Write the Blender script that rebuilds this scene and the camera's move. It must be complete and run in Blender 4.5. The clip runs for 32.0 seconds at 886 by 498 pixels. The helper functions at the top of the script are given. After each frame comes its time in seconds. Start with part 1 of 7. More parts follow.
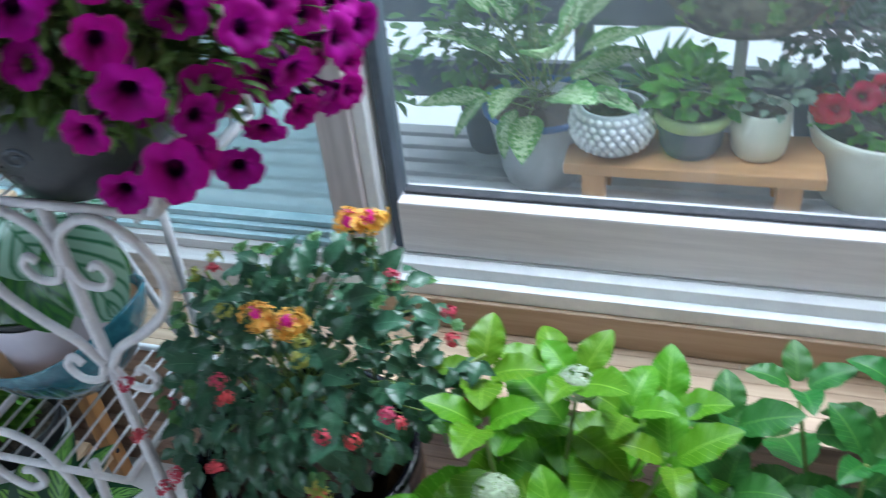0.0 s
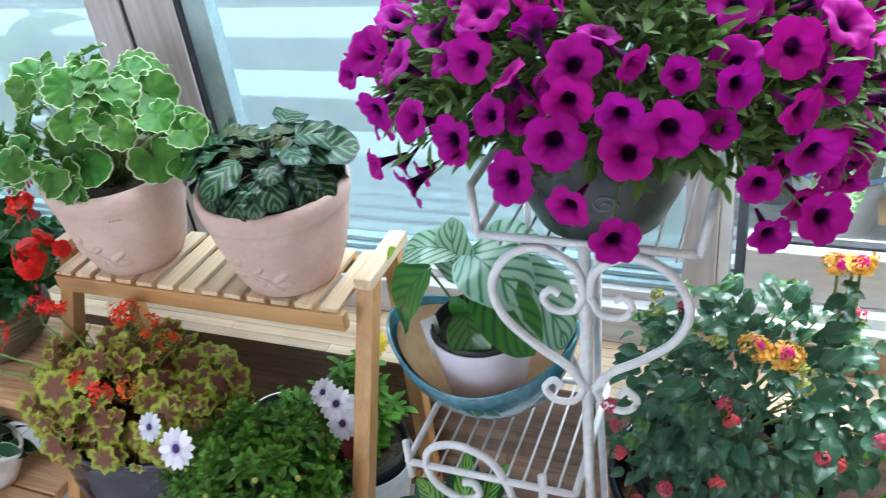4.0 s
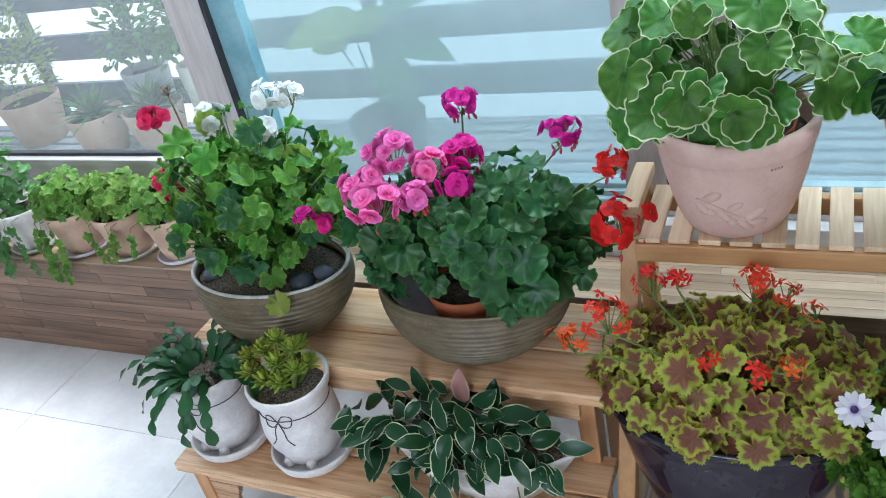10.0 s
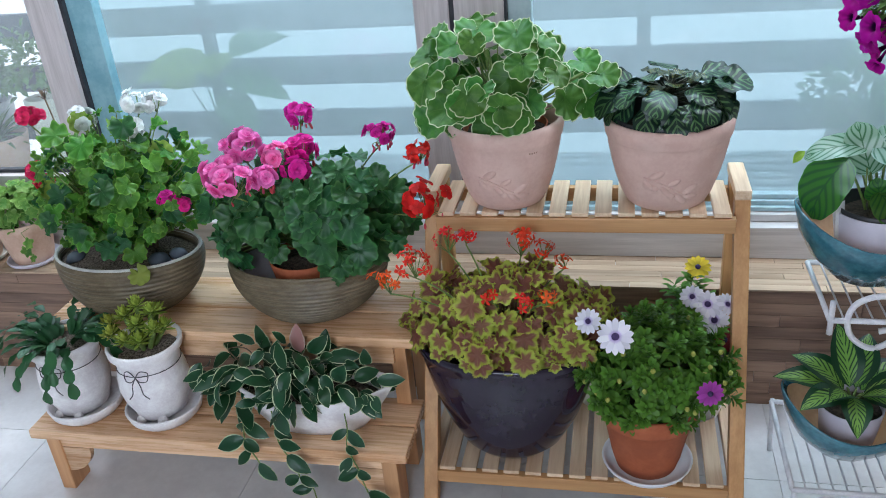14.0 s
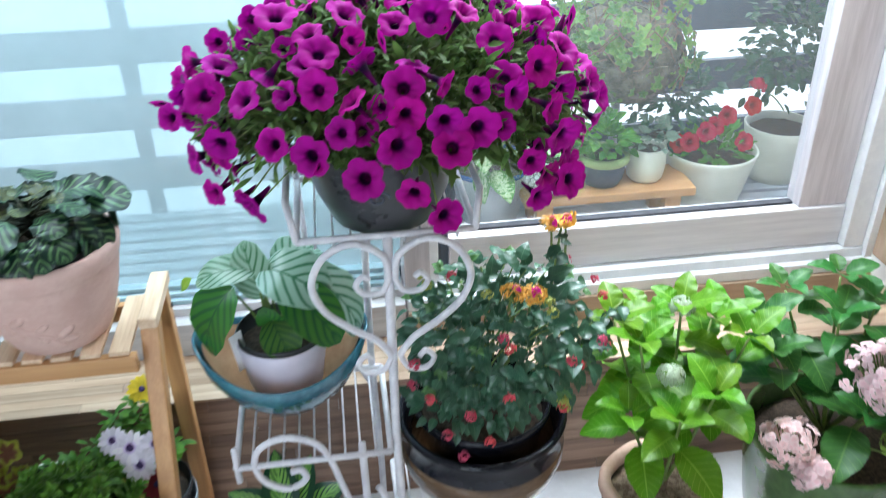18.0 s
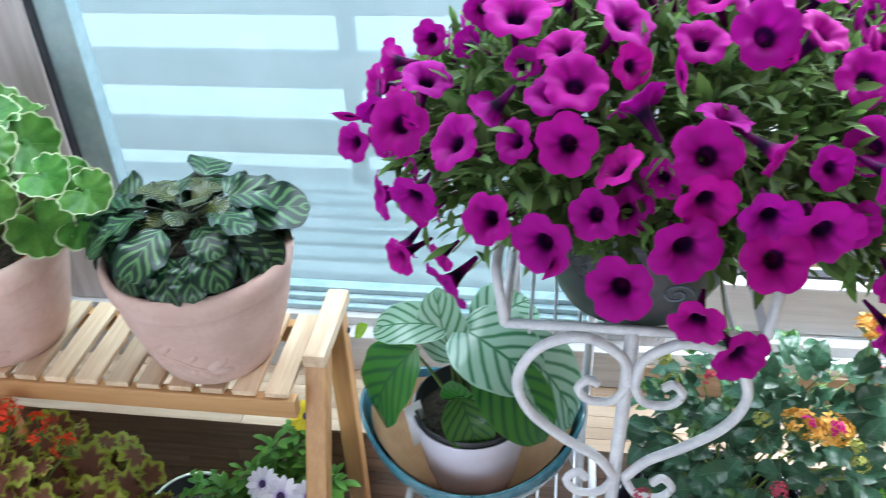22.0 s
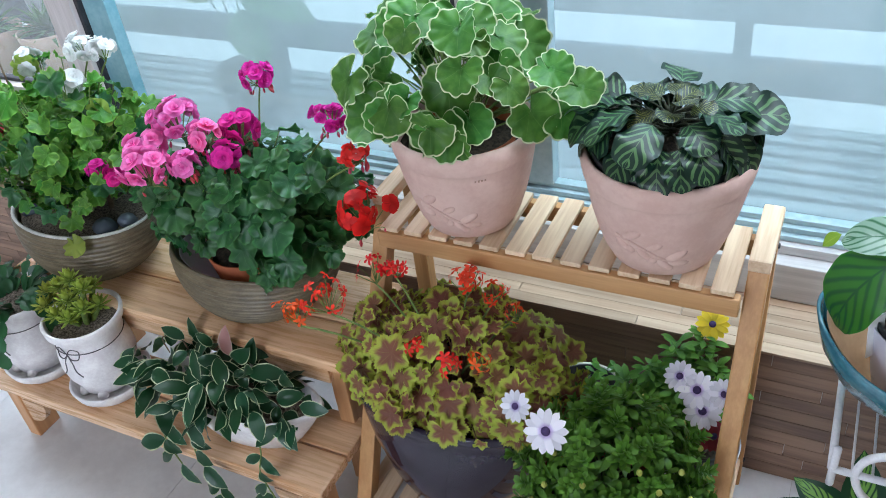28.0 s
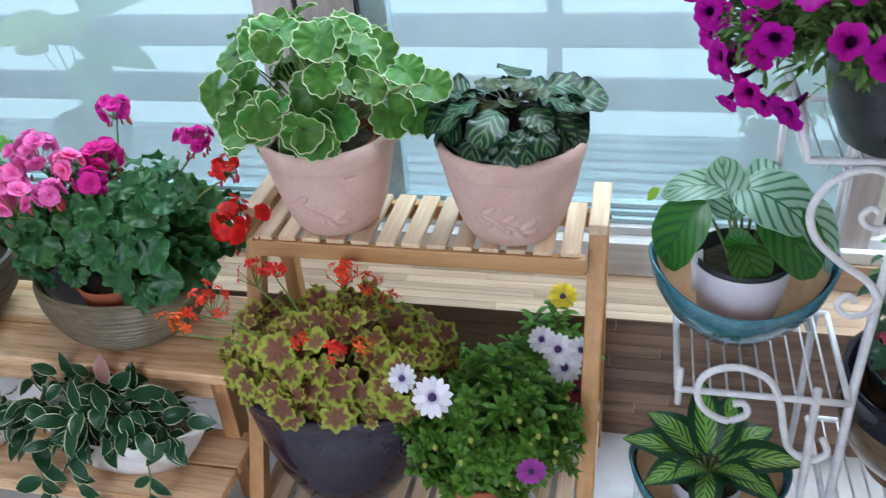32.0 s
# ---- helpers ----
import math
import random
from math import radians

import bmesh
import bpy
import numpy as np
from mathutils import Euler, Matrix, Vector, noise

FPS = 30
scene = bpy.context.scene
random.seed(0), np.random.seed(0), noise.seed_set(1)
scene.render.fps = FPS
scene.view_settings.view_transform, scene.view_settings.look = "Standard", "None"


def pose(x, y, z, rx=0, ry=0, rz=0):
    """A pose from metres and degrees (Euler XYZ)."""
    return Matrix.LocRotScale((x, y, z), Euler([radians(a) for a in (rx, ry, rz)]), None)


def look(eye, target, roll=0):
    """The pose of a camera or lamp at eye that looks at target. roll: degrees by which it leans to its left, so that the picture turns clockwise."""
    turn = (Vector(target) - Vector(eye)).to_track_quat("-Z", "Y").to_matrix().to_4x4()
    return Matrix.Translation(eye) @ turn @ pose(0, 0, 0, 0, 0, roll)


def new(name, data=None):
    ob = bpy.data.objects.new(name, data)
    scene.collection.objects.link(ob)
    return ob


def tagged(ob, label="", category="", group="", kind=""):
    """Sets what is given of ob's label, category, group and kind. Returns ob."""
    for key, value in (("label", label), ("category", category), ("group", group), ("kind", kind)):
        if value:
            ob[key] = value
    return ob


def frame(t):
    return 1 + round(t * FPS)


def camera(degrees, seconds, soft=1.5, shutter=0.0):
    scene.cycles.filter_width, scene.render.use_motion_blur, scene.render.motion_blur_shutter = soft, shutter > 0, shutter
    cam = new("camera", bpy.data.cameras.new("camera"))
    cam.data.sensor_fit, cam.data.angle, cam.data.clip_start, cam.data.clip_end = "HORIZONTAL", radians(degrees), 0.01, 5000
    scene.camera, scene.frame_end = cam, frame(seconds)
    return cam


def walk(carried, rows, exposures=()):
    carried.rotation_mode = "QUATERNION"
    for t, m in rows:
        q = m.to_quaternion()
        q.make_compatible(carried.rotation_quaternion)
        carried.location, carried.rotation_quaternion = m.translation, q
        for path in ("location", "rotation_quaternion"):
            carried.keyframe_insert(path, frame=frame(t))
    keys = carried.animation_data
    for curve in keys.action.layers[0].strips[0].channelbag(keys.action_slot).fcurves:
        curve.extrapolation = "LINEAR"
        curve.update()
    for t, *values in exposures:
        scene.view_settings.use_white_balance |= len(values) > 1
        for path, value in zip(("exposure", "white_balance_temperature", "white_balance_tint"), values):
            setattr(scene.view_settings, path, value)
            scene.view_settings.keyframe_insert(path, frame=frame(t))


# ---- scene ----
EXPO, FRONT, RIGHT, LEFT, REAR, SKYGLOW, SUN = 0.0, 36.0, 28.0, 15.0, 50.0, 1.5, 5.0
RAIL_Y, RAIL_Z0, RAIL_STEP, RAIL_H = 1.02, -0.235, 0.18, 0.093
cam = camera(55.45, 32.0, 0.65, 0.4)
PATH = [
    (0.0, (1.650, -0.675, 1.355), (1.237, 0.465, 0.471), -6.52),
    (0.3, (1.554, -0.734, 1.353), (1.133, 0.451, 0.534), -4.09),
    (0.5, (1.518, -0.765, 1.381), (1.085, 0.441, 0.601), -4.34),
    (1.0, (1.468, -0.803, 1.410), (0.993, 0.444, 0.724), -4.37),
    (1.5, (1.414, -0.787, 1.426), (0.922, 0.420, 0.683), -4.78),
    (2.0, (1.373, -0.761, 1.463), (0.888, 0.418, 0.672), -5.16),
    (2.5, (1.346, -0.753, 1.461), (0.863, 0.414, 0.653), -5.92),
    (4.5, (1.181, -0.995, 1.473), (0.595, 0.139, 0.684), -9.77),
    (5.0, (1.121, -1.029, 1.482), (0.449, 0.068, 0.712), -11.24),
    (5.5, (1.003, -1.000, 1.469), (0.251, 0.045, 0.700), -12.91),
    (6.0, (0.893, -1.000, 1.465), (0.122, 0.010, 0.669), -13.11),
    (6.5, (0.813, -0.997, 1.459), (0.063, 0.009, 0.636), -12.75),
    (7.0, (0.695, -1.070, 1.462), (0.040, -0.013, 0.624), -12.50),
    (7.5, (0.604, -1.129, 1.442), (0.015, -0.023, 0.617), -11.47),
    (8.0, (0.496, -1.086, 1.444), (-0.079, 0.018, 0.607), -11.49),
    (8.5, (0.415, -1.066, 1.447), (-0.132, 0.045, 0.600), -11.17),
    (9.0, (0.330, -1.095, 1.452), (-0.265, 0.012, 0.633), -12.80),
    (9.5, (0.267, -1.117, 1.449), (-0.362, -0.006, 0.662), -13.31),
    (10.0, (0.267, -1.135, 1.442), (-0.342, -0.016, 0.652), -13.13),
    (10.5, (0.350, -1.161, 1.434), (-0.186, -0.015, 0.628), -11.54),
    (11.0, (0.412, -1.210, 1.443), (0.068, 0.010, 0.641), -8.71),
    (11.5, (0.464, -1.232, 1.432), (0.259, 0.023, 0.635), -5.93),
    (12.0, (0.492, -1.326, 1.459), (0.311, -0.067, 0.664), -5.29),
    (12.5, (0.482, -1.427, 1.472), (0.258, -0.164, 0.694), -5.20),
    (13.0, (0.420, -1.503, 1.430), (0.147, -0.219, 0.705), -4.97),
    (13.5, (0.363, -1.563, 1.422), (0.068, -0.270, 0.720), -5.24),
    (14.0, (0.378, -1.574, 1.425), (0.071, -0.276, 0.740), -5.27),
    (14.5, (0.421, -1.569, 1.421), (0.201, -0.251, 0.741), -3.78),
    (15.0, (0.482, -1.539, 1.420), (0.460, -0.210, 0.725), -1.55),
    (15.5, (0.599, -1.515, 1.421), (0.644, -0.188, 0.724), -1.27),
    (17.5, (0.893, -1.403, 1.512), (1.067, -0.130, 0.738), -0.87),
    (18.0, (0.972, -1.182, 1.541), (1.137, 0.094, 0.770), -1.16),
    (18.5, (1.071, -0.995, 1.532), (1.219, 0.285, 0.765), -0.20),
    (19.0, (1.120, -0.864, 1.517), (1.186, 0.409, 0.726), 1.00),
    (19.5, (1.096, -0.800, 1.502), (1.113, 0.462, 0.691), 0.19),
    (20.0, (1.074, -0.769, 1.499), (1.079, 0.486, 0.677), 0.51),
    (20.5, (1.058, -0.763, 1.504), (1.059, 0.483, 0.669), 0.51),
    (21.0, (1.034, -0.770, 1.499), (1.026, 0.469, 0.653), 0.34),
    (21.5, (0.987, -0.779, 1.497), (0.913, 0.451, 0.642), -1.14),
    (22.0, (0.947, -0.789, 1.494), (0.747, 0.425, 0.636), -2.65),
    (22.5, (0.901, -0.809, 1.496), (0.604, 0.378, 0.628), -4.07),
    (23.0, (0.847, -0.842, 1.491), (0.471, 0.324, 0.627), -5.19),
    (23.5, (0.786, -0.872, 1.491), (0.357, 0.246, 0.588), -6.22),
    (24.0, (0.745, -0.870, 1.506), (0.235, 0.183, 0.567), -8.30),
    (24.5, (0.727, -0.875, 1.511), (0.145, 0.144, 0.577), -9.67),
    (25.0, (0.715, -0.881, 1.513), (0.078, 0.113, 0.588), -10.79),
    (25.5, (0.706, -0.894, 1.520), (0.065, 0.098, 0.595), -10.59),
    (27.5, (0.718, -0.941, 1.528), (0.112, 0.065, 0.596), -10.14),
    (28.0, (0.686, -1.000, 1.509), (0.092, 0.049, 0.616), -7.55),
    (28.5, (0.701, -1.024, 1.509), (0.099, 0.021, 0.617), -7.95),
    (29.0, (0.640, -1.087, 1.497), (0.051, -0.031, 0.610), -7.61),
    (29.5, (0.582, -1.134, 1.492), (0.000, -0.067, 0.613), -8.40),
    (30.0, (0.567, -1.161, 1.493), (0.007, -0.078, 0.618), -8.79),
    (30.5, (0.587, -1.187, 1.483), (0.075, -0.064, 0.632), -8.32),
    (31.0, (0.626, -1.189, 1.475), (0.155, -0.021, 0.660), -7.39),
    (31.5, (0.660, -1.179, 1.480), (0.251, 0.032, 0.694), -5.98),
    (32.0, (0.676, -1.191, 1.476), (0.350, 0.024, 0.659), -4.97),
]
LIGHT = [(0.0, -0.36, 5500, 5), (0.5, 0.12, 5500, 4), (1.0, 0.30, 5500, 4), (2.5, 0.38, 5750, 4), (5.0, 0.32, 5950, 9), (6.0, 0.22, 5950, 10), (8.0, 0.03, 5950, 10), (9.0, 0.04, 5900, 9), (10.0, 0.03, 5900, 8), (11.0, 0.02, 5900, 8), (12.0, 0.18, 5900, 9), (14.0, -0.08, 5900, 11), (15.0, 0.08, 5950, 10), (18.0, 0.25, 5850, 7), (20.0, -0.15, 5900, 7), (21.0, -0.10, 5900, 8), (22.0, 0.34, 5900, 8), (23.0, 0.22, 5950, 9), (24.0, 0.40, 5950, 8), (25.0, 0.03, 5950, 9), (28.0, 0.12, 5950, 11), (29.0, 0.14, 5950, 12), (31.0, 0.02, 5900, 10), (32.0, 0.14, 5900, 10)]
walk(cam, [(t, look(eye, target, roll)) for t, eye, target, roll in PATH], [(t, EXPO + e, k, g) for t, e, k, g in LIGHT])

# ---------------------------------------------------------------- light
world = bpy.data.worlds.new("world")
scene.world = world
world.use_nodes = True
wn = world.node_tree.nodes
sky = wn.new("ShaderNodeTexSky")
sky.sky_type, sky.sun_disc = "NISHITA", False
sky.sun_elevation, sky.sun_rotation = radians(61), radians(16)
wn["Background"].inputs["Strength"].default_value = 0.15
world.node_tree.links.new(sky.outputs["Color"], wn["Background"].inputs["Color"])

sun = new("sun", bpy.data.lights.new("sun", "SUN"))
sun.data.energy, sun.data.angle, sun.data.color = SUN, radians(26), (1.0, 0.97, 0.92)
sun.matrix_world = look((1.0, 2.1, 4.4), (0.4, 0.0, 0.4))


def window_light(name, eye, target, w, h, power):
    """Daylight that enters by an opening of the room."""
    lamp = new(name, bpy.data.lights.new(name, "AREA"))
    lamp.data.shape, lamp.data.size, lamp.data.size_y, lamp.data.energy = "RECTANGLE", w, h, power
    lamp.data.color = (0.88, 0.95, 1.0)
    lamp.matrix_world = look(eye, target)
    return lamp


window_light("daylight_middle_panes", (0.1, 0.40, 1.75), (0.1, -0.9, 0.5), 2.0, 0.85, FRONT)
window_light("daylight_right_sash", (1.6, 0.385, 1.75), (1.35, -0.6, 0.5), 0.78, 0.85, RIGHT)
window_light("daylight_left_sash", (-1.68, 0.385, 1.75), (-1.3, -0.6, 0.5), 1.0, 0.85, LEFT)
window_light("daylight_rear_window", (-0.2, -3.16, 1.55), (-0.3, 0.0, 1.0), 1.5, 1.5, REAR)

# ---------------------------------------------------------------- materials


def nodes_of(name):
    m = bpy.data.materials.new(name)
    m.use_nodes = True
    nt = m.node_tree
    return m, nt, nt.nodes["Principled BSDF"]


def add(nt, kind, **props):
    n = nt.nodes.new(kind)
    for k, v in props.items():
        if k in n.inputs:
            n.inputs[k].default_value = v
    return n


def mixc(nt, fac, a, b, blend="MIX"):
    n = nt.nodes.new("ShaderNodeMix")
    n.data_type, n.blend_type = "RGBA", blend
    for sock, v in ((n.inputs[0], fac), (n.inputs[6], a), (n.inputs[7], b)):
        if isinstance(v, (int, float)):
            sock.default_value = v
        elif isinstance(v, tuple):
            sock.default_value = (*v[:3], 1)
        else:
            nt.links.new(v, sock)
    return n.outputs[2]


def calc(nt, op, a, b=0.0, c=0.0):
    n = nt.nodes.new("ShaderNodeMath")
    n.operation = op
    for sock, v in zip(n.inputs, (a, b, c)):
        if isinstance(v, (int, float)):
            sock.default_value = v
        else:
            nt.links.new(v, sock)
    return n.outputs[0]


def step(nt, v, lo, hi):
    n = nt.nodes.new("ShaderNodeMapRange")
    n.interpolation_type = "SMOOTHSTEP"
    nt.links.new(v, n.inputs[0])
    n.inputs[1].default_value, n.inputs[2].default_value = lo, hi
    return n.outputs[0]


def coords(nt, stretch=(1, 1, 1), shift_per_object=True):
    tc = nt.nodes.new("ShaderNodeTexCoord")
    mp = nt.nodes.new("ShaderNodeMapping")
    mp.inputs["Scale"].default_value = stretch
    nt.links.new(tc.outputs["Object"], mp.inputs["Vector"])
    if shift_per_object:
        info = nt.nodes.new("ShaderNodeObjectInfo")
        r = calc(nt, "MULTIPLY", info.outputs["Random"], 37.0)
        nt.links.new(r, mp.inputs["Location"])
    return mp.outputs["Vector"]


def noise_at(nt, vec, scale, detail=4.0, rough=0.6):
    n = add(nt, "ShaderNodeTexNoise", Scale=scale, Detail=detail, Roughness=rough)
    nt.links.new(vec, n.inputs["Vector"])
    return n.outputs["Fac"]


def bump(nt, bs, h, strength=0.2, dist=0.002):
    b = add(nt, "ShaderNodeBump", Strength=strength, Distance=dist)
    nt.links.new(h, b.inputs["Height"])
    nt.links.new(b.outputs["Normal"], bs.inputs["Normal"])


def surface(name, c1, c2, scale=30.0, rough=0.6, relief=0.15, stretch=(1, 1, 1), metal=0.0, coat=0.0, random_tone=0.0, lo=0.35, hi=0.65):
    """A plain material: two tones mixed by coarse and fine noise, with a little relief and wear in the gloss."""
    m, nt, bs = nodes_of(name)
    v = coords(nt, stretch)
    a, b = noise_at(nt, v, scale), noise_at(nt, v, scale * 6.3, 3.0)
    f = step(nt, calc(nt, "ADD", calc(nt, "MULTIPLY", a, 0.7), calc(nt, "MULTIPLY", b, 0.3)), lo, hi)
    col = mixc(nt, f, c1, c2)
    if random_tone:
        info = nt.nodes.new("ShaderNodeObjectInfo")
        k = calc(nt, "ADD", calc(nt, "MULTIPLY", info.outputs["Random"], random_tone), 1 - random_tone / 2)
        hs = nt.nodes.new("ShaderNodeHueSaturation")
        nt.links.new(k, hs.inputs["Value"])
        nt.links.new(col, hs.inputs["Color"])
        col = hs.outputs["Color"]
    nt.links.new(col, bs.inputs["Base Color"])
    nt.links.new(calc(nt, "ADD", calc(nt, "MULTIPLY", a, 0.25), rough - 0.12), bs.inputs["Roughness"])
    bs.inputs["Metallic"].default_value = metal
    bs.inputs["Coat Weight"].default_value = coat
    bs.inputs["Coat Roughness"].default_value = 0.08
    bump(nt, bs, calc(nt, "ADD", a, calc(nt, "MULTIPLY", b, 0.5)), relief)
    return m


def wood(name, c1, c2, axis="x", rough=0.5, rings=26.0, knots=0.0):
    """Sawn wood with grain along one axis of the piece."""
    m, nt, bs = nodes_of(name)
    st = {"x": (0.06, 1, 1), "y": (1, 0.06, 1), "z": (1, 1, 0.06)}[axis]
    v = coords(nt, st)
    a, b = noise_at(nt, v, rings, 3.0), noise_at(nt, v, rings * 7, 4.0)
    f = step(nt, calc(nt, "ADD", calc(nt, "MULTIPLY", a, 0.75), calc(nt, "MULTIPLY", b, 0.25)), 0.3, 0.7)
    col = mixc(nt, f, c1, c2)
    if knots:
        vor = add(nt, "ShaderNodeTexVoronoi", Scale=4.5)
        kv = coords(nt, {"x": (0.45, 1, 1), "y": (1, 0.45, 1), "z": (1, 1, 0.45)}[axis])
        nt.links.new(kv, vor.inputs["Vector"])
        k = step(nt, vor.outputs["Distance"], 0.10, 0.02)
        col = mixc(nt, calc(nt, "MULTIPLY", k, knots), col, (0.16, 0.07, 0.03))
    info = nt.nodes.new("ShaderNodeObjectInfo")
    hs = nt.nodes.new("ShaderNodeHueSaturation")
    nt.links.new(calc(nt, "ADD", calc(nt, "MULTIPLY", info.outputs["Random"], 0.3), 0.85), hs.inputs["Value"])
    nt.links.new(col, hs.inputs["Color"])
    nt.links.new(hs.outputs["Color"], bs.inputs["Base Color"])
    nt.links.new(calc(nt, "ADD", calc(nt, "MULTIPLY", b, 0.3), rough - 0.15), bs.inputs["Roughness"])
    bump(nt, bs, b, 0.12, 0.001)
    return m


def leaf_material(name, paint, rough=0.42, glow=0.25, spec=0.3):
    """A leaf or petal whose colour is painted by paint(nt, u, v, r): u across, v along, r from the middle (1 at the edge)."""
    m, nt, bs = nodes_of(name)
    uv = nt.nodes.new("ShaderNodeUVMap")
    sep = nt.nodes.new("ShaderNodeSeparateXYZ")
    nt.links.new(uv.outputs["UV"], sep.inputs[0])
    u = calc(nt, "MULTIPLY", calc(nt, "SUBTRACT", sep.outputs[0], 0.5), 2.0)
    v = sep.outputs[1]
    w = calc(nt, "MULTIPLY", calc(nt, "SUBTRACT", v, 0.5), 2.0)
    r = calc(nt, "SQRT", calc(nt, "ADD", calc(nt, "MULTIPLY", u, u), calc(nt, "MULTIPLY", w, w)))
    col = paint(nt, u, v, r)
    tc = nt.nodes.new("ShaderNodeTexCoord")
    big = noise_at(nt, tc.outputs["Object"], 9.0, 2.0)
    fine = noise_at(nt, tc.outputs["Object"], 160.0, 3.0)
    info = nt.nodes.new("ShaderNodeObjectInfo")
    geo = nt.nodes.new("ShaderNodeNewGeometry")
    k = calc(nt, "ADD", calc(nt, "MULTIPLY", info.outputs["Random"], 0.22), calc(nt, "MULTIPLY", geo.outputs["Random Per Island"], 0.32))
    k = calc(nt, "ADD", calc(nt, "ADD", k, calc(nt, "MULTIPLY", big, 0.3)), 0.58)
    hs = nt.nodes.new("ShaderNodeHueSaturation")
    nt.links.new(k, hs.inputs["Value"])
    nt.links.new(calc(nt, "ADD", calc(nt, "MULTIPLY", info.outputs["Random"], 0.03), 0.485), hs.inputs["Hue"])
    nt.links.new(col, hs.inputs["Color"])
    nt.links.new(hs.outputs["Color"], bs.inputs["Base Color"])
    bs.inputs["Roughness"].default_value = rough
    bs.inputs["Specular IOR Level"].default_value = spec
    bump(nt, bs, fine, 0.25, 0.001)
    tr = nt.nodes.new("ShaderNodeBsdfTranslucent")
    nt.links.new(hs.outputs["Color"], tr.inputs["Color"])
    mx = nt.nodes.new("ShaderNodeMixShader")
    mx.inputs[0].default_value = glow
    nt.links.new(bs.outputs[0], mx.inputs[1])
    nt.links.new(tr.outputs[0], mx.inputs[2])
    nt.links.new(mx.outputs[0], nt.nodes["Material Output"].inputs["Surface"])
    return m


def plain(c1, c2=None):
    c2 = c2 or tuple(x * 0.75 for x in c1)
    return lambda nt, u, v, r: mixc(nt, step(nt, v, 0.0, 1.0), c2, c1)


def veined(c1, c2, n=9.0):
    """Feather veins that run from the midrib outwards and forwards, and a light midrib."""
    def paint(nt, u, v, r):
        au = calc(nt, "ABSOLUTE", u)
        ph = calc(nt, "SUBTRACT", calc(nt, "MULTIPLY", v, n), calc(nt, "MULTIPLY", au, n * 0.22))
        s = calc(nt, "ABSOLUTE", calc(nt, "SUBTRACT", calc(nt, "FRACT", ph), 0.5))
        line = step(nt, s, 0.10, 0.02)
        mid = step(nt, au, 0.07, 0.02)
        return mixc(nt, calc(nt, "MAXIMUM", calc(nt, "MULTIPLY", line, 0.55), mid), c1, c2)
    return paint


def edged(c_in, c_edge, at=0.84, soft=0.05, c_mid=None):
    def paint(nt, u, v, r):
        e = step(nt, r, at - soft, at + soft)
        base = c_in if c_mid is None else mixc(nt, step(nt, r, 0.1, 0.5), c_mid, c_in)
        return mixc(nt, e, base, c_edge)
    return paint


def palmate(c_in, c_mid, c_edge, at=0.93, soft=0.03, lobes=7, c_vein=(0.16, 0.30, 0.07), patchy=0.16):
    """A round leaf with faint veins that spread from the stalk and an uneven margin."""
    def paint(nt, u, v, r):
        ang = nt.nodes.new("ShaderNodeMath")
        ang.operation = "ARCTAN2"
        nt.links.new(calc(nt, "SUBTRACT", v, 0.42), ang.inputs[0])
        nt.links.new(calc(nt, "MULTIPLY", u, 0.5), ang.inputs[1])
        ray = calc(nt, "COSINE", calc(nt, "MULTIPLY", ang.outputs[0], float(lobes)))
        tc = nt.nodes.new("ShaderNodeTexCoord")
        n = calc(nt, "SUBTRACT", noise_at(nt, tc.outputs["Object"], 55.0, 3.0), 0.5)
        blotch = noise_at(nt, tc.outputs["Object"], 28.0, 3.0)
        base = mixc(nt, step(nt, blotch, 0.35, 0.68), c_in, c_mid)
        vein = calc(nt, "MULTIPLY", step(nt, ray, 0.975, 0.999), step(nt, r, 0.95, 0.25))
        base = mixc(nt, calc(nt, "MULTIPLY", vein, 0.6), base, c_vein)
        return mixc(nt, step(nt, calc(nt, "ADD", r, calc(nt, "MULTIPLY", n, patchy)), at - soft, at + soft), base, c_edge)
    return paint


def zoned(c_in, c_edge, lobes):
    """A dark star-shaped zone whose points run out into the lobes, inside a bright margin."""
    def paint(nt, u, v, r):
        ang = nt.nodes.new("ShaderNodeMath")
        ang.operation = "ARCTAN2"
        nt.links.new(calc(nt, "SUBTRACT", v, 0.5), ang.inputs[0])
        nt.links.new(calc(nt, "MULTIPLY", u, 0.5), ang.inputs[1])
        ray = calc(nt, "COSINE", calc(nt, "MULTIPLY", ang.outputs[0], float(lobes)))
        tc = nt.nodes.new("ShaderNodeTexCoord")
        n = calc(nt, "MULTIPLY", calc(nt, "SUBTRACT", noise_at(nt, tc.outputs["Object"], 70.0, 3.0), 0.5), 0.35)
        info = nt.nodes.new("ShaderNodeObjectInfo")
        k = calc(nt, "ADD", calc(nt, "ADD", r, n), calc(nt, "MULTIPLY", calc(nt, "SUBTRACT", info.outputs["Random"], 0.5), 0.22))
        rim = calc(nt, "ADD", k, calc(nt, "MULTIPLY", ray, -0.10))
        vein = calc(nt, "MULTIPLY", step(nt, ray, 0.965, 0.998), step(nt, r, 0.9, 0.5))
        base = mixc(nt, step(nt, rim, 0.50, 0.82), c_in, c_edge)
        return mixc(nt, calc(nt, "MULTIPLY", vein, 0.45), base, (0.30, 0.22, 0.07))
    return paint


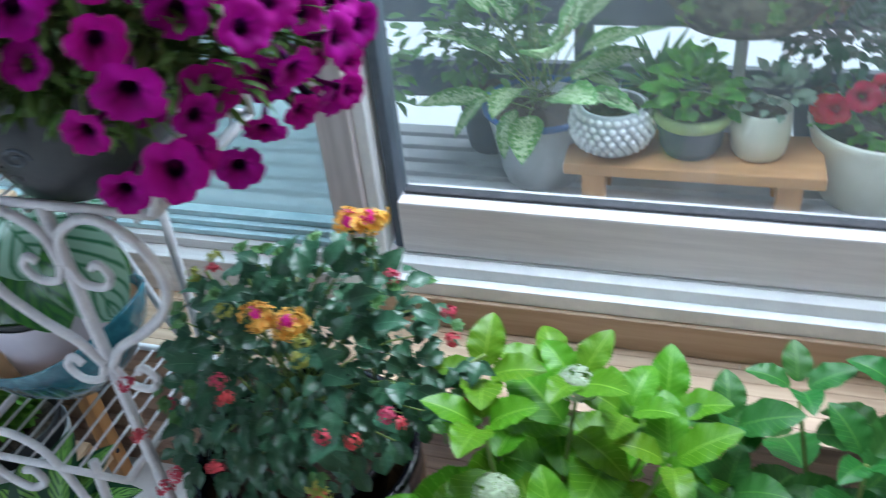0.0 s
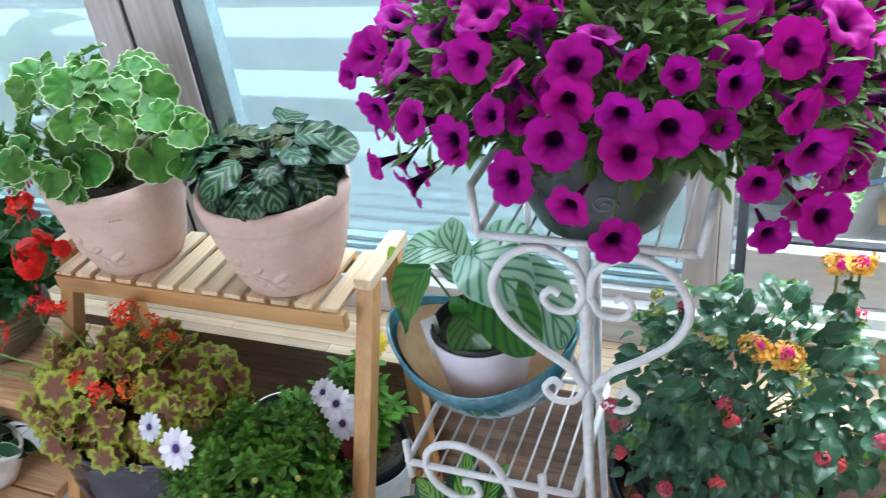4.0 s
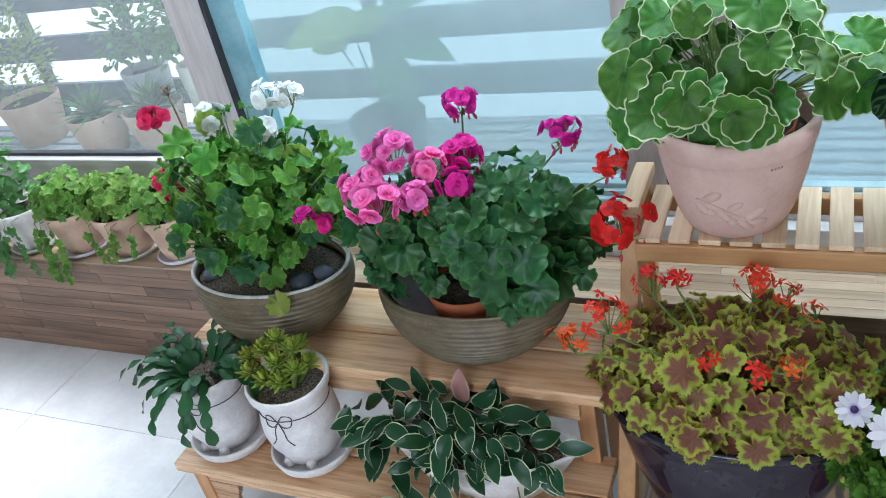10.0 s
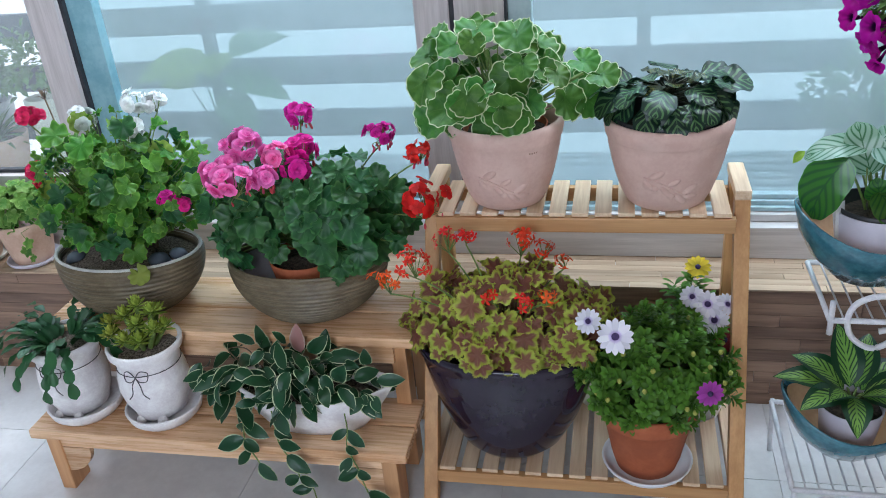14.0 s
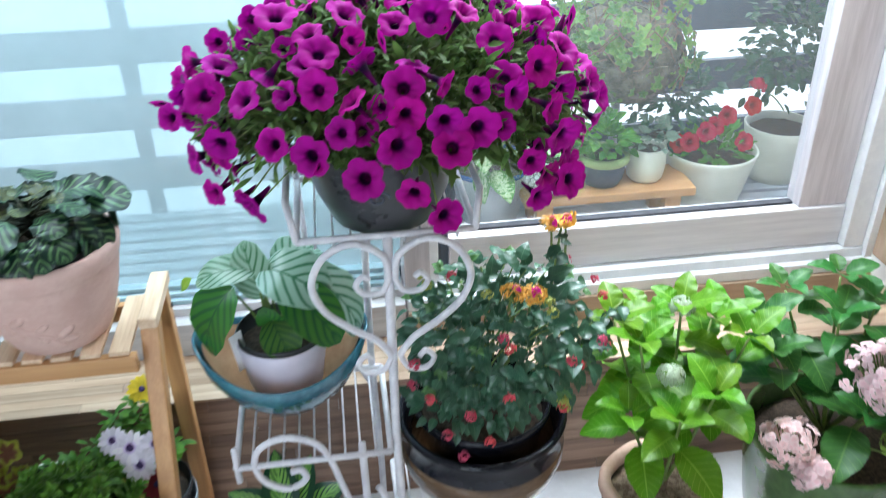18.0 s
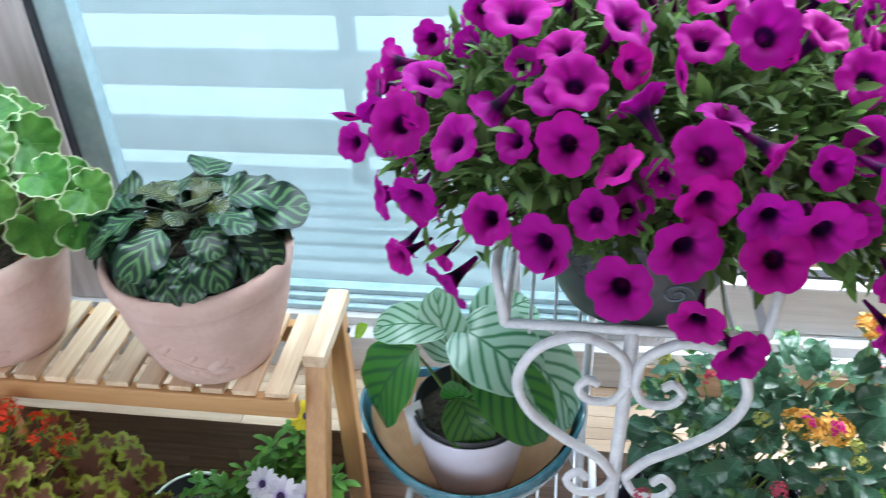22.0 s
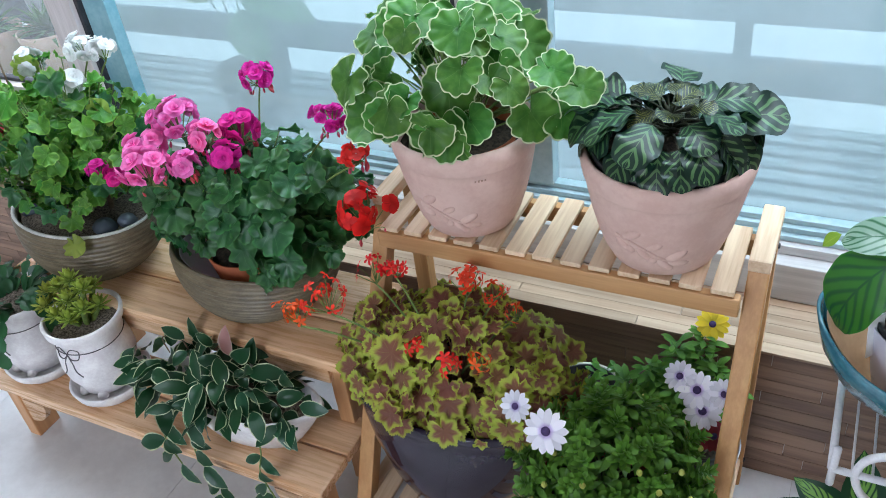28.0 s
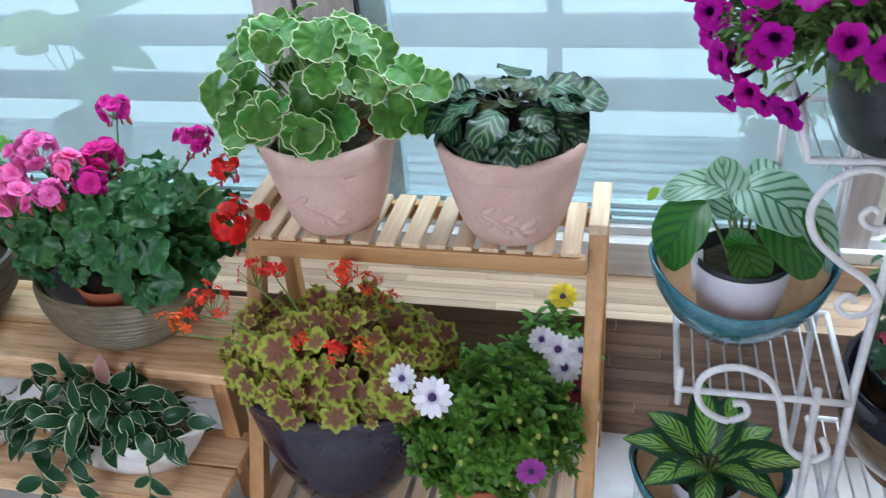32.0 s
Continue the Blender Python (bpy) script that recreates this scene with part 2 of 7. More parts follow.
def side_edged(c_in, c_edge, at=0.78):
    """Margins along both sides and the tip of a long leaf."""
    def paint(nt, u, v, r):
        au = calc(nt, "ABSOLUTE", u)
        tc = nt.nodes.new("ShaderNodeTexCoord")
        n = calc(nt, "MULTIPLY", calc(nt, "SUBTRACT", noise_at(nt, tc.outputs["Object"], 40.0, 2.0), 0.5), 0.3)
        e = step(nt, calc(nt, "ADD", au, n), at, at + 0.06)
        return mixc(nt, e, c_in, c_edge)
    return paint


def feathered(c_dark, c_light, n=6.0, lean=0.5, width=0.3, margin=0.9, mid=0.04, soft=0.06, warp=0.5):
    """Broad bars that fan from the midrib, as prayer plants have."""
    def paint(nt, u, v, r):
        au = calc(nt, "ABSOLUTE", u)
        tc = nt.nodes.new("ShaderNodeTexCoord")
        w = calc(nt, "MULTIPLY", noise_at(nt, tc.outputs["Object"], 25.0 if warp < 1 else 60.0, 2.0), warp)
        ph = calc(nt, "ADD", calc(nt, "SUBTRACT", calc(nt, "MULTIPLY", v, n), calc(nt, "MULTIPLY", au, n * lean * 0.5)), w)
        s = calc(nt, "ABSOLUTE", calc(nt, "SUBTRACT", calc(nt, "FRACT", ph), 0.5))
        bar = calc(nt, "MULTIPLY", step(nt, s, width + soft, width - soft), step(nt, au, margin, margin - 0.08))
        return mixc(nt, calc(nt, "MAXIMUM", bar, step(nt, au, mid + 0.03, mid)), c_dark, c_light)
    return paint


def petal_throat(c, throat, at=0.22):
    def paint(nt, u, v, r):
        ang = nt.nodes.new("ShaderNodeMath")
        ang.operation = "ARCTAN2"
        nt.links.new(u, ang.inputs[0])
        nt.links.new(calc(nt, "SUBTRACT", v, 0.5), ang.inputs[1])
        ray = calc(nt, "MULTIPLY", calc(nt, "ADD", calc(nt, "SINE", calc(nt, "MULTIPLY", ang.outputs[0], 5.0)), 1.0), 0.5)
        out = mixc(nt, calc(nt, "MULTIPLY", ray, step(nt, r, 1.0, 0.3)), c, tuple(x * 0.62 for x in c))
        return mixc(nt, step(nt, r, at + 0.10, at - 0.04), out, throat)
    return paint


def glass(name, tint, haze, gloss=0.06, veil_colour=(0.80, 0.91, 0.94)):
    """Window glass: clear, tinted by its coating, with an uneven translucent veil that stands in for haze and glare."""
    m = bpy.data.materials.new(name)
    m.use_nodes = True
    nt = m.node_tree
    nt.nodes.remove(nt.nodes["Principled BSDF"])
    t = nt.nodes.new("ShaderNodeBsdfTransparent")
    t.inputs["Color"].default_value = (*tint, 1)
    d = nt.nodes.new("ShaderNodeBsdfTranslucent")
    d.inputs["Color"].default_value = (*veil_colour, 1)
    g = nt.nodes.new("ShaderNodeBsdfGlossy")
    g.inputs["Roughness"].default_value = 0.02
    tc = nt.nodes.new("ShaderNodeTexCoord")
    veil = step(nt, noise_at(nt, tc.outputs["Object"], 2.2, 5.0), 0.2, 0.8)
    m1, m2 = nt.nodes.new("ShaderNodeMixShader"), nt.nodes.new("ShaderNodeMixShader")
    nt.links.new(calc(nt, "ADD", calc(nt, "MULTIPLY", veil, haze * 0.22), haze * 0.76), m1.inputs[0])
    nt.links.new(t.outputs[0], m1.inputs[1])
    nt.links.new(d.outputs[0], m1.inputs[2])
    m2.inputs[0].default_value = gloss
    nt.links.new(m1.outputs[0], m2.inputs[1])
    nt.links.new(g.outputs[0], m2.inputs[2])
    nt.links.new(m2.outputs[0], nt.nodes["Material Output"].inputs["Surface"])
    return m


def glow(name, colour, strength):
    m = bpy.data.materials.new(name)
    m.use_nodes = True
    nt = m.node_tree
    nt.nodes.remove(nt.nodes["Principled BSDF"])
    e = nt.nodes.new("ShaderNodeEmission")
    e.inputs["Color"].default_value, e.inputs["Strength"].default_value = (*colour, 1), strength
    nt.links.new(e.outputs[0], nt.nodes["Material Output"].inputs["Surface"])
    return m


PLASTER = surface("white_plaster", (0.74, 0.73, 0.71), (0.8, 0.79, 0.77), 6, 0.8, 0.1)
ROOM = surface("beige_wallpaper", (0.40, 0.37, 0.34), (0.48, 0.45, 0.42), 12, 0.85, 0.15)
TILE = surface("pale_floor_tile", (0.62, 0.605, 0.615), (0.73, 0.72, 0.73), 11.0, 0.34, 0.03, random_tone=0.04, lo=0.3, hi=0.7)
GROUT = surface("grey_grout", (0.52, 0.50, 0.48), (0.60, 0.58, 0.55), 60, 0.9)
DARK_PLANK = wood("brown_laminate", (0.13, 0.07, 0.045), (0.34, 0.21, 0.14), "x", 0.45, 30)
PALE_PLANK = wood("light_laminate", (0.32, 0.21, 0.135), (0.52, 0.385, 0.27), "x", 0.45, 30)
FRAME = wood("grey_brown_frame_film", (0.49, 0.435, 0.44), (0.67, 0.61, 0.615), "z", 0.4, 60)
FRAME_X = wood("grey_brown_rail_film", (0.48, 0.45, 0.445), (0.64, 0.61, 0.60), "x", 0.4, 60)
# Lightened copy of the rail film: light on the right rail is in the colour.
RAIL_LIT = wood("lit_mauve_rail_film", (0.70, 0.67, 0.68), (0.86, 0.83, 0.83), "x", 0.4, 60)
BROWN_TRIM = wood("tan_trim_film", (0.36, 0.24, 0.15), (0.5, 0.36, 0.25), "x", 0.4, 40)
WALL_WOOD = wood("tan_wall_panel", (0.36, 0.24, 0.15), (0.5, 0.36, 0.25), "z", 0.5, 30)
ALU = surface("white_aluminium", (0.80, 0.80, 0.81), (0.88, 0.88, 0.88), 20, 0.35, 0.03)
# Blue reflection of the tinted glass is put into the aluminium's colour.
ALU_REFLECTED = surface("blue_reflection_aluminium", (0.22, 0.45, 0.55), (0.35, 0.59, 0.67), 12, 0.35, 0.03)
# White paint greyed: the bars' dimness behind the glass is in the colour.
RACK_PAINT = surface("dimmed_white_paint", (0.44, 0.47, 0.50), (0.58, 0.60, 0.62), 16, 0.5, 0.06)
# Paler copy with the same reflection in its colour, for channels and middle strip.
ALU_REFLECTED_PALE = surface("pale_blue_reflection_aluminium", (0.36, 0.50, 0.55), (0.50, 0.63, 0.67), 12, 0.35, 0.03)
RUBBER = surface("dark_gasket", (0.02, 0.022, 0.03), (0.05, 0.05, 0.06), 40, 0.6)
GLASS_TEAL = glass("tinted_double_glass", (0.60, 0.705, 0.73), 0.31)
# Glare over the left sash is built into its glass as a stronger veil.
GLASS_CLEAR = glass("veiled_clear_glass", (0.93, 0.96, 0.97), 0.12, 0.04, (0.85, 0.92, 0.95))
GLASS_FAINT_VEIL = glass("clear_sash_glass", (0.95, 0.97, 0.98), 0.042, 0.04, (0.85, 0.92, 0.95))
BAMBOO_Z = wood("bamboo_upright", (0.48, 0.23, 0.08), (0.64, 0.35, 0.14), "z", 0.45, 40)
BAMBOO_X = wood("bamboo_rail", (0.50, 0.25, 0.095), (0.66, 0.37, 0.16), "x", 0.45, 40)
BAMBOO_Y = wood("bamboo_slat", (0.58, 0.37, 0.22), (0.82, 0.63, 0.44), "y", 0.5, 40)
PINE_X = wood("pine_plank", (0.55, 0.275, 0.122), (0.90, 0.62, 0.39), "x", 0.28, 22, knots=1.0)
PINE_Z = wood("pine_upright", (0.48, 0.225, 0.09), (0.70, 0.40, 0.20), "z", 0.42, 22)
PINK_CLAY = surface("pink_clay", (0.60, 0.39, 0.33), (0.68, 0.475, 0.41), 18, 0.75, 0.1)
STAMP = surface("rose_brown_stamp", (0.34, 0.20, 0.16), (0.40, 0.25, 0.20), 30, 0.8)
TERRACOTTA = surface("orange_terracotta", (0.35, 0.085, 0.030), (0.43, 0.12, 0.048), 20, 0.75, 0.2)
PLUM_GLAZE = surface("dark_plum_glaze", (0.013, 0.008, 0.020), (0.024, 0.016, 0.034), 10, 0.05, 0.015)
PLUM_GLAZE.node_tree.nodes["Principled BSDF"].inputs["Specular IOR Level"].default_value = 0.5
BLACK_GLAZE = surface("black_glaze", (0.006, 0.006, 0.009), (0.014, 0.014, 0.02), 10, 0.10, 0.03)
BLACK_GLAZE.node_tree.nodes["Principled BSDF"].inputs["Specular IOR Level"].default_value = 0.3
GREY_RIB = surface("olive_brown_stoneware", (0.115, 0.085, 0.048), (0.20, 0.155, 0.095), 26, 0.40, 0.2, stretch=(1, 1, 3))
RIM_PALE = surface("pale_worn_glaze", (0.45, 0.45, 0.42), (0.62, 0.61, 0.58), 30, 0.35, 0.1)
WHITE_CLAY = surface("whitewashed_clay", (0.74, 0.69, 0.70), (0.90, 0.87, 0.865), 26, 0.65, 0.3)
DARK_LINE = surface("grey_brown_line", (0.06, 0.05, 0.06), (0.12, 0.1, 0.11), 40, 0.8)
BLUE_GLAZE = surface("blue_green_glaze", (0.012, 0.07, 0.11), (0.07, 0.24, 0.30), 14, 0.2, 0.06, coat=0.5, lo=0.3, hi=0.72)
BOWL_IN = surface("tan_bowl_inside", (0.46, 0.27, 0.14), (0.58, 0.37, 0.21), 12, 0.45, 0.05)
NURSERY = surface("lilac_white_plastic", (0.62, 0.58, 0.68), (0.70, 0.66, 0.75), 8, 0.45, 0.03)
BLACK_PLASTIC = surface("black_plastic", (0.015, 0.016, 0.018), (0.03, 0.03, 0.034), 16, 0.45, 0.08)
BROWN_GLAZE = surface("brown_glaze", (0.075, 0.040, 0.018), (0.16, 0.095, 0.048), 8, 0.24, 0.06, stretch=(1, 1, 4), coat=0.2)
GREEN_GLAZE = surface("moss_green_glaze", (0.035, 0.085, 0.02), (0.08, 0.16, 0.04), 9, 0.2, 0.04, coat=0.5)
IRON = surface("white_painted_iron", (0.62, 0.60, 0.64), (0.78, 0.76, 0.78), 40, 0.42, 0.1)
SOIL = surface("dark_potting_soil", (0.018, 0.011, 0.007), (0.10, 0.07, 0.05), 140, 0.95, 0.9)
GRIT = surface("gritty_soil", (0.03, 0.02, 0.014), (0.30, 0.24, 0.19), 220, 0.95, 0.9)
BARK = surface("bark", (0.10, 0.07, 0.045), (0.22, 0.15, 0.09), 60, 0.85, 0.5)
STEM = surface("green_stem", (0.10, 0.16, 0.03), (0.18, 0.25, 0.06), 60, 0.6, 0.1)
STEM_DARK = surface("dark_olive_stem", (0.020, 0.026, 0.012), (0.05, 0.055, 0.025), 60, 0.6, 0.1)
STEM_RED = surface("reddish_stem", (0.16, 0.08, 0.05), (0.24, 0.13, 0.07), 60, 0.6, 0.1)
CREAM = surface("cream_glaze", (0.62, 0.62, 0.50), (0.74, 0.74, 0.62), 12, 0.35, 0.05)
GREY_POT = surface("grey_stoneware", (0.42, 0.44, 0.46), (0.56, 0.58, 0.6), 10, 0.4, 0.08)
BLUE_RIM = surface("blue_rim_glaze", (0.04, 0.10, 0.30), (0.08, 0.18, 0.42), 20, 0.25)
SALMON = surface("pale_salmon_clay", (0.58, 0.38, 0.28), (0.68, 0.48, 0.37), 20, 0.7, 0.15)
SLATE = surface("dark_slate_paint", (0.070, 0.088, 0.115), (0.11, 0.13, 0.165), 8, 0.55, 0.05)
PETUNIA_POT = surface("dark_grey_plastic", (0.026, 0.027, 0.031), (0.045, 0.047, 0.052), 14, 0.30, 0.08)
# The backdrop gives off its own light in place of the daylit outdoors.
DIST = glow("glowing_distance", (0.93, 0.97, 1.0), SKYGLOW)

L_GER = leaf_material("cream_edged_geranium_leaf", palmate((0.044, 0.150, 0.022), (0.090, 0.230, 0.036), (0.56, 0.62, 0.38), 0.945, 0.02, 7, (0.13, 0.26, 0.06), 0.08), 0.38, 0.28)
L_PEACOCK = leaf_material("barred_prayer_plant_leaf", feathered((0.005, 0.022, 0.013), (0.078, 0.158, 0.060), 5.0, 0.85, 0.18, 0.86, 0.0, 0.06, 0.9), 0.36, 0.12, 0.36)
L_YOUNG = leaf_material("young_lined_prayer_leaf", feathered((0.012, 0.022, 0.010), (0.22, 0.23, 0.05), 8.0, 0.8, 0.09, 0.95, 0.0, 0.04, 0.4), 0.3, 0.12)
L_ORB = leaf_material("silver_striped_leaf", feathered((0.30, 0.46, 0.34), (0.050, 0.165, 0.075), 5.5, 0.95, 0.15, 0.985, 0.02, 0.12, 0.3), 0.24, 0.2, 0.5)
L_ORB2 = leaf_material("deep_green_striped_leaf", feathered((0.050, 0.155, 0.022), (0.020, 0.085, 0.022), 5.5, 0.95, 0.17, 0.985, 0.02, 0.13, 0.3), 0.24, 0.3, 0.5)
L_BEAUTY = leaf_material("pale_centred_prayer_leaf", feathered((0.010, 0.05, 0.018), (0.20, 0.38, 0.07), 8.0, 1.0, 0.32, 0.60, 0.05, 0.14), 0.38, 0.15)
L_ZONAL = leaf_material("bronze_zoned_leaf", zoned((0.205, 0.080, 0.050), (0.39, 0.42, 0.055), 7), 0.5, 0.22)
L_GREEN = leaf_material("dark_geranium_leaf", palmate((0.018, 0.082, 0.026), (0.042, 0.145, 0.038), (0.055, 0.17, 0.045), 0.9, 0.08, 7, (0.09, 0.22, 0.08)), 0.36, 0.2, 0.36)
L_FRESH = leaf_material("fresh_geranium_leaf", palmate((0.060, 0.195, 0.024), (0.125, 0.305, 0.036), (0.17, 0.36, 0.05), 0.9, 0.08, 7, (0.22, 0.40, 0.10)), 0.40, 0.34)
L_HOYA = leaf_material("cream_edged_waxy_leaf", side_edged((0.014, 0.058, 0.022), (0.46, 0.50, 0.31), 0.84), 0.3, 0.1)
L_DARK = leaf_material("dark_lantana_leaf", veined((0.036, 0.104, 0.056), (0.085, 0.18, 0.10), 8.0), 0.34, 0.2, 0.5)
L_SPRIG = leaf_material("young_lantana_leaf", veined((0.085, 0.20, 0.060), (0.15, 0.28, 0.09), 7.0), 0.4, 0.28, 0.4)
L_HYD = leaf_material("bright_hydrangea_leaf", veined((0.105, 0.270, 0.008), (0.22, 0.42, 0.040), 9.0), 0.38, 0.34, 0.35)
L_HYD2 = leaf_material("deep_hydrangea_leaf", veined((0.035, 0.14, 0.025), (0.09, 0.24, 0.04)), 0.4, 0.25)
L_DAISY = leaf_material("daisy_bush_leaf", plain((0.105, 0.265, 0.030), (0.042, 0.13, 0.016)), 0.40, 0.28)
L_PET = leaf_material("petunia_leaf", plain((0.100, 0.185, 0.042), (0.05, 0.11, 0.024)), 0.55, 0.25)
L_PET2 = leaf_material("young_petunia_leaf", plain((0.17, 0.30, 0.07), (0.08, 0.16, 0.04)), 0.55, 0.3)
L_CACTUS = leaf_material("flat_cactus_segment", plain((0.035, 0.12, 0.045)), 0.35, 0.12)
L_SUCC = leaf_material("yellow_green_succulent_leaf", plain((0.44, 0.50, 0.09), (0.22, 0.30, 0.05)), 0.45, 0.3)
L_IVY = leaf_material("ivy_leaf", palmate((0.075, 0.19, 0.030), (0.20, 0.33, 0.06), (0.24, 0.36, 0.09), 0.85, 0.1, 5, (0.26, 0.38, 0.12)), 0.45, 0.42)


def mottled(green, cream, scale=110.0):
    """Cream speckles that thin out towards the margin."""
    def paint(nt, u, v, r):
        tc = nt.nodes.new("ShaderNodeTexCoord")
        n = noise_at(nt, tc.outputs["Object"], scale, 2.0)
        au = calc(nt, "ABSOLUTE", u)
        e = step(nt, calc(nt, "ADD", n, calc(nt, "MULTIPLY", au, -0.22)), 0.36, 0.46)
        return mixc(nt, calc(nt, "MAXIMUM", e, step(nt, au, 0.05, 0.02)), green, cream)
    return paint


L_DIEF = leaf_material("speckled_dumb_cane_leaf", mottled((0.13, 0.29, 0.07), (0.50, 0.61, 0.34)), 0.4, 0.35)
L_SPIKE = leaf_material("green_strap_leaf", plain((0.09, 0.22, 0.06)), 0.4, 0.2)
L_LIME = leaf_material("lime_leaf", plain((0.34, 0.44, 0.08)), 0.4, 0.4)
P_PET = leaf_material("magenta_petunia_petal", petal_throat((0.37, 0.003, 0.245), (0.012, 0.001, 0.02), 0.275), 0.6, 0.2, 0.1)
P_PINK = leaf_material("pink_petal", plain((0.90, 0.25, 0.57), (0.80, 0.085, 0.39)), 0.55, 0.36)
P_MAG = leaf_material("magenta_petal", plain((0.80, 0.028, 0.37)), 0.55, 0.32)
P_RED = leaf_material("red_petal", plain((0.86, 0.055, 0.02)), 0.55, 0.25)
P_ORANGE = leaf_material("orange_red_petal", plain((0.90, 0.085, 0.018)), 0.55, 0.25)
P_CORAL = leaf_material("coral_red_petal", plain((0.78, 0.025, 0.07)), 0.55, 0.25)
P_WHITE = leaf_material("white_petal", plain((0.88, 0.88, 0.88), (0.80, 0.82, 0.80)), 0.6, 0.25)
P_DAISY = leaf_material("pale_lilac_petal", lambda nt, u, v, r: mixc(nt, step(nt, v, 0.12, 0.42), (0.42, 0.28, 0.62), (0.82, 0.79, 0.87)), 0.55, 0.25)
P_YEL = leaf_material("yellow_petal", plain((0.85, 0.68, 0.03)), 0.55, 0.25)
P_LANT = leaf_material("amber_petal", plain((0.92, 0.64, 0.13), (0.85, 0.42, 0.05)), 0.55, 0.25)
P_BUD = leaf_material("rose_red_bud", plain((0.62, 0.075, 0.12)), 0.55, 0.2)
P_BLUSH = leaf_material("blush_petal", edged((0.80, 0.52, 0.53), (0.84, 0.64, 0.63), 0.5, 0.4), 0.55, 0.3)
P_DEEP = leaf_material("purple_daisy_petal", plain((0.34, 0.05, 0.34)), 0.55, 0.2)
P_RUST = leaf_material("rust_red_petal", plain((0.30, 0.035, 0.04)), 0.55, 0.2)
EYE = surface("dark_violet_disc", (0.03, 0.012, 0.07), (0.06, 0.03, 0.12), 200, 0.7, 0.5)
EYE_Y = surface("green_yellow_disc", (0.25, 0.28, 0.04), (0.38, 0.38, 0.08), 200, 0.7, 0.5)

# ---------------------------------------------------------------- mesh tools


class Shape:
    """Vertices, faces and leaf coordinates gathered into one mesh."""

    def __init__(self):
        self.v, self.f, self.uv, self.n = [], [], [], 0

    def put(self, tpl, m):
        v, f, uv = tpl
        a = np.array(m)
        self.v.append(v @ a[:3, :3].T + a[:3, 3])
        self.f.extend([tuple(i + self.n for i in q) for q in f])
        self.uv.append(uv)
        self.n += len(v)
        return self

    def mesh(self, name, material, smooth=True):
        me = bpy.data.meshes.new(name)
        v = np.concatenate(self.v) if self.v else np.zeros((0, 3))
        me.from_pydata(v.tolist(), [], self.f)
        uv = np.concatenate(self.uv) if self.uv else np.zeros((0, 2))
        lay = me.uv_layers.new(name="UVMap")
        idx = np.zeros(len(me.loops), dtype=np.int32)
        me.loops.foreach_get("vertex_index", idx)
        lay.data.foreach_set("uv", uv[idx].astype(np.float32).ravel())
        me.polygons.foreach_set("use_smooth", [smooth] * len(me.polygons))
        me.materials.append(material)
        me.update()
        return me


def child(ob, parent):
    if parent is not None:
        ob.parent = parent
    return ob


def part(name, bm, material, parent=None, label="", smooth=False):
    """One mesh object from a bmesh, a Shape or a mesh, under a thing or a part."""
    if isinstance(bm, Shape):
        me = bm.mesh(name, material)
    elif isinstance(bm, bpy.types.Mesh):
        me = bm
    else:
        me = bpy.data.meshes.new(name)
        bm.to_mesh(me)
        bm.free()
        me.materials.append(material)
        if smooth:
            me.polygons.foreach_set("use_smooth", [True] * len(me.polygons))
    ob = child(new(name, me), parent)
    if label:
        ob["label"] = label
    return ob


def thing(name, label, category, at=(0, 0, 0), group="", turn=0.0):
    ob = new(name)
    ob.matrix_world = pose(*at, 0, 0, turn)
    ob.empty_display_size = 0.05
    return tagged(ob, label, category, group)


def box(x0, x1, y0, y1, z0, z1, bevel=0.0, skew=None):
    bm = bmesh.new()
    bmesh.ops.create_cube(bm, size=1)
    for v in bm.verts:
        v.co = Vector((x0 + (v.co.x + 0.5) * (x1 - x0), y0 + (v.co.y + 0.5) * (y1 - y0), z0 + (v.co.z + 0.5) * (z1 - z0)))
    if bevel:
        bmesh.ops.bevel(bm, geom=bm.edges[:], offset=bevel, segments=2, affect="EDGES", profile=0.6)
    if skew:
        for v in bm.verts:
            v.co = skew(v.co)
    return bm


def lathe(profile, n=40, ribs=0.0, wave=None):
    """A turned body from (radius, height) pairs. wave(angle, height) gives a factor on the radius."""
    s = Shape()
    p = np.array(profile, float)
    a = np.linspace(0, 2 * np.pi, n, endpoint=False)
    v = np.zeros((len(p), n, 3))
    for i, (r, z) in enumerate(p):
        k = np.ones(n) if wave is None else np.array([wave(t, z) for t in a])
        v[i, :, 0], v[i, :, 1], v[i, :, 2] = r * k * np.cos(a), r * k * np.sin(a), z
    f = [(i * n + j, i * n + (j + 1) % n, (i + 1) * n + (j + 1) % n, (i + 1) * n + j) for i in range(len(p) - 1) for j in range(n)]
    uv = np.stack([np.tile(a / 6.2832, len(p)), np.repeat(np.linspace(0, 1, len(p)), n)], 1)
    return s.put((v.reshape(-1, 3), f, uv), np.eye(4))


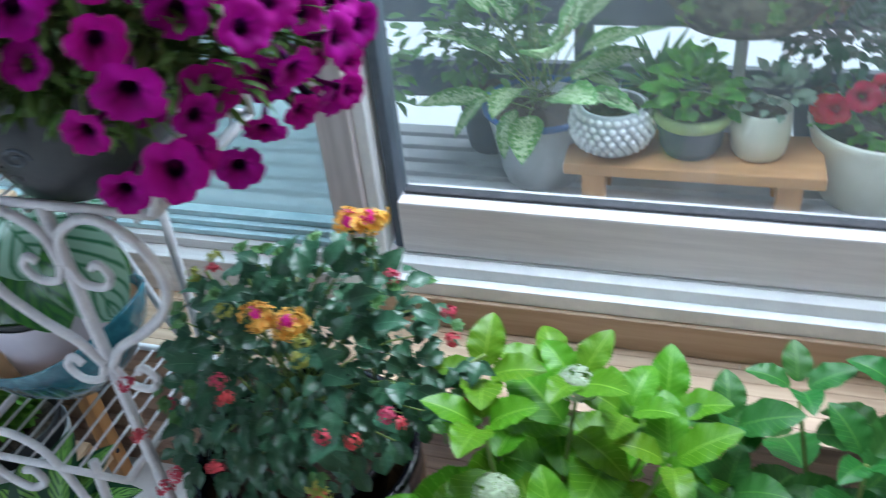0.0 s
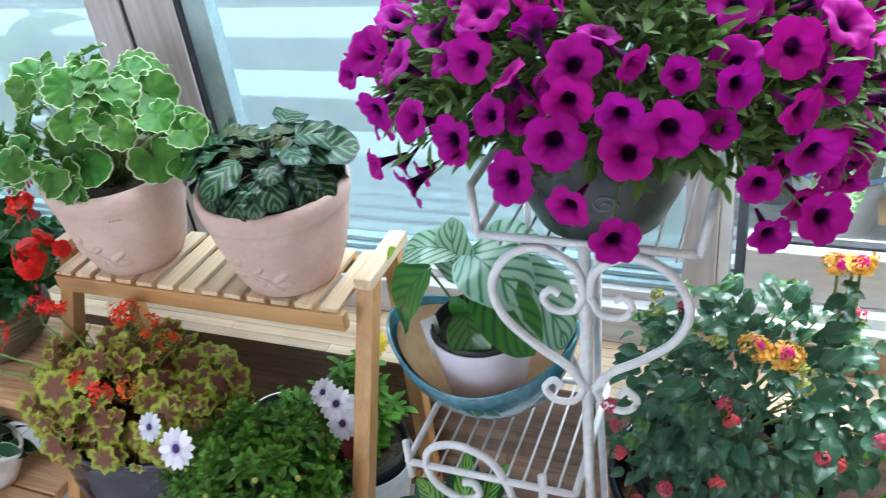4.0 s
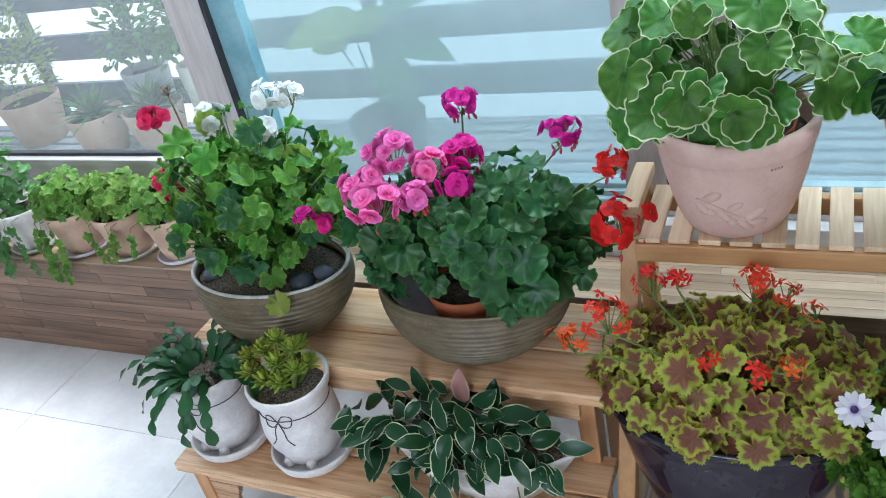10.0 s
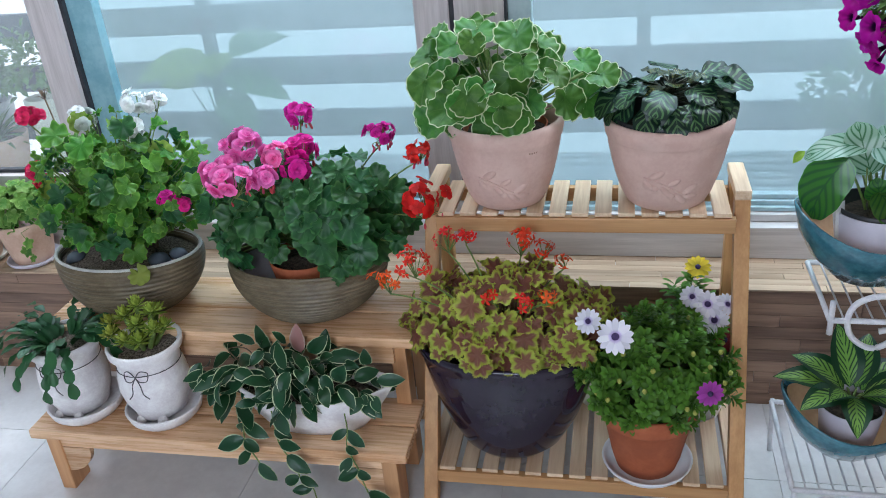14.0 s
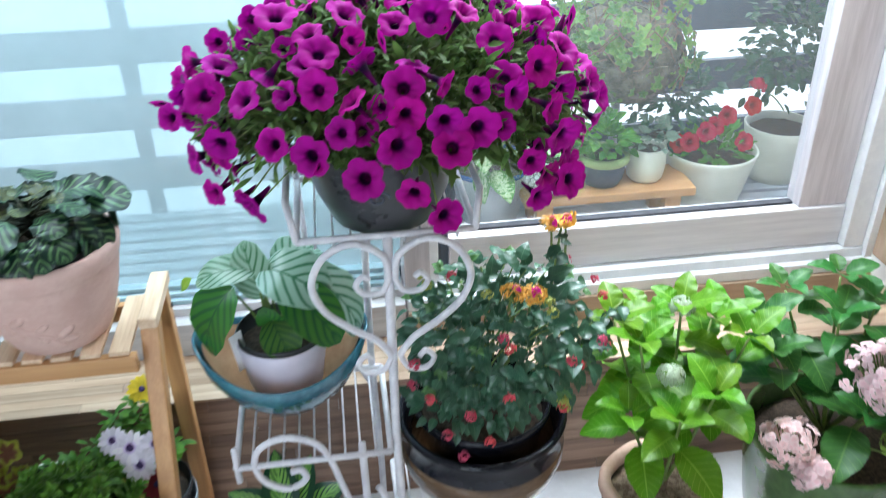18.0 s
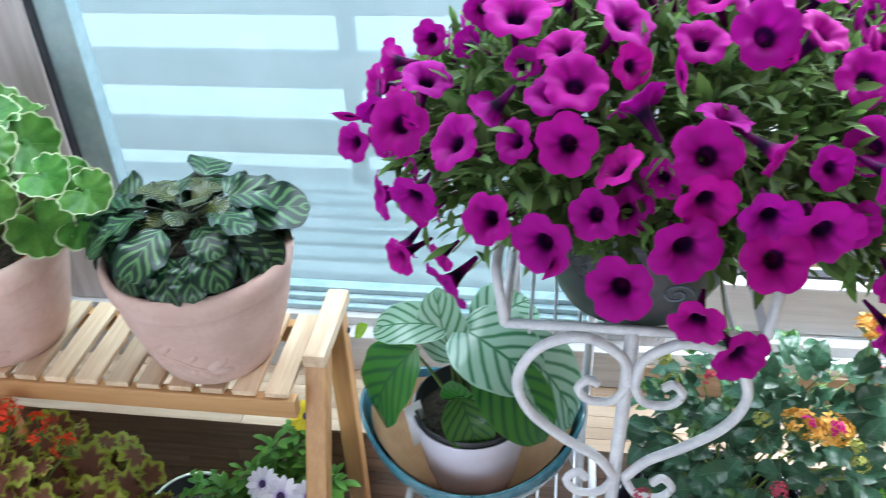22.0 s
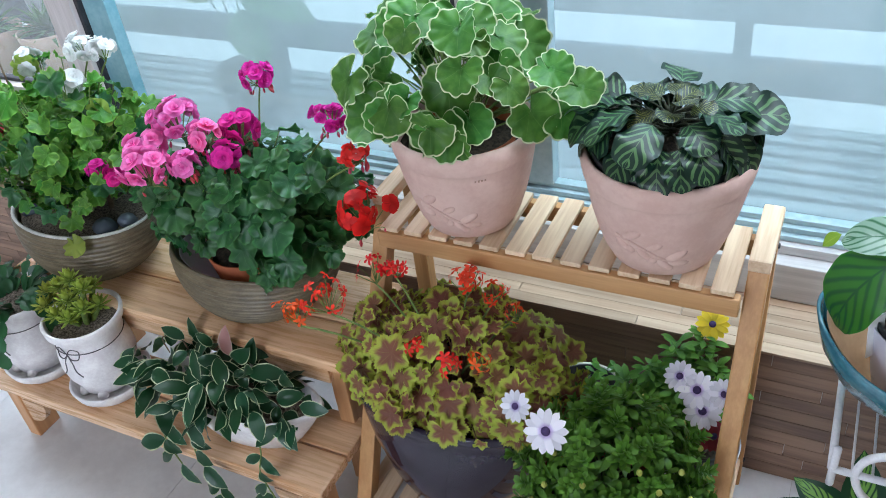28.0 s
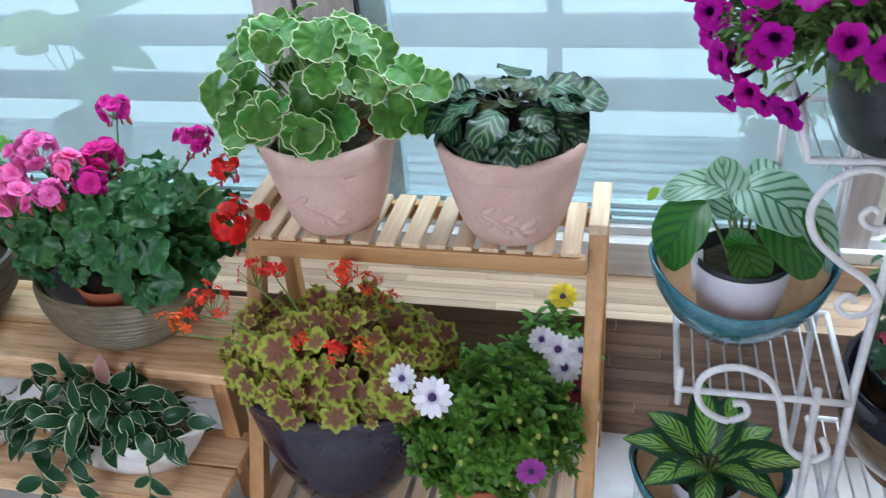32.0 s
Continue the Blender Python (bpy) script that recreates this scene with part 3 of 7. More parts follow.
def tube(points, r=0.004, n=6, taper=1.0):
    """A rod bent along points."""
    p = [Vector(q) for q in points]
    v, f, uv = [], [], []
    ref = Vector((0, 0, 1))
    for i, q in enumerate(p):
        d = (p[min(i + 1, len(p) - 1)] - p[max(i - 1, 0)]).normalized()
        if abs(d.dot(ref)) > 0.95:
            ref = Vector((1, 0, 0)) if abs(d.x) < 0.9 else Vector((0, 1, 0))
        x = d.cross(ref).normalized()
        y = d.cross(x).normalized()
        rr = r * (1 + (taper - 1) * i / max(1, len(p) - 1))
        for k in range(n):
            a = 2 * math.pi * k / n
            c = q + x * (math.cos(a) * rr) + y * (math.sin(a) * rr)
            v.append(c[:])
            uv.append((k / n, i / len(p)))
    for i in range(len(p) - 1):
        for k in range(n):
            f.append((i * n + k, i * n + (k + 1) % n, (i + 1) * n + (k + 1) % n, (i + 1) * n + k))
    f.append(tuple(range(n))[::-1])
    f.append(tuple((len(p) - 1) * n + k for k in range(n)))
    return np.array(v), f, np.array(uv)


def rod(points, r=0.004, n=8, taper=1.0):
    return Shape().put(tube(points, r, n, taper), np.eye(4))


def arc_to(a, b, sag=0.0, n=6, lift=(0, 0, 1)):
    """Points from a to b on a bow that rises by sag."""
    a, b, up = Vector(a), Vector(b), Vector(lift)
    return [a.lerp(b, i / n) + up * (sag * 4 * (i / n) * (1 - i / n)) for i in range(n + 1)]


def blade(length, width, shape=0.45, nu=4, nv=8, cup=0.15, droop=0.3, ruffle=0.0, tip=1.0, waves=5, heart=0.0, teeth=0.0):
    """A long leaf from the origin along +Y, its face up. shape: where it is widest."""
    v, uv, f = [], [], []
    for j in range(nv + 1):
        t = j / nv
        w = width * 0.5 * (math.sin(math.pi * min(1, t ** (math.log(0.5) / math.log(shape)))) ** tip if 0 < t < 1 else 0.02)
        w *= 1 - teeth * (j % 2)
        y = length * (math.sin(droop * t) / droop if droop else t)
        z = -length * ((1 - math.cos(droop * t)) / droop if droop else 0)
        for i in range(nu + 1):
            s = 2 * i / nu - 1
            zz = z + cup * w * abs(s) ** 1.3 + ruffle * w * math.sin(t * waves * 6.28 + s) * abs(s) ** 2
            v.append((s * w, y - heart * length * abs(s) * (1 - t) ** 3, zz))
            uv.append((i / nu, t))
    for j in range(nv):
        for i in range(nu):
            a = j * (nu + 1) + i
            f.append((a, a + 1, a + nu + 2, a + nu + 1))
    return np.array(v), f, np.array(uv)


def disc(radius, lobes=7, depth=0.08, cup=0.12, ruffle=0.06, n=28, rings=3, notch=0.25, sharp=1.0, teeth=0, bite=0.05):
    """A round lobed leaf, its stalk at the origin near the notch at -Y."""
    v, uv, f = [(0, 0, 0)], [(0.5, 0.5)], []
    for k in range(1, rings + 1):
        q = k / rings
        for i in range(n):
            a = 2 * math.pi * i / n
            lob = 1 - depth * (0.5 + 0.5 * math.cos(lobes * a + math.pi)) ** sharp * q
            cut = 1 - notch * math.exp(-((math.remainder(a - 1.5 * math.pi, 2 * math.pi)) / 0.22) ** 2)
            lob *= 1 - (bite * q ** 3 * abs(math.sin(teeth * a / 2)) if teeth else 0)
            r = radius * q * lob * cut
            z = radius * (cup * q * q + ruffle * q * q * math.sin(lobes * a))
            v.append((r * math.cos(a), r * math.sin(a) + radius * 0.35, z))
            uv.append((0.5 + 0.5 * q * math.cos(a), 0.5 + 0.5 * q * math.sin(a)))
    v[0] = (0, radius * 0.25, 0)
    for i in range(n):
        f.append((0, 1 + i, 1 + (i + 1) % n))
    for k in range(rings - 1):
        for i in range(n):
            a, b = 1 + k * n + i, 1 + k * n + (i + 1) % n
            f.append((a, a + n, b + n, b))
    return np.array(v, float), f, np.array(uv, float)


def ruffled(radius, rng, lobes=8, scallop=0.09, fold=0.2, wave=0.10, notch=0.55, n=64, rings=5, cup=0.05, edge=0.05):
    """A round scalloped leaf that folds along its midrib and waves at the edge, no two alike."""
    v, uv, f = [(0, radius * 0.25, 0)], [(0.5, 0.5)], []
    p1, p2, p3 = rng.uniform(0, 6), rng.uniform(0, 6), rng.uniform(0, 6)
    for k in range(1, rings + 1):
        q = k / rings
        for i in range(n):
            a = 2 * math.pi * i / n
            r = radius * q * (1 - scallop * q * q * (1 - abs(math.cos(lobes * a / 2 + p1))))
            r *= 1 + 0.05 * q * math.sin(2 * a + p2) + 0.03 * q * math.sin(3 * a + p3)
            r *= 1 - notch * math.exp(-(math.remainder(a - 1.5 * math.pi, 2 * math.pi) / 0.26) ** 2)
            z = cup * q * q + fold * q * abs(math.cos(a)) ** 1.5 + wave * q * q * (math.sin(2 * a + p3) + 0.7 * math.sin(3 * a + p1)) + edge * q ** 4 * math.sin(lobes * a + p2)
            v.append((1.06 * r * math.cos(a), r * math.sin(a) + radius * 0.35, radius * z))
            uv.append((0.5 + 0.5 * q * math.cos(a), 0.5 + 0.5 * q * math.sin(a)))
    for i in range(n):
        f.append((0, 1 + i, 1 + (i + 1) % n))
    for k in range(rings - 1):
        for i in range(n):
            a, b = 1 + k * n + i, 1 + k * n + (i + 1) % n
            f.append((a, a + n, b + n, b))
    return np.array(v, float), f, np.array(uv, float)


def trumpet(radius, depth, n=30, bend=0.0):
    """A petunia: a flared five-lobed face on a narrow tube, its face towards +Z, the tube's foot at the origin."""
    rows = [(0.08, 0.0), (0.15, 0.40), (0.23, 0.70), (0.33, 0.87), (0.46, 0.97), (0.64, 1.02), (0.84, 1.05), (1.0, 1.03)]
    v, uv, f = [], [], []
    for k, (q, z) in enumerate(rows):
        for i in range(n):
            a = 2 * math.pi * i / n
            lob = 1 - 0.17 * q * (0.5 + 0.5 * math.cos(5 * a)) ** 4
            fr = 0.055 * q * q * math.sin(5 * a + 0.8) + 0.04 * q ** 3 * math.sin(11 * a) + 0.07 * q * q * math.sin(2 * a + bend) - 0.05 * q ** 4
            v.append((radius * q * lob * math.cos(a), radius * q * lob * math.sin(a), depth * z + radius * fr))
            w = q if z > 0.6 else 0.29
            uv.append((0.5 + 0.5 * w * math.cos(a), 0.5 + 0.5 * w * math.sin(a)))
    for k in range(len(rows) - 1):
        for i in range(n):
            a, b = k * n + i, k * n + (i + 1) % n
            f.append((a, b, b + n, a + n))
    return np.array(v), f, np.array(uv)


def floret(radius, petals=5, lift=0.35, nv=3, width=0.95):
    """A small open flower, its face towards +Z."""
    s = Shape()
    p = blade(radius, radius * width, 0.64, 2, 5, 0.18, 0.3, 0.0, 0.42)
    for i in range(petals):
        s.put(p, pose(0, 0, 0.002 * (i % 2), 0, 0, 360 * i / petals))
    return np.concatenate(s.v), s.f, np.concatenate(s.uv)


def double_floret(radius, rng):
    """A full ruffled flower: an open ring of petals round smaller raised ones, its face towards +Z."""
    s = Shape()
    for ring, (n, k, el) in enumerate(((6, 1.0, 4), (5, 0.75, 24), (3, 0.46, 48))):
        for i in range(n):
            p = blade(radius * k * rng.uniform(0.9, 1.08), radius * k * 1.02, 0.66, 3, 5, 0.25, -0.35 + 0.5 * rng.random(), 0.16, 0.42, 2)
            s.put(p, pose(0, 0, 0.001 * ring, 0, 0, 360 * (i + 0.4 * ring) / n + rng.uniform(-9, 9)) @ pose(0, 0, 0, el + rng.uniform(-8, 8), 0, 0))
    return np.concatenate(s.v), s.f, np.concatenate(s.uv)


def facing(at, normal, spin=0.0, size=1.0, tipdir=None):
    """A pose at a place with +Z along normal; +Y along tipdir as far as it goes."""
    z = Vector(normal).normalized()
    t = Vector(tipdir) if tipdir is not None else Vector((math.cos(spin), math.sin(spin), 0.3))
    y = (t - z * t.dot(z))
    y = y.normalized() if y.length > 1e-4 else z.orthogonal().normalized()
    x = y.cross(z)
    m = Matrix((x, y, z)).transposed().to_4x4()
    return Matrix.Translation(at) @ m @ Matrix.Scale(size, 4)


def leaf_parts(name, me, poses, parent):
    """Leaves or flowers as objects of their own on shared meshes."""
    for i, m in enumerate(poses):
        o = child(new(name, me[i % len(me)]), parent)
        o.matrix_local = m


def gathered(tpls, poses):
    s = Shape()
    for i, m in enumerate(poses):
        s.put(tpls[i % len(tpls)], m)
    return s


def dome(rng, n, c, rx, ry, rz, low=-0.2, inner=0.75, bottom=None, tilt=0.5):
    """n places on and just inside a dome, with outward normals."""
    out = []
    while len(out) < n:
        z = rng.uniform(low, 1)
        a = rng.uniform(0, 2 * math.pi)
        q = math.sqrt(max(0, 1 - z * z))
        d = Vector((q * math.cos(a), q * math.sin(a), z))
        k = rng.uniform(inner, 1.0)
        p = Vector((c[0] + rx * d.x * k, c[1] + ry * d.y * k, c[2] + rz * d.z * k))
        nrm = Vector((d.x / rx, d.y / ry, d.z / rz)).normalized()
        out.append((p, nrm))
    return out


def jitter(rng, v, k):
    return Vector((v[0] + rng.uniform(-k, k), v[1] + rng.uniform(-k, k), v[2] + rng.uniform(-k, k)))

# ---------------------------------------------------------------- structure
FLOOR, LEDGE, WALL_Y, GLASS_Y = 0.07, 0.395, 0.20, 0.445
XL, XR, YB, TOP = -3.0, 2.30, -3.0, 2.45


def setting(name, bm, material, label, category):
    return tagged(part(name, bm, material), label, category, kind="structure")


floor = setting("floor", box(XL, XR, YB, 0.56, FLOOR - 0.06, FLOOR - 0.004), GROUT, "pale grey tiled floor with thin grout joints", "floor")
setting("ceiling", box(XL, XR, YB, 0.56, TOP, TOP + 0.1), ROOM, "plain beige papered ceiling", "ceiling")
setting("wall_west", box(XL - 0.1, XL, YB - 0.1, 0.56, FLOOR - 0.06, TOP), ROOM, "plain beige papered wall", "wall")
setting("wall_east", box(XR, XR + 0.1, YB - 0.1, 0.56, FLOOR - 0.06, TOP), WALL_WOOD, "tan wood-grain side wall beside the window", "wall")
back = thing("wall_south", "beige papered wall with a barred window opening", "wall")
back["kind"] = "structure"
part("lower_wall", box(XL, XR, YB - 0.1, YB, FLOOR - 0.06, 0.8), ROOM, back)
part("upper_wall", box(XL, XR, YB - 0.1, YB, 2.3, TOP), ROOM, back)
part("side_wall", box(XL, -0.95, YB - 0.1, YB, 0.8, 2.3), ROOM, back)
part("side_wall", box(0.55, XR, YB - 0.1, YB, 0.8, 2.3), ROOM, back)
for x in (-0.95, -0.23, 0.49):
    part("window_bar", box(x, x + 0.06, YB - 0.06, YB, 0.8, 2.3), ALU, back)
part("window_bar", box(-0.89, -0.23, YB - 0.05, YB - 0.01, 1.5, 1.56), ALU, back)
part("window_bar", box(-0.17, 0.49, YB - 0.05, YB - 0.01, 1.5, 1.56), ALU, back)

ledge = thing("window_ledge", "low window ledge clad in brown laminate strips", "ledge")
ledge["kind"] = "structure"
part("core", box(XL, XR, WALL_Y + 0.006, 0.36, FLOOR - 0.004, LEDGE - 0.006), GROUT, ledge)

front = thing("wall_north", "window wall above the ledge, filled with wide panes", "wall")
front["kind"] = "structure"
part("base", box(XL, XR, 0.36, 0.56, FLOOR - 0.06, 0.40), PLASTER, front)
part("head", box(XL, XR, 0.36, 0.56, 2.2, TOP), PLASTER, front)


def win(name, label):
    w = thing(name, label, "window")
    w["kind"] = "structure"
    return w


# sliding sash on the right
w1 = win("window_1", "sliding window sash in a grey wood-grain frame")
part("trim", box(1.09, 2.19, 0.345, 0.40, 0.396, 0.458, 0.003), BROWN_TRIM, w1, "tan wood-grain lower trim")
part("track", box(1.09, 2.19, 0.352, 0.371, 0.459, 0.486, 0.002), ALU, w1, "white aluminium sliding track")
part("track", box(1.09, 2.19, 0.372, 0.396, 0.459, 0.507, 0.002), ALU, w1, "white aluminium sliding track")
part("track", box(1.09, 2.19, 0.398, 0.42, 0.459, 0.508, 0.002), ALU, w1, "white aluminium sliding track")
part("bottom_rail", box(1.19, 2.12, 0.398, 0.462, 0.510, 0.610, 0.004), RAIL_LIT, w1)
part("gasket", box(1.195, 2.0, 0.425, 0.445, 0.611, 0.616), RUBBER, w1)
part("stile", box(2.004, 2.12, 0.405, 0.462, 0.611, 2.2, 0.003), FRAME, w1)
part("jamb", box(2.121, 2.17, 0.375, 0.455, 0.509, 2.2, 0.003), ALU, w1, "white aluminium jamb with grooves")
part("jamb", box(2.171, 2.19, 0.36, 0.46, 0.459, 2.2, 0.002), ALU, w1)
part("stile", box(1.172, 1.189, 0.410, 0.46, 0.510, 2.2, 0.002), SLATE, w1, "dark grey edge of the sash")
pane1 = part("pane", box(1.188, 2.004, 0.434, 0.438, 0.61, 2.2), GLASS_FAINT_VEIL, w1, "clear glass")

# fixed panes in the middle
w2 = win("window_2", "wide fixed panes of tinted glass between grey mullions")
part("sill_rail", box(-1.12, 1.085, 0.352, 0.43, 0.396, 0.480, 0.003), FRAME_X, w2)
part("sill_rail", box(-1.12, 1.085, 0.385, 0.44, 0.481, 0.500, 0.002), FRAME_X, w2)
part("channel", box(-1.02, 1.08, 0.40, 0.44, 0.501, 0.512, 0.002), ALU_REFLECTED_PALE, w2)
part("channel", box(-1.02, 1.08, 0.412, 0.444, 0.513, 0.524, 0.002), ALU_REFLECTED_PALE, w2)
part("channel", box(-1.02, 1.08, 0.424, 0.448, 0.525, 0.536, 0.002), ALU_REFLECTED_PALE, w2)
part("mullion", box(1.086, 1.143, 0.37, 0.462, 0.396, 2.2, 0.003), FRAME, w2)
part("mullion_edge", box(1.144, 1.164, 0.385, 0.455, 0.509, 2.2, 0.002), ALU, w2, "white aluminium edge")
part("mullion", box(-0.106, -0.022, 0.39, 0.462, 0.481, 2.2, 0.003), FRAME, w2)
part("gasket", box(-0.022, -0.010, 0.40, 0.455, 0.501, 2.2), RUBBER, w2)
part("mullion", box(-0.010, 0.108, 0.395, 0.462, 0.501, 2.2, 0.003), FRAME, w2)
part("gasket", box(0.108, 0.114, 0.40, 0.455, 0.537, 2.2), RUBBER, w2)
part("glazing_strip", box(0.114, 0.170, 0.415, 0.452, 0.537, 2.2, 0.002), ALU_REFLECTED_PALE, w2, "aluminium glazing strip coloured by the blue reflection of the glass")
part("glazing_strip", box(-1.028, -0.955, 0.415, 0.452, 0.537, 2.2, 0.002), ALU_REFLECTED, w2, "aluminium glazing strip coloured by the blue reflection of the glass")
part("gasket", box(-1.038, -1.028, 0.40, 0.455, 0.501, 2.2), RUBBER, w2)
part("mullion", box(-1.125, -1.038, 0.385, 0.462, 0.481, 2.2, 0.003), FRAME, w2)
part("pane", box(0.160, 1.09, 0.449, 0.453, 0.53, 2.2), GLASS_TEAL, w2, "hazy blue-green glass")
part("pane", box(-0.96, -0.10, 0.449, 0.453, 0.53, 2.2), GLASS_TEAL, w2, "hazy blue-green glass")

# sash on the left
w3 = win("window_3", "clear sliding sash in a grey wood-grain frame")
part("sill_rail", box(XL, -1.126, 0.352, 0.43, 0.396, 0.50, 0.003), FRAME_X, w3)
part("bottom_rail", box(XL, -1.126, 0.40, 0.46, 0.501, 0.600, 0.003), FRAME_X, w3)
part("gasket", box(XL, -1.126, 0.425, 0.445, 0.601, 0.610), RUBBER, w3)
part("stile", box(-2.30, -2.22, 0.40, 0.46, 0.611, 2.2, 0.003), FRAME, w3)
pane4 = part("pane", box(-2.221, -1.12, 0.434, 0.438, 0.60, 2.2), GLASS_CLEAR, w3, "clear glass with a white veil for the glare")
pane5 = part("pane", box(XL, -2.301, 0.434, 0.438, 0.60, 2.2), GLASS_CLEAR, w3, "clear glass with a white veil for the glare")
for p in (pane1, pane4, pane5):
    p.visible_shadow = False

# outside: plant rack, railing and a glowing sheet for the bright distance
rack = thing("window_rack", "white metal plant rack of bars outside the window", "plant rack")
rack["kind"] = "structure"
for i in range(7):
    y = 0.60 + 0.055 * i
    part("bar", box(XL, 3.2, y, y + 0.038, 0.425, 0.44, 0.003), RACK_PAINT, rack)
for x in (-2.6, -1.3, 0.0, 1.3, 2.6):
    part("bearer", box(x, x + 0.03, 0.57, 1.0, 0.395, 0.424), ALU, rack)
railing = thing("railing", "outdoor railing of broad dark slats on slim posts", "railing")
railing["kind"] = "structure"
for i in range(11):
    z = RAIL_Z0 + RAIL_STEP * i
    part("slat", box(-4.5, 5.0, RAIL_Y, RAIL_Y + 0.02, z, z + RAIL_H, 0.003), SLATE, railing)
for x in (-2.4, -0.98, 0.44, 1.40, 2.8):
    part("post", box(x - 0.02, x + 0.02, RAIL_Y + 0.021, RAIL_Y + 0.05, -0.6, 1.6, 0.003), SLATE, railing)
setting("backdrop", box(-14, 14, 7.0, 7.02, -6, 8), DIST, "plain glowing sheet that stands in for the bright distance outside the window", "backdrop")
setting("ground", box(-40, 40, 0.6, 60, -3.05, -3.0), surface("pale_pavement", (0.35, 0.35, 0.35), (0.5, 0.5, 0.5), 2, 0.9), "pale paved ground far below the window", "ground")

# ---------------------------------------------------------------- bamboo rack


def lean(z):
    """Where the front leg of the rack stands at a height."""
    return 0.075 - (0.71 - z) * 0.46


bam = thing("plant_shelf", "two-tier bamboo plant shelf with slatted boards and leaning front legs", "shelf")
for x0 in (-0.036, 0.604):
    x1 = x0 + 0.031
    part("front_leg", box(x0, x1, 0, 0.034, FLOOR, 0.690, 0.003, lambda c: Vector((c.x, c.y + lean(c.z) - 0.014, c.z))), BAMBOO_Z, bam)
    part("rear_leg", box(x0, x1, 0.150, 0.178, FLOOR, 0.690, 0.003), BAMBOO_Z, bam)
    part("armrest", box(x0 - 0.001, x1 + 0.001, 0.045, 0.200, 0.690, 0.712, 0.004), BAMBOO_Y, bam)
    part("side_rail", box(x0 + 0.004, x1 - 0.004, -0.17, 0.15, 0.128, 0.152, 0.003), BAMBOO_Y, bam)
    for z, y in ((0.655, 0.17), (0.14, 0.16)):
        o = part("screw", lathe([(0.0, 0.003), (0.004, 0.003), (0.005, 0.0)], 10), RUBBER, bam, "dark screw head")
        o.matrix_local = pose(x1 if x0 > 0 else x0, y, z, 0, 90 if x0 > 0 else -90, 0)
part("front_rail", box(-0.004, 0.603, -0.006, 0.012, 0.640, 0.673, 0.003), BAMBOO_X, bam)
part("back_rail", box(-0.004, 0.603, 0.150, 0.168, 0.640, 0.673, 0.003), BAMBOO_X, bam)
part("front_rail", box(-0.004, 0.603, -0.208, -0.190, 0.126, 0.157, 0.003), BAMBOO_X, bam)
part("back_rail", box(-0.004, 0.603, 0.132, 0.149, 0.126, 0.157, 0.003), BAMBOO_X, bam)
for i in range(13):
    x = 0.002 + i * 0.0465
    part("slat", box(x, x + 0.034, -0.002, 0.170, 0.674, 0.683, 0.002), BAMBOO_Y, bam)
    part("slat", box(x, x + 0.034, -0.204, 0.148, 0.158, 0.167, 0.002), BAMBOO_Y, bam)

# ---------------------------------------------------------------- pine step bench
bench = thing("step_bench", "two-step pine plant bench with knotty boards", "bench")
B0, B1 = -0.945, -0.050
part("lower_board", box(B0, B1, -0.272, -0.178, 0.226, 0.250, 0.004), PINE_X, bench)
part("lower_board", box(B0, B1, -0.174, -0.080, 0.226, 0.250, 0.004), PINE_X, bench)
part("upper_board", box(B0, B1, -0.125, -0.020, 0.416, 0.440, 0.004), PINE_X, bench)
part("upper_board", box(B0, B1, -0.016, 0.125, 0.416, 0.440, 0.004), PINE_X, bench)
part("apron", box(B0 + 0.05, B1 - 0.05, -0.112, -0.096, 0.366, 0.415, 0.003), PINE_X, bench)
part("apron", box(B0 + 0.05, B1 - 0.05, -0.258, -0.244, 0.196, 0.225, 0.003), PINE_X, bench)
for x, s in ((B0 + 0.064, 1), (B1 - 0.060, -1)):
    arch = bmesh.new()
    rim = [(x, 0.195)] + [(x + s * 0.07 * math.sin(a * math.pi / 16), 0.125 + 0.07 * math.cos(a * math.pi / 16) * 0 + 0.07 * (1 - math.cos(a * math.pi / 16))) for a in range(9)]
    face = arch.faces.new([arch.verts.new((px, -0.258, pz)) for px, pz in rim])
    up = bmesh.ops.extrude_face_region(arch, geom=[face])
    for v in up["geom"]:
        if isinstance(v, bmesh.types.BMVert):
            v.co.y = -0.244
    part("bracket", arch, PINE_X, bench)
for x in (B0 + 0.03, B1 - 0.06):
    part("front_leg", box(x, x + 0.034, -0.262, -0.200, FLOOR, 0.225, 0.003), PINE_Z, bench)
    part("rear_leg", box(x, x + 0.034, -0.100, -0.052, FLOOR, 0.415, 0.003), PINE_Z, bench)
    part("rear_leg", box(x, x + 0.034, 0.065, 0.112, FLOOR, 0.415, 0.003), PINE_Z, bench)
    part("side_rail", box(x + 0.005, x + 0.029, -0.052, 0.065, 0.36, 0.41, 0.003), PINE_Z, bench)

# ---------------------------------------------------------------- white iron stand
stand = thing("iron_stand", "white wrought-iron plant stand with wire trays, a heart and scrolls", "plant stand")


def smooth(points, n=8):
    """A soft line through points."""
    p = [Vector(q) for q in points]
    out = []
    for i in range(len(p) - 1):
        a, b, c, d = p[max(i - 1, 0)], p[i], p[i + 1], p[min(i + 2, len(p) - 1)]
        for k in range(n):
            t = k / n
            out.append(0.5 * ((2 * b) + (c - a) * t + (2 * a - 5 * b + 4 * c - d) * t * t + (3 * b - a - 3 * c + d) * t ** 3))
    return out + [p[-1]]


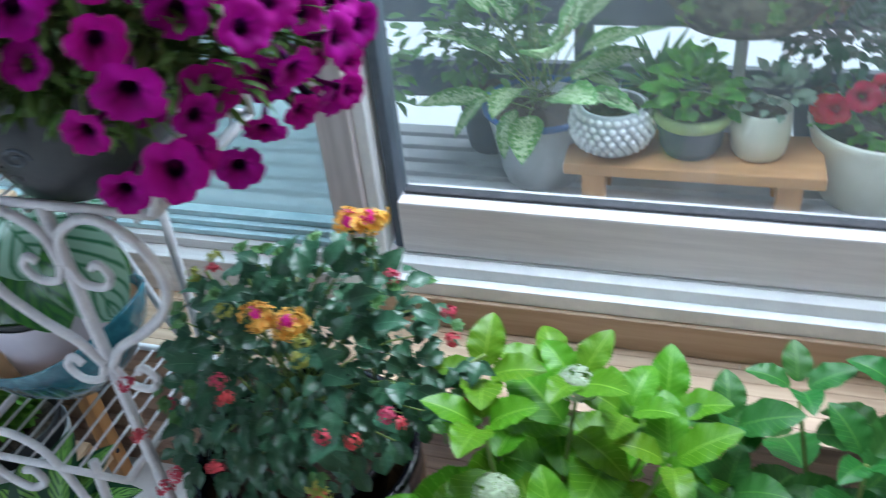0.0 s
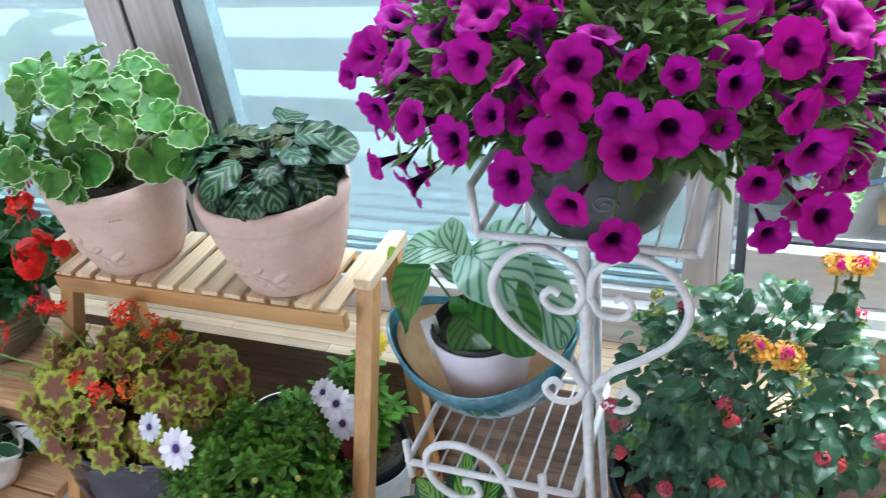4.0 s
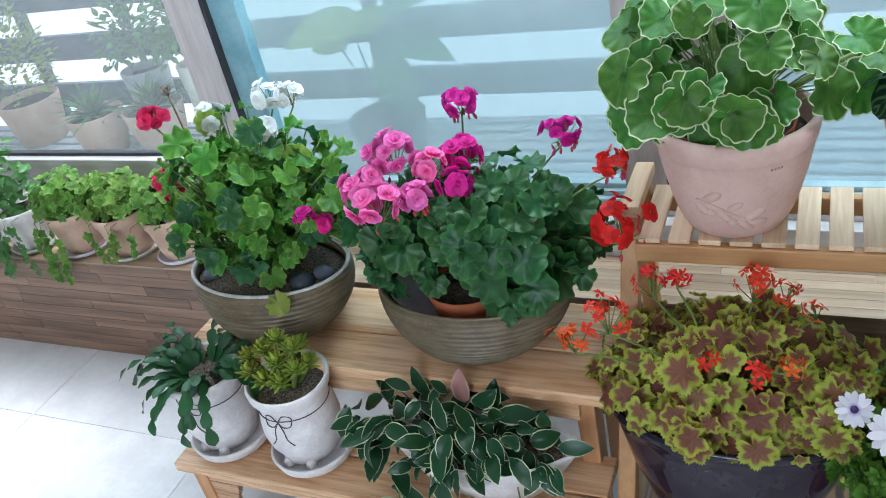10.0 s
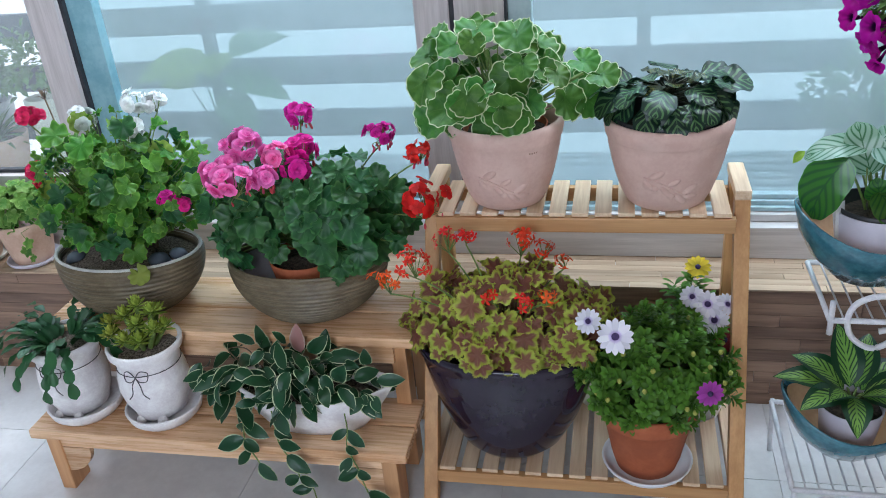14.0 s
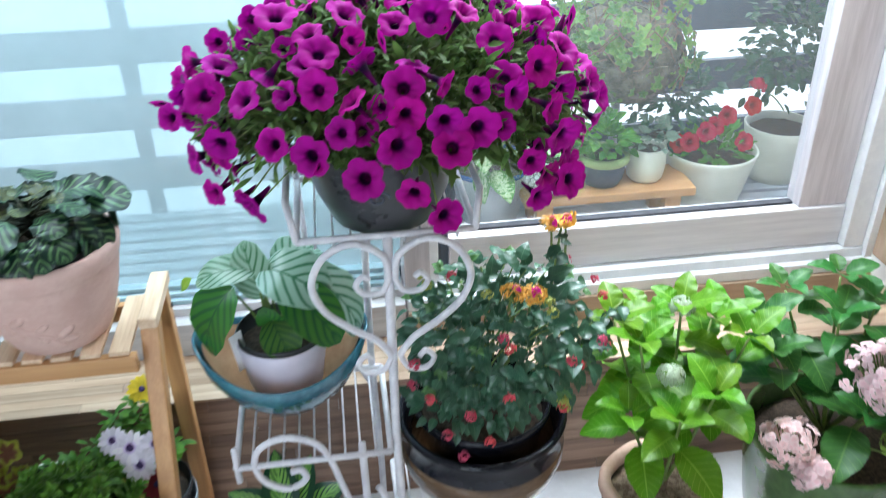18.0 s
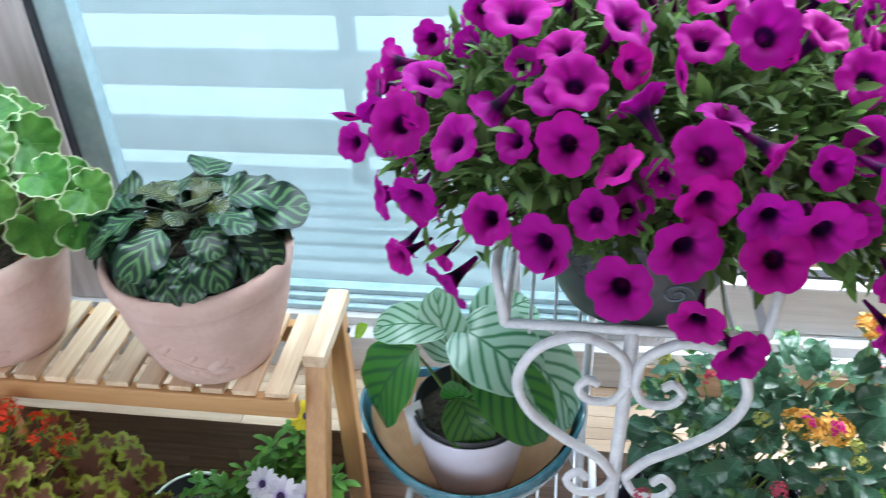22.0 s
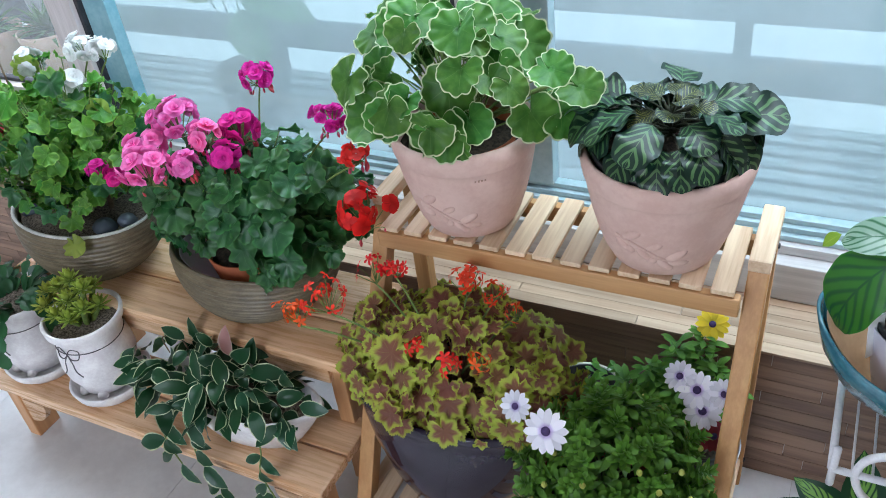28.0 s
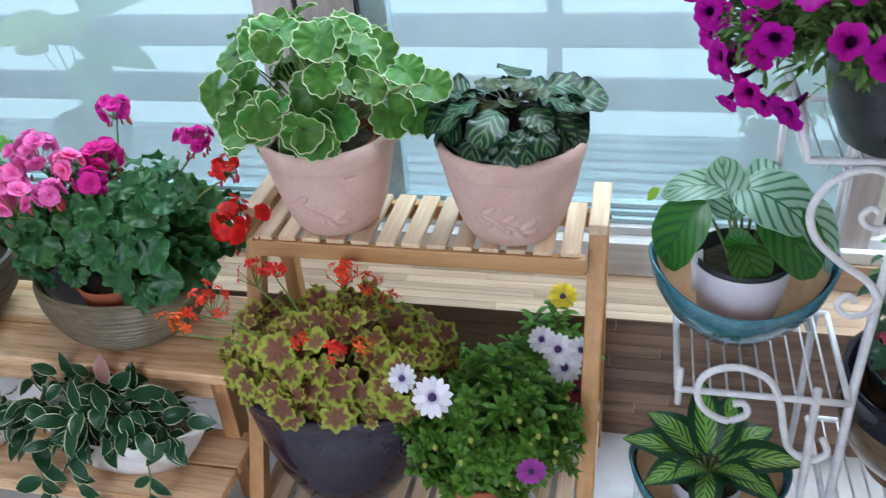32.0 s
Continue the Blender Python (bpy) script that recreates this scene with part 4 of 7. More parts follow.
def tray(x0, x1, y0, y1, z, rail=0.0, wires=9, name="tray", sag=0.0):
    fr = Shape()
    for a, b in (((x0, y0), (x1, y0)), ((x1, y0), (x1, y1)), ((x1, y1), (x0, y1)), ((x0, y1), (x0, y0))):
        fr.put(tube([(*a, z), (*b, z)], 0.0055, 6), np.eye(4))
        if rail:
            fr.put(tube([(*a, z + rail), (*b, z + rail)], 0.0045, 6), np.eye(4))
    if rail:
        for x, y in ((x0, y0), (x1, y0), (x1, y1), (x0, y1)):
            fr.put(tube([(x, y, z), (x, y, z + rail)], 0.0045, 6), np.eye(4))
    t = part(name, fr, IRON, stand)
    for i in range(wires):
        x = x0 + (x1 - x0) * (i + 1) / (wires + 1)
        part("wire", rod([(x, y0, z), (x, y0 + 0.004, z - sag), (x, y1 - 0.004, z - sag), (x, y1, z)], 0.002, 5), IRON, t)
    return t


SY = -0.118
tray(0.897, 1.158, SY, 0.09, 0.930, sag=0.0145)
for x, s in ((0.897, -1), (1.158, 1)):
    part("tray_side", rod([(x, SY, 0.930), (x + 0.01 * s, SY + 0.02, 0.985), (x + 0.01 * s, 0.07, 0.985), (x, 0.09, 0.930)], 0.0055), IRON, stand)
tray(0.760, 1.012, -0.155, 0.07, 0.540)
tray(0.712, 0.965, -0.254, 0.02, 0.215)
tray(1.022, 1.280, -0.140, 0.085, 0.280)
part("post", rod([(1.028, SY, 0.930), (1.026, SY, 0.75), (1.024, SY, 0.55), (1.028, SY, 0.33), (1.038, -0.104, FLOOR)], 0.0075), IRON, stand)
part("post", rod([(1.00, 0.085, 0.93), (0.995, 0.075, 0.56), (1.00, 0.08, 0.28), (1.0, 0.085, FLOOR)], 0.0065), IRON, stand)
part("post", rod([(0.965, -0.15, 0.56), (0.968, -0.19, 0.215), (0.968, -0.21, FLOOR)], 0.0065), IRON, stand)
part("post", rod([(0.762, -0.153, 0.58), (0.762, -0.155, 0.51)], 0.0055), IRON, stand)
part("cross_rod", rod([(1.0, 0.08, 0.14), (1.037, -0.104, 0.14)], 0.005), IRON, stand)
part("cross_rod", rod([(1.038, -0.104, FLOOR + 0.008), (1.25, -0.104, FLOOR + 0.008), (1.25, 0.07, FLOOR + 0.008)], 0.005), IRON, stand)
part("leg", rod([(0.716, -0.252, 0.215), (0.722, -0.249, FLOOR)], 0.0055), IRON, stand)
part("leg", rod([(0.716, 0.028, 0.215), (0.722, 0.03, FLOOR)], 0.0055), IRON, stand)
part("leg", rod([(1.277, -0.138, 0.28), (1.27, -0.13, FLOOR)], 0.0055), IRON, stand)
part("leg", rod([(1.277, 0.083, 0.28), (1.27, 0.08, FLOOR)], 0.0055), IRON, stand)
part("post", rod([(0.895, 0.088, 0.93), (0.90, 0.08, 0.75), (0.95, 0.075, 0.60), (0.99, 0.075, 0.50)], 0.0055), IRON, stand)
HY = SY - 0.008
for s, cx in ((-1, 1.031), (1, 1.031)):
    lobe = [(0.004, 0.862), (0.012, 0.900), (0.053, 0.924), (0.097, 0.906), (0.119, 0.860), (0.106, 0.814), (0.068, 0.776), (0.028, 0.747), (0.006, 0.716)]
    part("heart_scroll", rod(smooth([(cx + s * x, HY, z) for x, z in lobe]), 0.0058), IRON, stand)
    inner = [(0.004, 0.862), (0.016, 0.838), (0.042, 0.836), (0.054, 0.852), (0.044, 0.866), (0.034, 0.860)]
    part("inner_curl", rod(smooth([(cx + s * x, HY, z) for x, z in inner]), 0.0048), IRON, stand)
    lower = [(0.006, 0.716), (0.020, 0.690), (0.046, 0.686), (0.060, 0.704), (0.048, 0.720), (0.037, 0.710)]
    part("lower_curl", rod(smooth([(cx + s * x, HY, z) for x, z in lower]), 0.0048), IRON, stand)
q = [(0.846, 0.519), (0.862, 0.521), (0.868, 0.499), (0.838, 0.482), (0.803, 0.503), (0.790, 0.542), (0.803, 0.578), (0.845, 0.594), (0.890, 0.576), (0.913, 0.533), (0.927, 0.474), (0.941, 0.433), (0.973, 0.412), (0.997, 0.432), (0.986, 0.462)]
part("side_scroll", rod(smooth([(x, -0.155, z) for x, z in q]), 0.0058), IRON, stand)
f1 = [(1.213, 0.115), (1.223, 0.133), (1.251, 0.115), (1.250, 0.084), (1.215, 0.078), (1.160, 0.090), (1.109, 0.078), (1.137, 0.122), (1.180, 0.192), (1.185, 0.253), (1.157, 0.295), (1.109, 0.305), (1.073, 0.277), (1.071, 0.232), (1.096, 0.197), (1.123, 0.216)]
part("foot_scroll", rod(smooth([(x, -0.150, z) for x, z in f1]), 0.0056), IRON, stand)
f2 = [(0.768, 0.186), (0.792, 0.178), (0.803, 0.150), (0.770, 0.120), (0.736, 0.148), (0.751, 0.194), (0.785, 0.204), (0.830, 0.160), (0.845, 0.085), (0.861, 0.160), (0.881, 0.222), (0.926, 0.236), (0.967, 0.220), (0.977, 0.190), (0.950, 0.170)]
part("foot_scroll", rod(smooth([(x, -0.262, z) for x, z in f2]), 0.0056), IRON, stand)

# ---------------------------------------------------------------- pots


def open_pot(profile, wall, n=44, wave=None):
    """A hollow pot from its outer profile (radius, height), bottom first; wall is its thickness."""
    outer = [(0.001, profile[0][1])] + list(profile)
    inner = [(max(0.002, r - wall), z) for r, z in reversed(profile[1:])] + [(max(0.002, profile[0][0] - wall), profile[0][1] + wall * 1.5), (0.001, profile[0][1] + wall * 1.5)]
    top_r, top_z = profile[-1]
    return lathe(outer + [(top_r - wall * 0.25, top_z + wall * 0.35), (top_r - wall * 0.75, top_z + wall * 0.35)] + inner, n, wave=wave)


def squeeze(s, k0, k1, h, dy=0.0):
    """Makes a turned body oval: its depth is k0 of its width at the foot and k1 at the height h."""
    for i, v in enumerate(s.v):
        v = v.copy()
        v[:, 1] = v[:, 1] * (k0 + (k1 - k0) * np.clip(v[:, 2] / h, 0, 1.05)) + dy
        s.v[i] = v
    return s


def soil_disc(r, z, n=26, bumpy=0.004, seed=1):
    s = lathe([(0.001, z + 0.004), (r * 0.3, z + 0.005), (r * 0.6, z + 0.003), (r * 0.85, z), (r, z - 0.006)], n)
    g = random.Random(seed)
    s.v = [v + np.array([[0, 0, g.uniform(-bumpy, bumpy)] for _ in v]) for v in s.v]
    return s


def plant(name, label, at, category="potted plant", group="", turn=0.0):
    return thing(name, label, category, at, group, turn)


def saucer(at, r, material, label, h=0.018):
    t = thing("saucer", label, "saucer", at)
    part("dish", open_pot([(r * 0.78, 0), (r * 0.93, h * 0.4), (r, h)], 0.006, 36), material, t)
    return t


def dir_of(az, el):
    return Vector((math.cos(az) * math.cos(el), math.sin(az) * math.cos(el), math.sin(el)))


def along(at, d, up, size=1.0, twist=0.0):
    """A pose with +Y along d and +Z as near to up as it goes."""
    y = Vector(d).normalized()
    z = Vector(up) - y * Vector(up).dot(y)
    z = z.normalized() if z.length > 1e-4 else y.orthogonal().normalized()
    x = y.cross(z)
    m = Matrix((x, y, z)).transposed().to_4x4()
    return Matrix.Translation(at) @ m @ Matrix.Rotation(twist, 4, "Y") @ Matrix.Scale(size, 4)


def meshes(tpls, name, material):
    return [Shape().put(t, np.eye(4)).mesh(name, material) for t in tpls]


def stalks(pairs, r=0.0018, sag=0.01, n=4):
    s = Shape()
    for a, b in pairs:
        s.put(tube(arc_to(a, b, sag, 4), r, n, 0.7), np.eye(4))
    return s


def round_leaf_bush(rng, parent, mats, n, c, rad, root, tpls, low=-0.15, sizes=(0.7, 1.1), up=0.7, stalk_mat=None, inner=0.72, part_name="leaf", front=0.25, sr=0.0018, gap=None, tumble=0.35):
    """Round leaves on long stalks over a dome; each leaf an object of its own."""
    me = [x for m in mats for x in meshes(tpls, part_name, m)]
    poses, pairs = [], []
    for p, nrm in dome(rng, n, c, *rad, low=low, inner=inner):
        if gap and gap(p):
            continue
        z = nrm + Vector((0, -front, up))
        z = jitter(rng, z, tumble)
        poses.append(facing(p, z, size=rng.uniform(*sizes), tipdir=jitter(rng, (nrm.x, nrm.y, -0.3), 0.5)))
        pairs.append((jitter(rng, root, 0.02), p))
    rng.shuffle(me)
    leaf_parts(part_name, me, poses, parent)
    part("stemwork", stalks(pairs, sr), stalk_mat or STEM, parent)
    return poses


def cluster(rng, parent, at, r, material, count=22, fr=0.014, name="flower_head", root=None, petals=5, stem=None, flat=0.8, label="", loose=1.0, width=0.95, full=False, buds=0):
    """A head of small open flowers on a stalk, full ones ruffled, with hanging buds below if any."""
    s = Shape()
    kinds = [double_floret(fr, rng) for _ in range(3)] if full else [floret(fr, petals, width=width), floret(fr * 0.9, petals, width=width * 0.9)]
    spots = []
    for p, nrm in dome(rng, count * 6, (0, 0, 0), r, r, r * flat, low=-0.35 if full else -0.55, inner=0.72 if loose <= 1 else 0.45):
        if len(spots) < count and all((p - q).length > fr * (0.95 if full else 0.45) for q in spots):
            spots.append(p)
            s.put(kinds[len(spots) % len(kinds)], facing(p * rng.uniform(0.9, 1.2), jitter(rng, nrm, 0.35 if full else 0.65), rng.uniform(0, 6), rng.uniform(0.75, 1.15)))
    o = part(name, s, material, parent, label)
    o.matrix_local = Matrix.Translation(at)
    st = Shape()
    for p in spots:
        st.put(tube(arc_to((0, 0, -r * 0.9), p * 0.96, 0.0, 3), 0.0009, 4), np.eye(4))
    if root is not None:
        d = Vector(root) - Vector(at)
        st.put(tube(arc_to(d, (0, 0, -r * 0.9), 0.015, 6), 0.0022, 5, 0.8), np.eye(4))
    hanging = []
    for i in range(buds):
        a = i * 2.4
        p = Vector((r * 0.75 * math.cos(a), r * 0.75 * math.sin(a), -r * rng.uniform(0.5, 0.95)))
        st.put(tube(arc_to((0, 0, -r * 0.9), p, 0.004, 3), 0.0008, 4), np.eye(4))
        hanging.append(facing(p, jitter(rng, (0, 0, 1), 0.35), 0, rng.uniform(0.7, 1.2)))
    if buds:
        drop = lathe([(0.0, 0.0), (0.0022, -0.004), (0.003, -0.009), (0.002, -0.014), (0.0, -0.016)], 7).mesh("bud", P_BUD)
        leaf_parts("bud", [drop], hanging, o)
    part("flower_stalk", st, stem or STEM, o)
    return o


# ---------------------------------------------------------------- variegated geranium in a pink clay pot


def pink_pot(t, r0, r1, h, stamped):
    w = 0.010
    prof = [(r0 * 0.90, 0), (r0 * 1.0, h * 0.03), (r0 + (r1 - r0) * 0.22, h * 0.14), (r0 + (r1 - r0) * 0.46, h * 0.32), (r0 + (r1 - r0) * 0.66, h * 0.52), (r0 + (r1 - r0) * 0.82, h * 0.72), (r1 * 0.945, h * 0.80), (r1 * 0.965, h * 0.815), (r1 * 0.975, h * 0.83), (r1, h * 0.92), (r1 * 1.005, h * 0.97), (r1 * 0.985, h)]
    pot = part("pot", open_pot(prof, w, 56), PINK_CLAY, t, "matt pink clay pot with a raised leaf spray")
    # raised spray of leaves and berries on the side
    s = Shape()
    lump = lathe([(0.0, 0.0042), (0.0030, 0.0039), (0.0056, 0.0028), (0.0078, 0.0010), (0.0094, -0.0015)], 14)
    lump = (np.concatenate(lump.v), lump.f, np.concatenate(lump.uv))
    leafy = (lump[0] * np.array([0.86, 1.75, 1.1]), lump[1], lump[2])

    def on_side(a, z):
        r = np.interp(z, [p[1] for p in prof], [p[0] for p in prof])
        return Vector((r * math.cos(a), r * math.sin(a), z)), Vector((math.cos(a), math.sin(a), -(r1 - r0) / h))
    spray = [(-math.pi / 2 - 0.46 + 0.86 * k / 11, h * (0.47 - 0.21 * k / 11 + 0.02 * math.sin(k * 0.5))) for k in range(12)]
    s.put(tube([on_side(a, z)[0] for a, z in spray], 0.0022, 8), np.eye(4))
    for k, (a, z) in enumerate(spray[:-1:2]):
        side = 1 if k % 2 else -1
        p, nm = on_side(a + 0.085, z + side * 0.0145 - 0.003)
        tip = Vector((-math.sin(a), math.cos(a), 0)) * 0.8 + Vector((0, 0, side * 0.75 - 0.2))
        s.put(leafy, facing(p, nm, 0, 1.0 + 0.12 * math.sin(k * 1.7), tip))
        if k in (0, 1, 3):
            p, nm = on_side(a + 0.04, z - 0.019)
            s.put(lump, facing(p, nm, 0, 0.95))
    p, nm = on_side(spray[-1][0] + 0.05, spray[-1][1] - 0.003)
    s.put(leafy, facing(p, nm, 0, 1.0, Vector((1, 0, -0.25))))
    part("relief", s, PINK_CLAY, pot)
    for i in range(4 if stamped else 0):
        p, nm = on_side(-math.pi / 2 + 0.55 + 0.045 * i, h * 0.76)
        o = part("stamp_bar", box(-0.0013, 0.0013, -0.0018, 0.0018, 0.0002, 0.0008), STAMP, pot)
        o.matrix_local = facing(p, nm, 0, 1, (0, 0, 1))
    return pot


t = plant("geranium_plant", "round cream-edged geranium leaves in a pink clay pot", (0.143, 0.078, 0.6832))
pink_pot(t, 0.077, 0.121, 0.178, True)
part("soil", soil_disc(0.108, 0.150), SOIL, t)
rng = random.Random(3)
tp = [ruffled(r, rng, 11, 0.09, fo, 0.13, 0.8, 88, 5, 0.05, 0.07) for r, fo in ((0.044, 0.10), (0.040, 0.35), (0.046, -0.12), (0.036, 0.5), (0.043, 0.2), (0.039, -0.2))]
round_leaf_bush(rng, t, [L_GER], 66, (-0.012, 0.0, 0.250), (0.180, 0.145, 0.135), (0.0, 0.0, 0.155), tp, low=-0.5, sizes=(0.62, 1.08), up=0.4, front=0.7, inner=0.6, tumble=0.6)
for x, y, z, k in ((-0.04, -0.03, 0.372, 0.95), (0.02, 0.0, 0.355, 0.7), (-0.09, 0.0, 0.335, 0.8), (0.15, -0.02, 0.30, 0.75), (0.185, 0.0, 0.265, 0.8), (-0.085, -0.112, 0.242, 1.0), (0.020, -0.116, 0.240, 1.0), (-0.128, -0.075, 0.215, 0.9)):
    o = child(new("leaf", meshes([tp[0]], "leaf", L_GER)[0]), t)
    o.matrix_local = facing((x, y, z), (0.1, -0.5, 0.8) if z > 0.24 else (x * 2, -0.85, 0.35), size=k, tipdir=(x, 0.1, -0.3))
part("stem", stalks([((0, 0, 0.15), (-0.03, 0, 0.32)), ((0, 0, 0.15), (0.06, 0.01, 0.28)), ((0, 0, 0.15), (-0.08, 0, 0.25)), ((0, 0, 0.15), (0.16, -0.01, 0.27))], 0.005), STEM, t)
part("inner_pot", open_pot([(0.06, 0.06), (0.088, 0.165)], 0.003), TERRACOTTA, t, "terracotta plastic inner pot")

# ---------------------------------------------------------------- barred prayer plant in the second pink pot


def fan(rng, parent, mats, n, root, el, length, tpls, spread=0.02, name="leaf", sizes=(0.8, 1.1), stalk=0.05, stem_mat=None, az0=0.0):
    """Leaves that arch out from one crown on short stalks."""
    me = [x for m in mats for x in meshes(tpls, name, m)]
    poses, pairs = [], []
    for i in range(n):
        az = az0 + i * 2.39996 + rng.uniform(-0.2, 0.2)
        e = el[0] + (el[1] - el[0]) * ((i + 0.5) / n) + rng.uniform(-0.1, 0.1)
        st = stalk[0] + (stalk[1] - stalk[0]) * ((i + 0.5) / n)
        h = Vector((math.cos(az), math.sin(az), 0))
        base = jitter(rng, root, spread)
        a = base + h * (st * math.cos(max(e, 0.15))) + Vector((0, 0, st * math.sin(max(e, 0.15)) + 0.01))
        d = dir_of(az, e)
        poses.append(along(a, d, Vector((0, 0, 1)) - h * 0.5, rng.uniform(*sizes), rng.uniform(-0.35, 0.35)))
        pairs.append((base, a))
    leaf_parts(name, me, poses, parent)
    part("stemwork", stalks(pairs, 0.002, 0.004), stem_mat or STEM, parent)


t = plant("prayer_plant", "dark-barred prayer plant leaves hanging over a pink clay pot", (0.470, 0.080, 0.6832))
pink_pot(t, 0.080, 0.127, 0.178, False)
part("inner_pot", open_pot([(0.085, 0.08), (0.112, 0.185)], 0.004), BLACK_PLASTIC, t, "black plastic inner pot")
part("soil", soil_disc(0.107, 0.165), SOIL, t)
rng = random.Random(5)
tp = [blade(0.076, 0.062, 0.54, 8, 14, 0.12, 0.9, 0.15, 0.45, 2), blade(0.082, 0.060, 0.54, 8, 14, 0.24, 1.2, 0.17, 0.45, 2), blade(0.072, 0.060, 0.52, 8, 14, 0.06, 0.7, 0.20, 0.45, 3), blade(0.080, 0.062, 0.52, 8, 14, -0.10, 0.9, 0.15, 0.45, 2)]
fan(rng, t, [L_PEACOCK], 14, (0, 0, 0.203), (-0.62, -0.38), 0.1, tp, 0.004, stalk=(0.082, 0.090), sizes=(0.82, 0.95), stem_mat=STEM_DARK)
fan(rng, t, [L_PEACOCK], 9, (0, 0, 0.210), (-0.45, -0.2), 0.1, tp, 0.006, stalk=(0.066, 0.076), sizes=(0.85, 1.0), az0=1.0, stem_mat=STEM_DARK)
fan(rng, t, [L_PEACOCK], 14, (0, 0.004, 0.222), (0.0, 0.30), 0.1, tp, 0.008, stalk=(0.045, 0.066), sizes=(0.9, 1.15), az0=0.4, stem_mat=STEM_DARK)
fan(rng, t, [L_YOUNG], 8, (0.004, 0.0, 0.226), (0.35, 0.9), 0.1, tp, 0.012, stalk=(0.026, 0.012), sizes=(0.5, 0.7), az0=1.4, stem_mat=STEM_DARK)
for az, e, k in ((3.05, 0.15, 1.12), (3.35, -0.25, 1.15), (3.6, -0.75, 1.0), (0.12, 0.32, 1.15), (2.75, 0.2, 1.05), (0.55, 0.05, 1.0), (-0.55, -0.75, 0.95)):
    o = child(new("leaf", meshes([tp[0]], "leaf", L_PEACOCK)[0]), t)
    o.matrix_local = along(Vector((0, -0.01, 0.222)) + dir_of(az, 0.2) * 0.080, dir_of(az, e), (0, -0.3, 1), k, rng.uniform(-0.4, 0.4))

# ---------------------------------------------------------------- bronze-leaved geranium in the plum bowl
t = plant("geranium_plant", "bronze and lime zoned geranium in a glossy plum oval bowl", (0.150, -0.068, 0.1672))
part("pot", squeeze(open_pot([(0.078, 0), (0.098, 0.006), (0.116, 0.024), (0.146, 0.080), (0.172, 0.148), (0.189, 0.215), (0.191, 0.232), (0.199, 0.238), (0.200, 0.250)], 0.012, 60), 0.95, 0.60, 0.25, -0.012), PLUM_GLAZE, t, "glossy dark plum glazed oval bowl")
part("inner_pot", open_pot([(0.06, 0.10), (0.078, 0.262)], 0.004), TERRACOTTA, t, "terracotta plastic inner pot")
part("soil", squeeze(soil_disc(0.158, 0.205), 0.62, 0.62, 1, -0.012), SOIL, t)
rng = random.Random(8)
tp = [disc(0.035, 7, 0.19, 0.05, 0.09, 84, 4, 0.60, 1.2, 42, 0.12), disc(0.030, 5, 0.22, 0.24, 0.14, 80, 4, 0.60, 1.2, 30, 0.12), disc(0.039, 7, 0.18, -0.14, 0.09, 84, 4, 0.55, 1.2, 42, 0.12)]
round_leaf_bush(rng, t, [L_ZONAL], 292, (0.002, 0.000, 0.276), (0.232, 0.160, 0.146), (0.0, 0.0, 0.22), tp, low=-0.30, gap=lambda p: p.z < 0.268 and p.y < 0.02 and not -0.02 < p.x < 0.05, sizes=(0.5, 1.0), up=0.35, front=0.7, inner=0.64, tumble=0.7, stalk_mat=STEM_RED, sr=0.0014)
top = [(-0.165, -0.10, 0.485, P_ORANGE, 0.034, 14), (-0.215, -0.12, 0.455, P_ORANGE, 0.030, 12), (-0.11, -0.03, 0.50, P_ORANGE, 0.028, 10), (-0.075, -0.02, 0.505, P_ORANGE, 0.020, 7),
       (0.03, 0.02, 0.470, P_ORANGE, 0.030, 12), (0.075, 0.03, 0.455, P_ORANGE, 0.022, 8), (0.12, 0.02, 0.43, P_ORANGE, 0.016, 5), (0.09, -0.08, 0.405, P_ORANGE, 0.020, 6), (0.045, -0.10, 0.40, P_ORANGE, 0.018, 6), (-0.02, -0.08, 0.40, P_ORANGE, 0.014, 4)]
for x, y, z, m, r, n in top:
    cluster(rng, t, (x, y, z), r * 1.15, m, int(n * 1.2), 0.0132, root=(x * 0.3, y * 0.3, 0.30), loose=2, width=0.5, stem=STEM)

# ---------------------------------------------------------------- bowls with geraniums on the bench


def ribbed_bowl(t, r, h, rim_label, lip_of=None, dy=-0.022):
    prof = [(r * 0.44, 0)]
    for i in range(1, 61):
        q = i / 60
        rr = r * (0.46 + 0.54 * math.sin(q * math.pi / 2) ** 0.85)
        prof.append((rr + (-0.0022, 0.0006, 0.0032, 0.0006)[i % 4], h * (q ** 1.2)))
    b = part("bowl", squeeze(open_pot(prof, 0.010, 64), 0.92, 0.66, h, dy), GREY_RIB, t, rim_label)
    lip = lathe([(r * 0.985, h + 0.001), (r * 1.004, h + 0.004), (r * 0.99, h + 0.008), (r * 0.955, h + 0.006), (r * 0.945, h - 0.004)], 64)
    part("lip", squeeze(lip, 0.92, 0.66, h, dy), lip_of or GREY_RIB, b)
    return b


t = plant("geranium_plant", "pink and magenta geranium in a ribbed oval olive-brown bowl", (-0.312, 0.042, 0.4402))
ribbed_bowl(t, 0.184, 0.125, "ribbed olive-brown oval bowl", dy=-0.034)
part("inner_pot", squeeze(open_pot([(0.058, 0.02), (0.080, 0.138)], 0.004), 1, 1, 1, -0.045), TERRACOTTA, t, "terracotta plastic inner pot")
part("liner", squeeze(open_pot([(0.07, 0.018), (0.160, 0.122)], 0.003), 1.0, 0.60, 0.125, -0.045), NURSERY, t, "pale plastic liner")
part("soil", squeeze(soil_disc(0.073, 0.128), 1, 1, 1, -0.045), SOIL, t)
rng = random.Random(21)
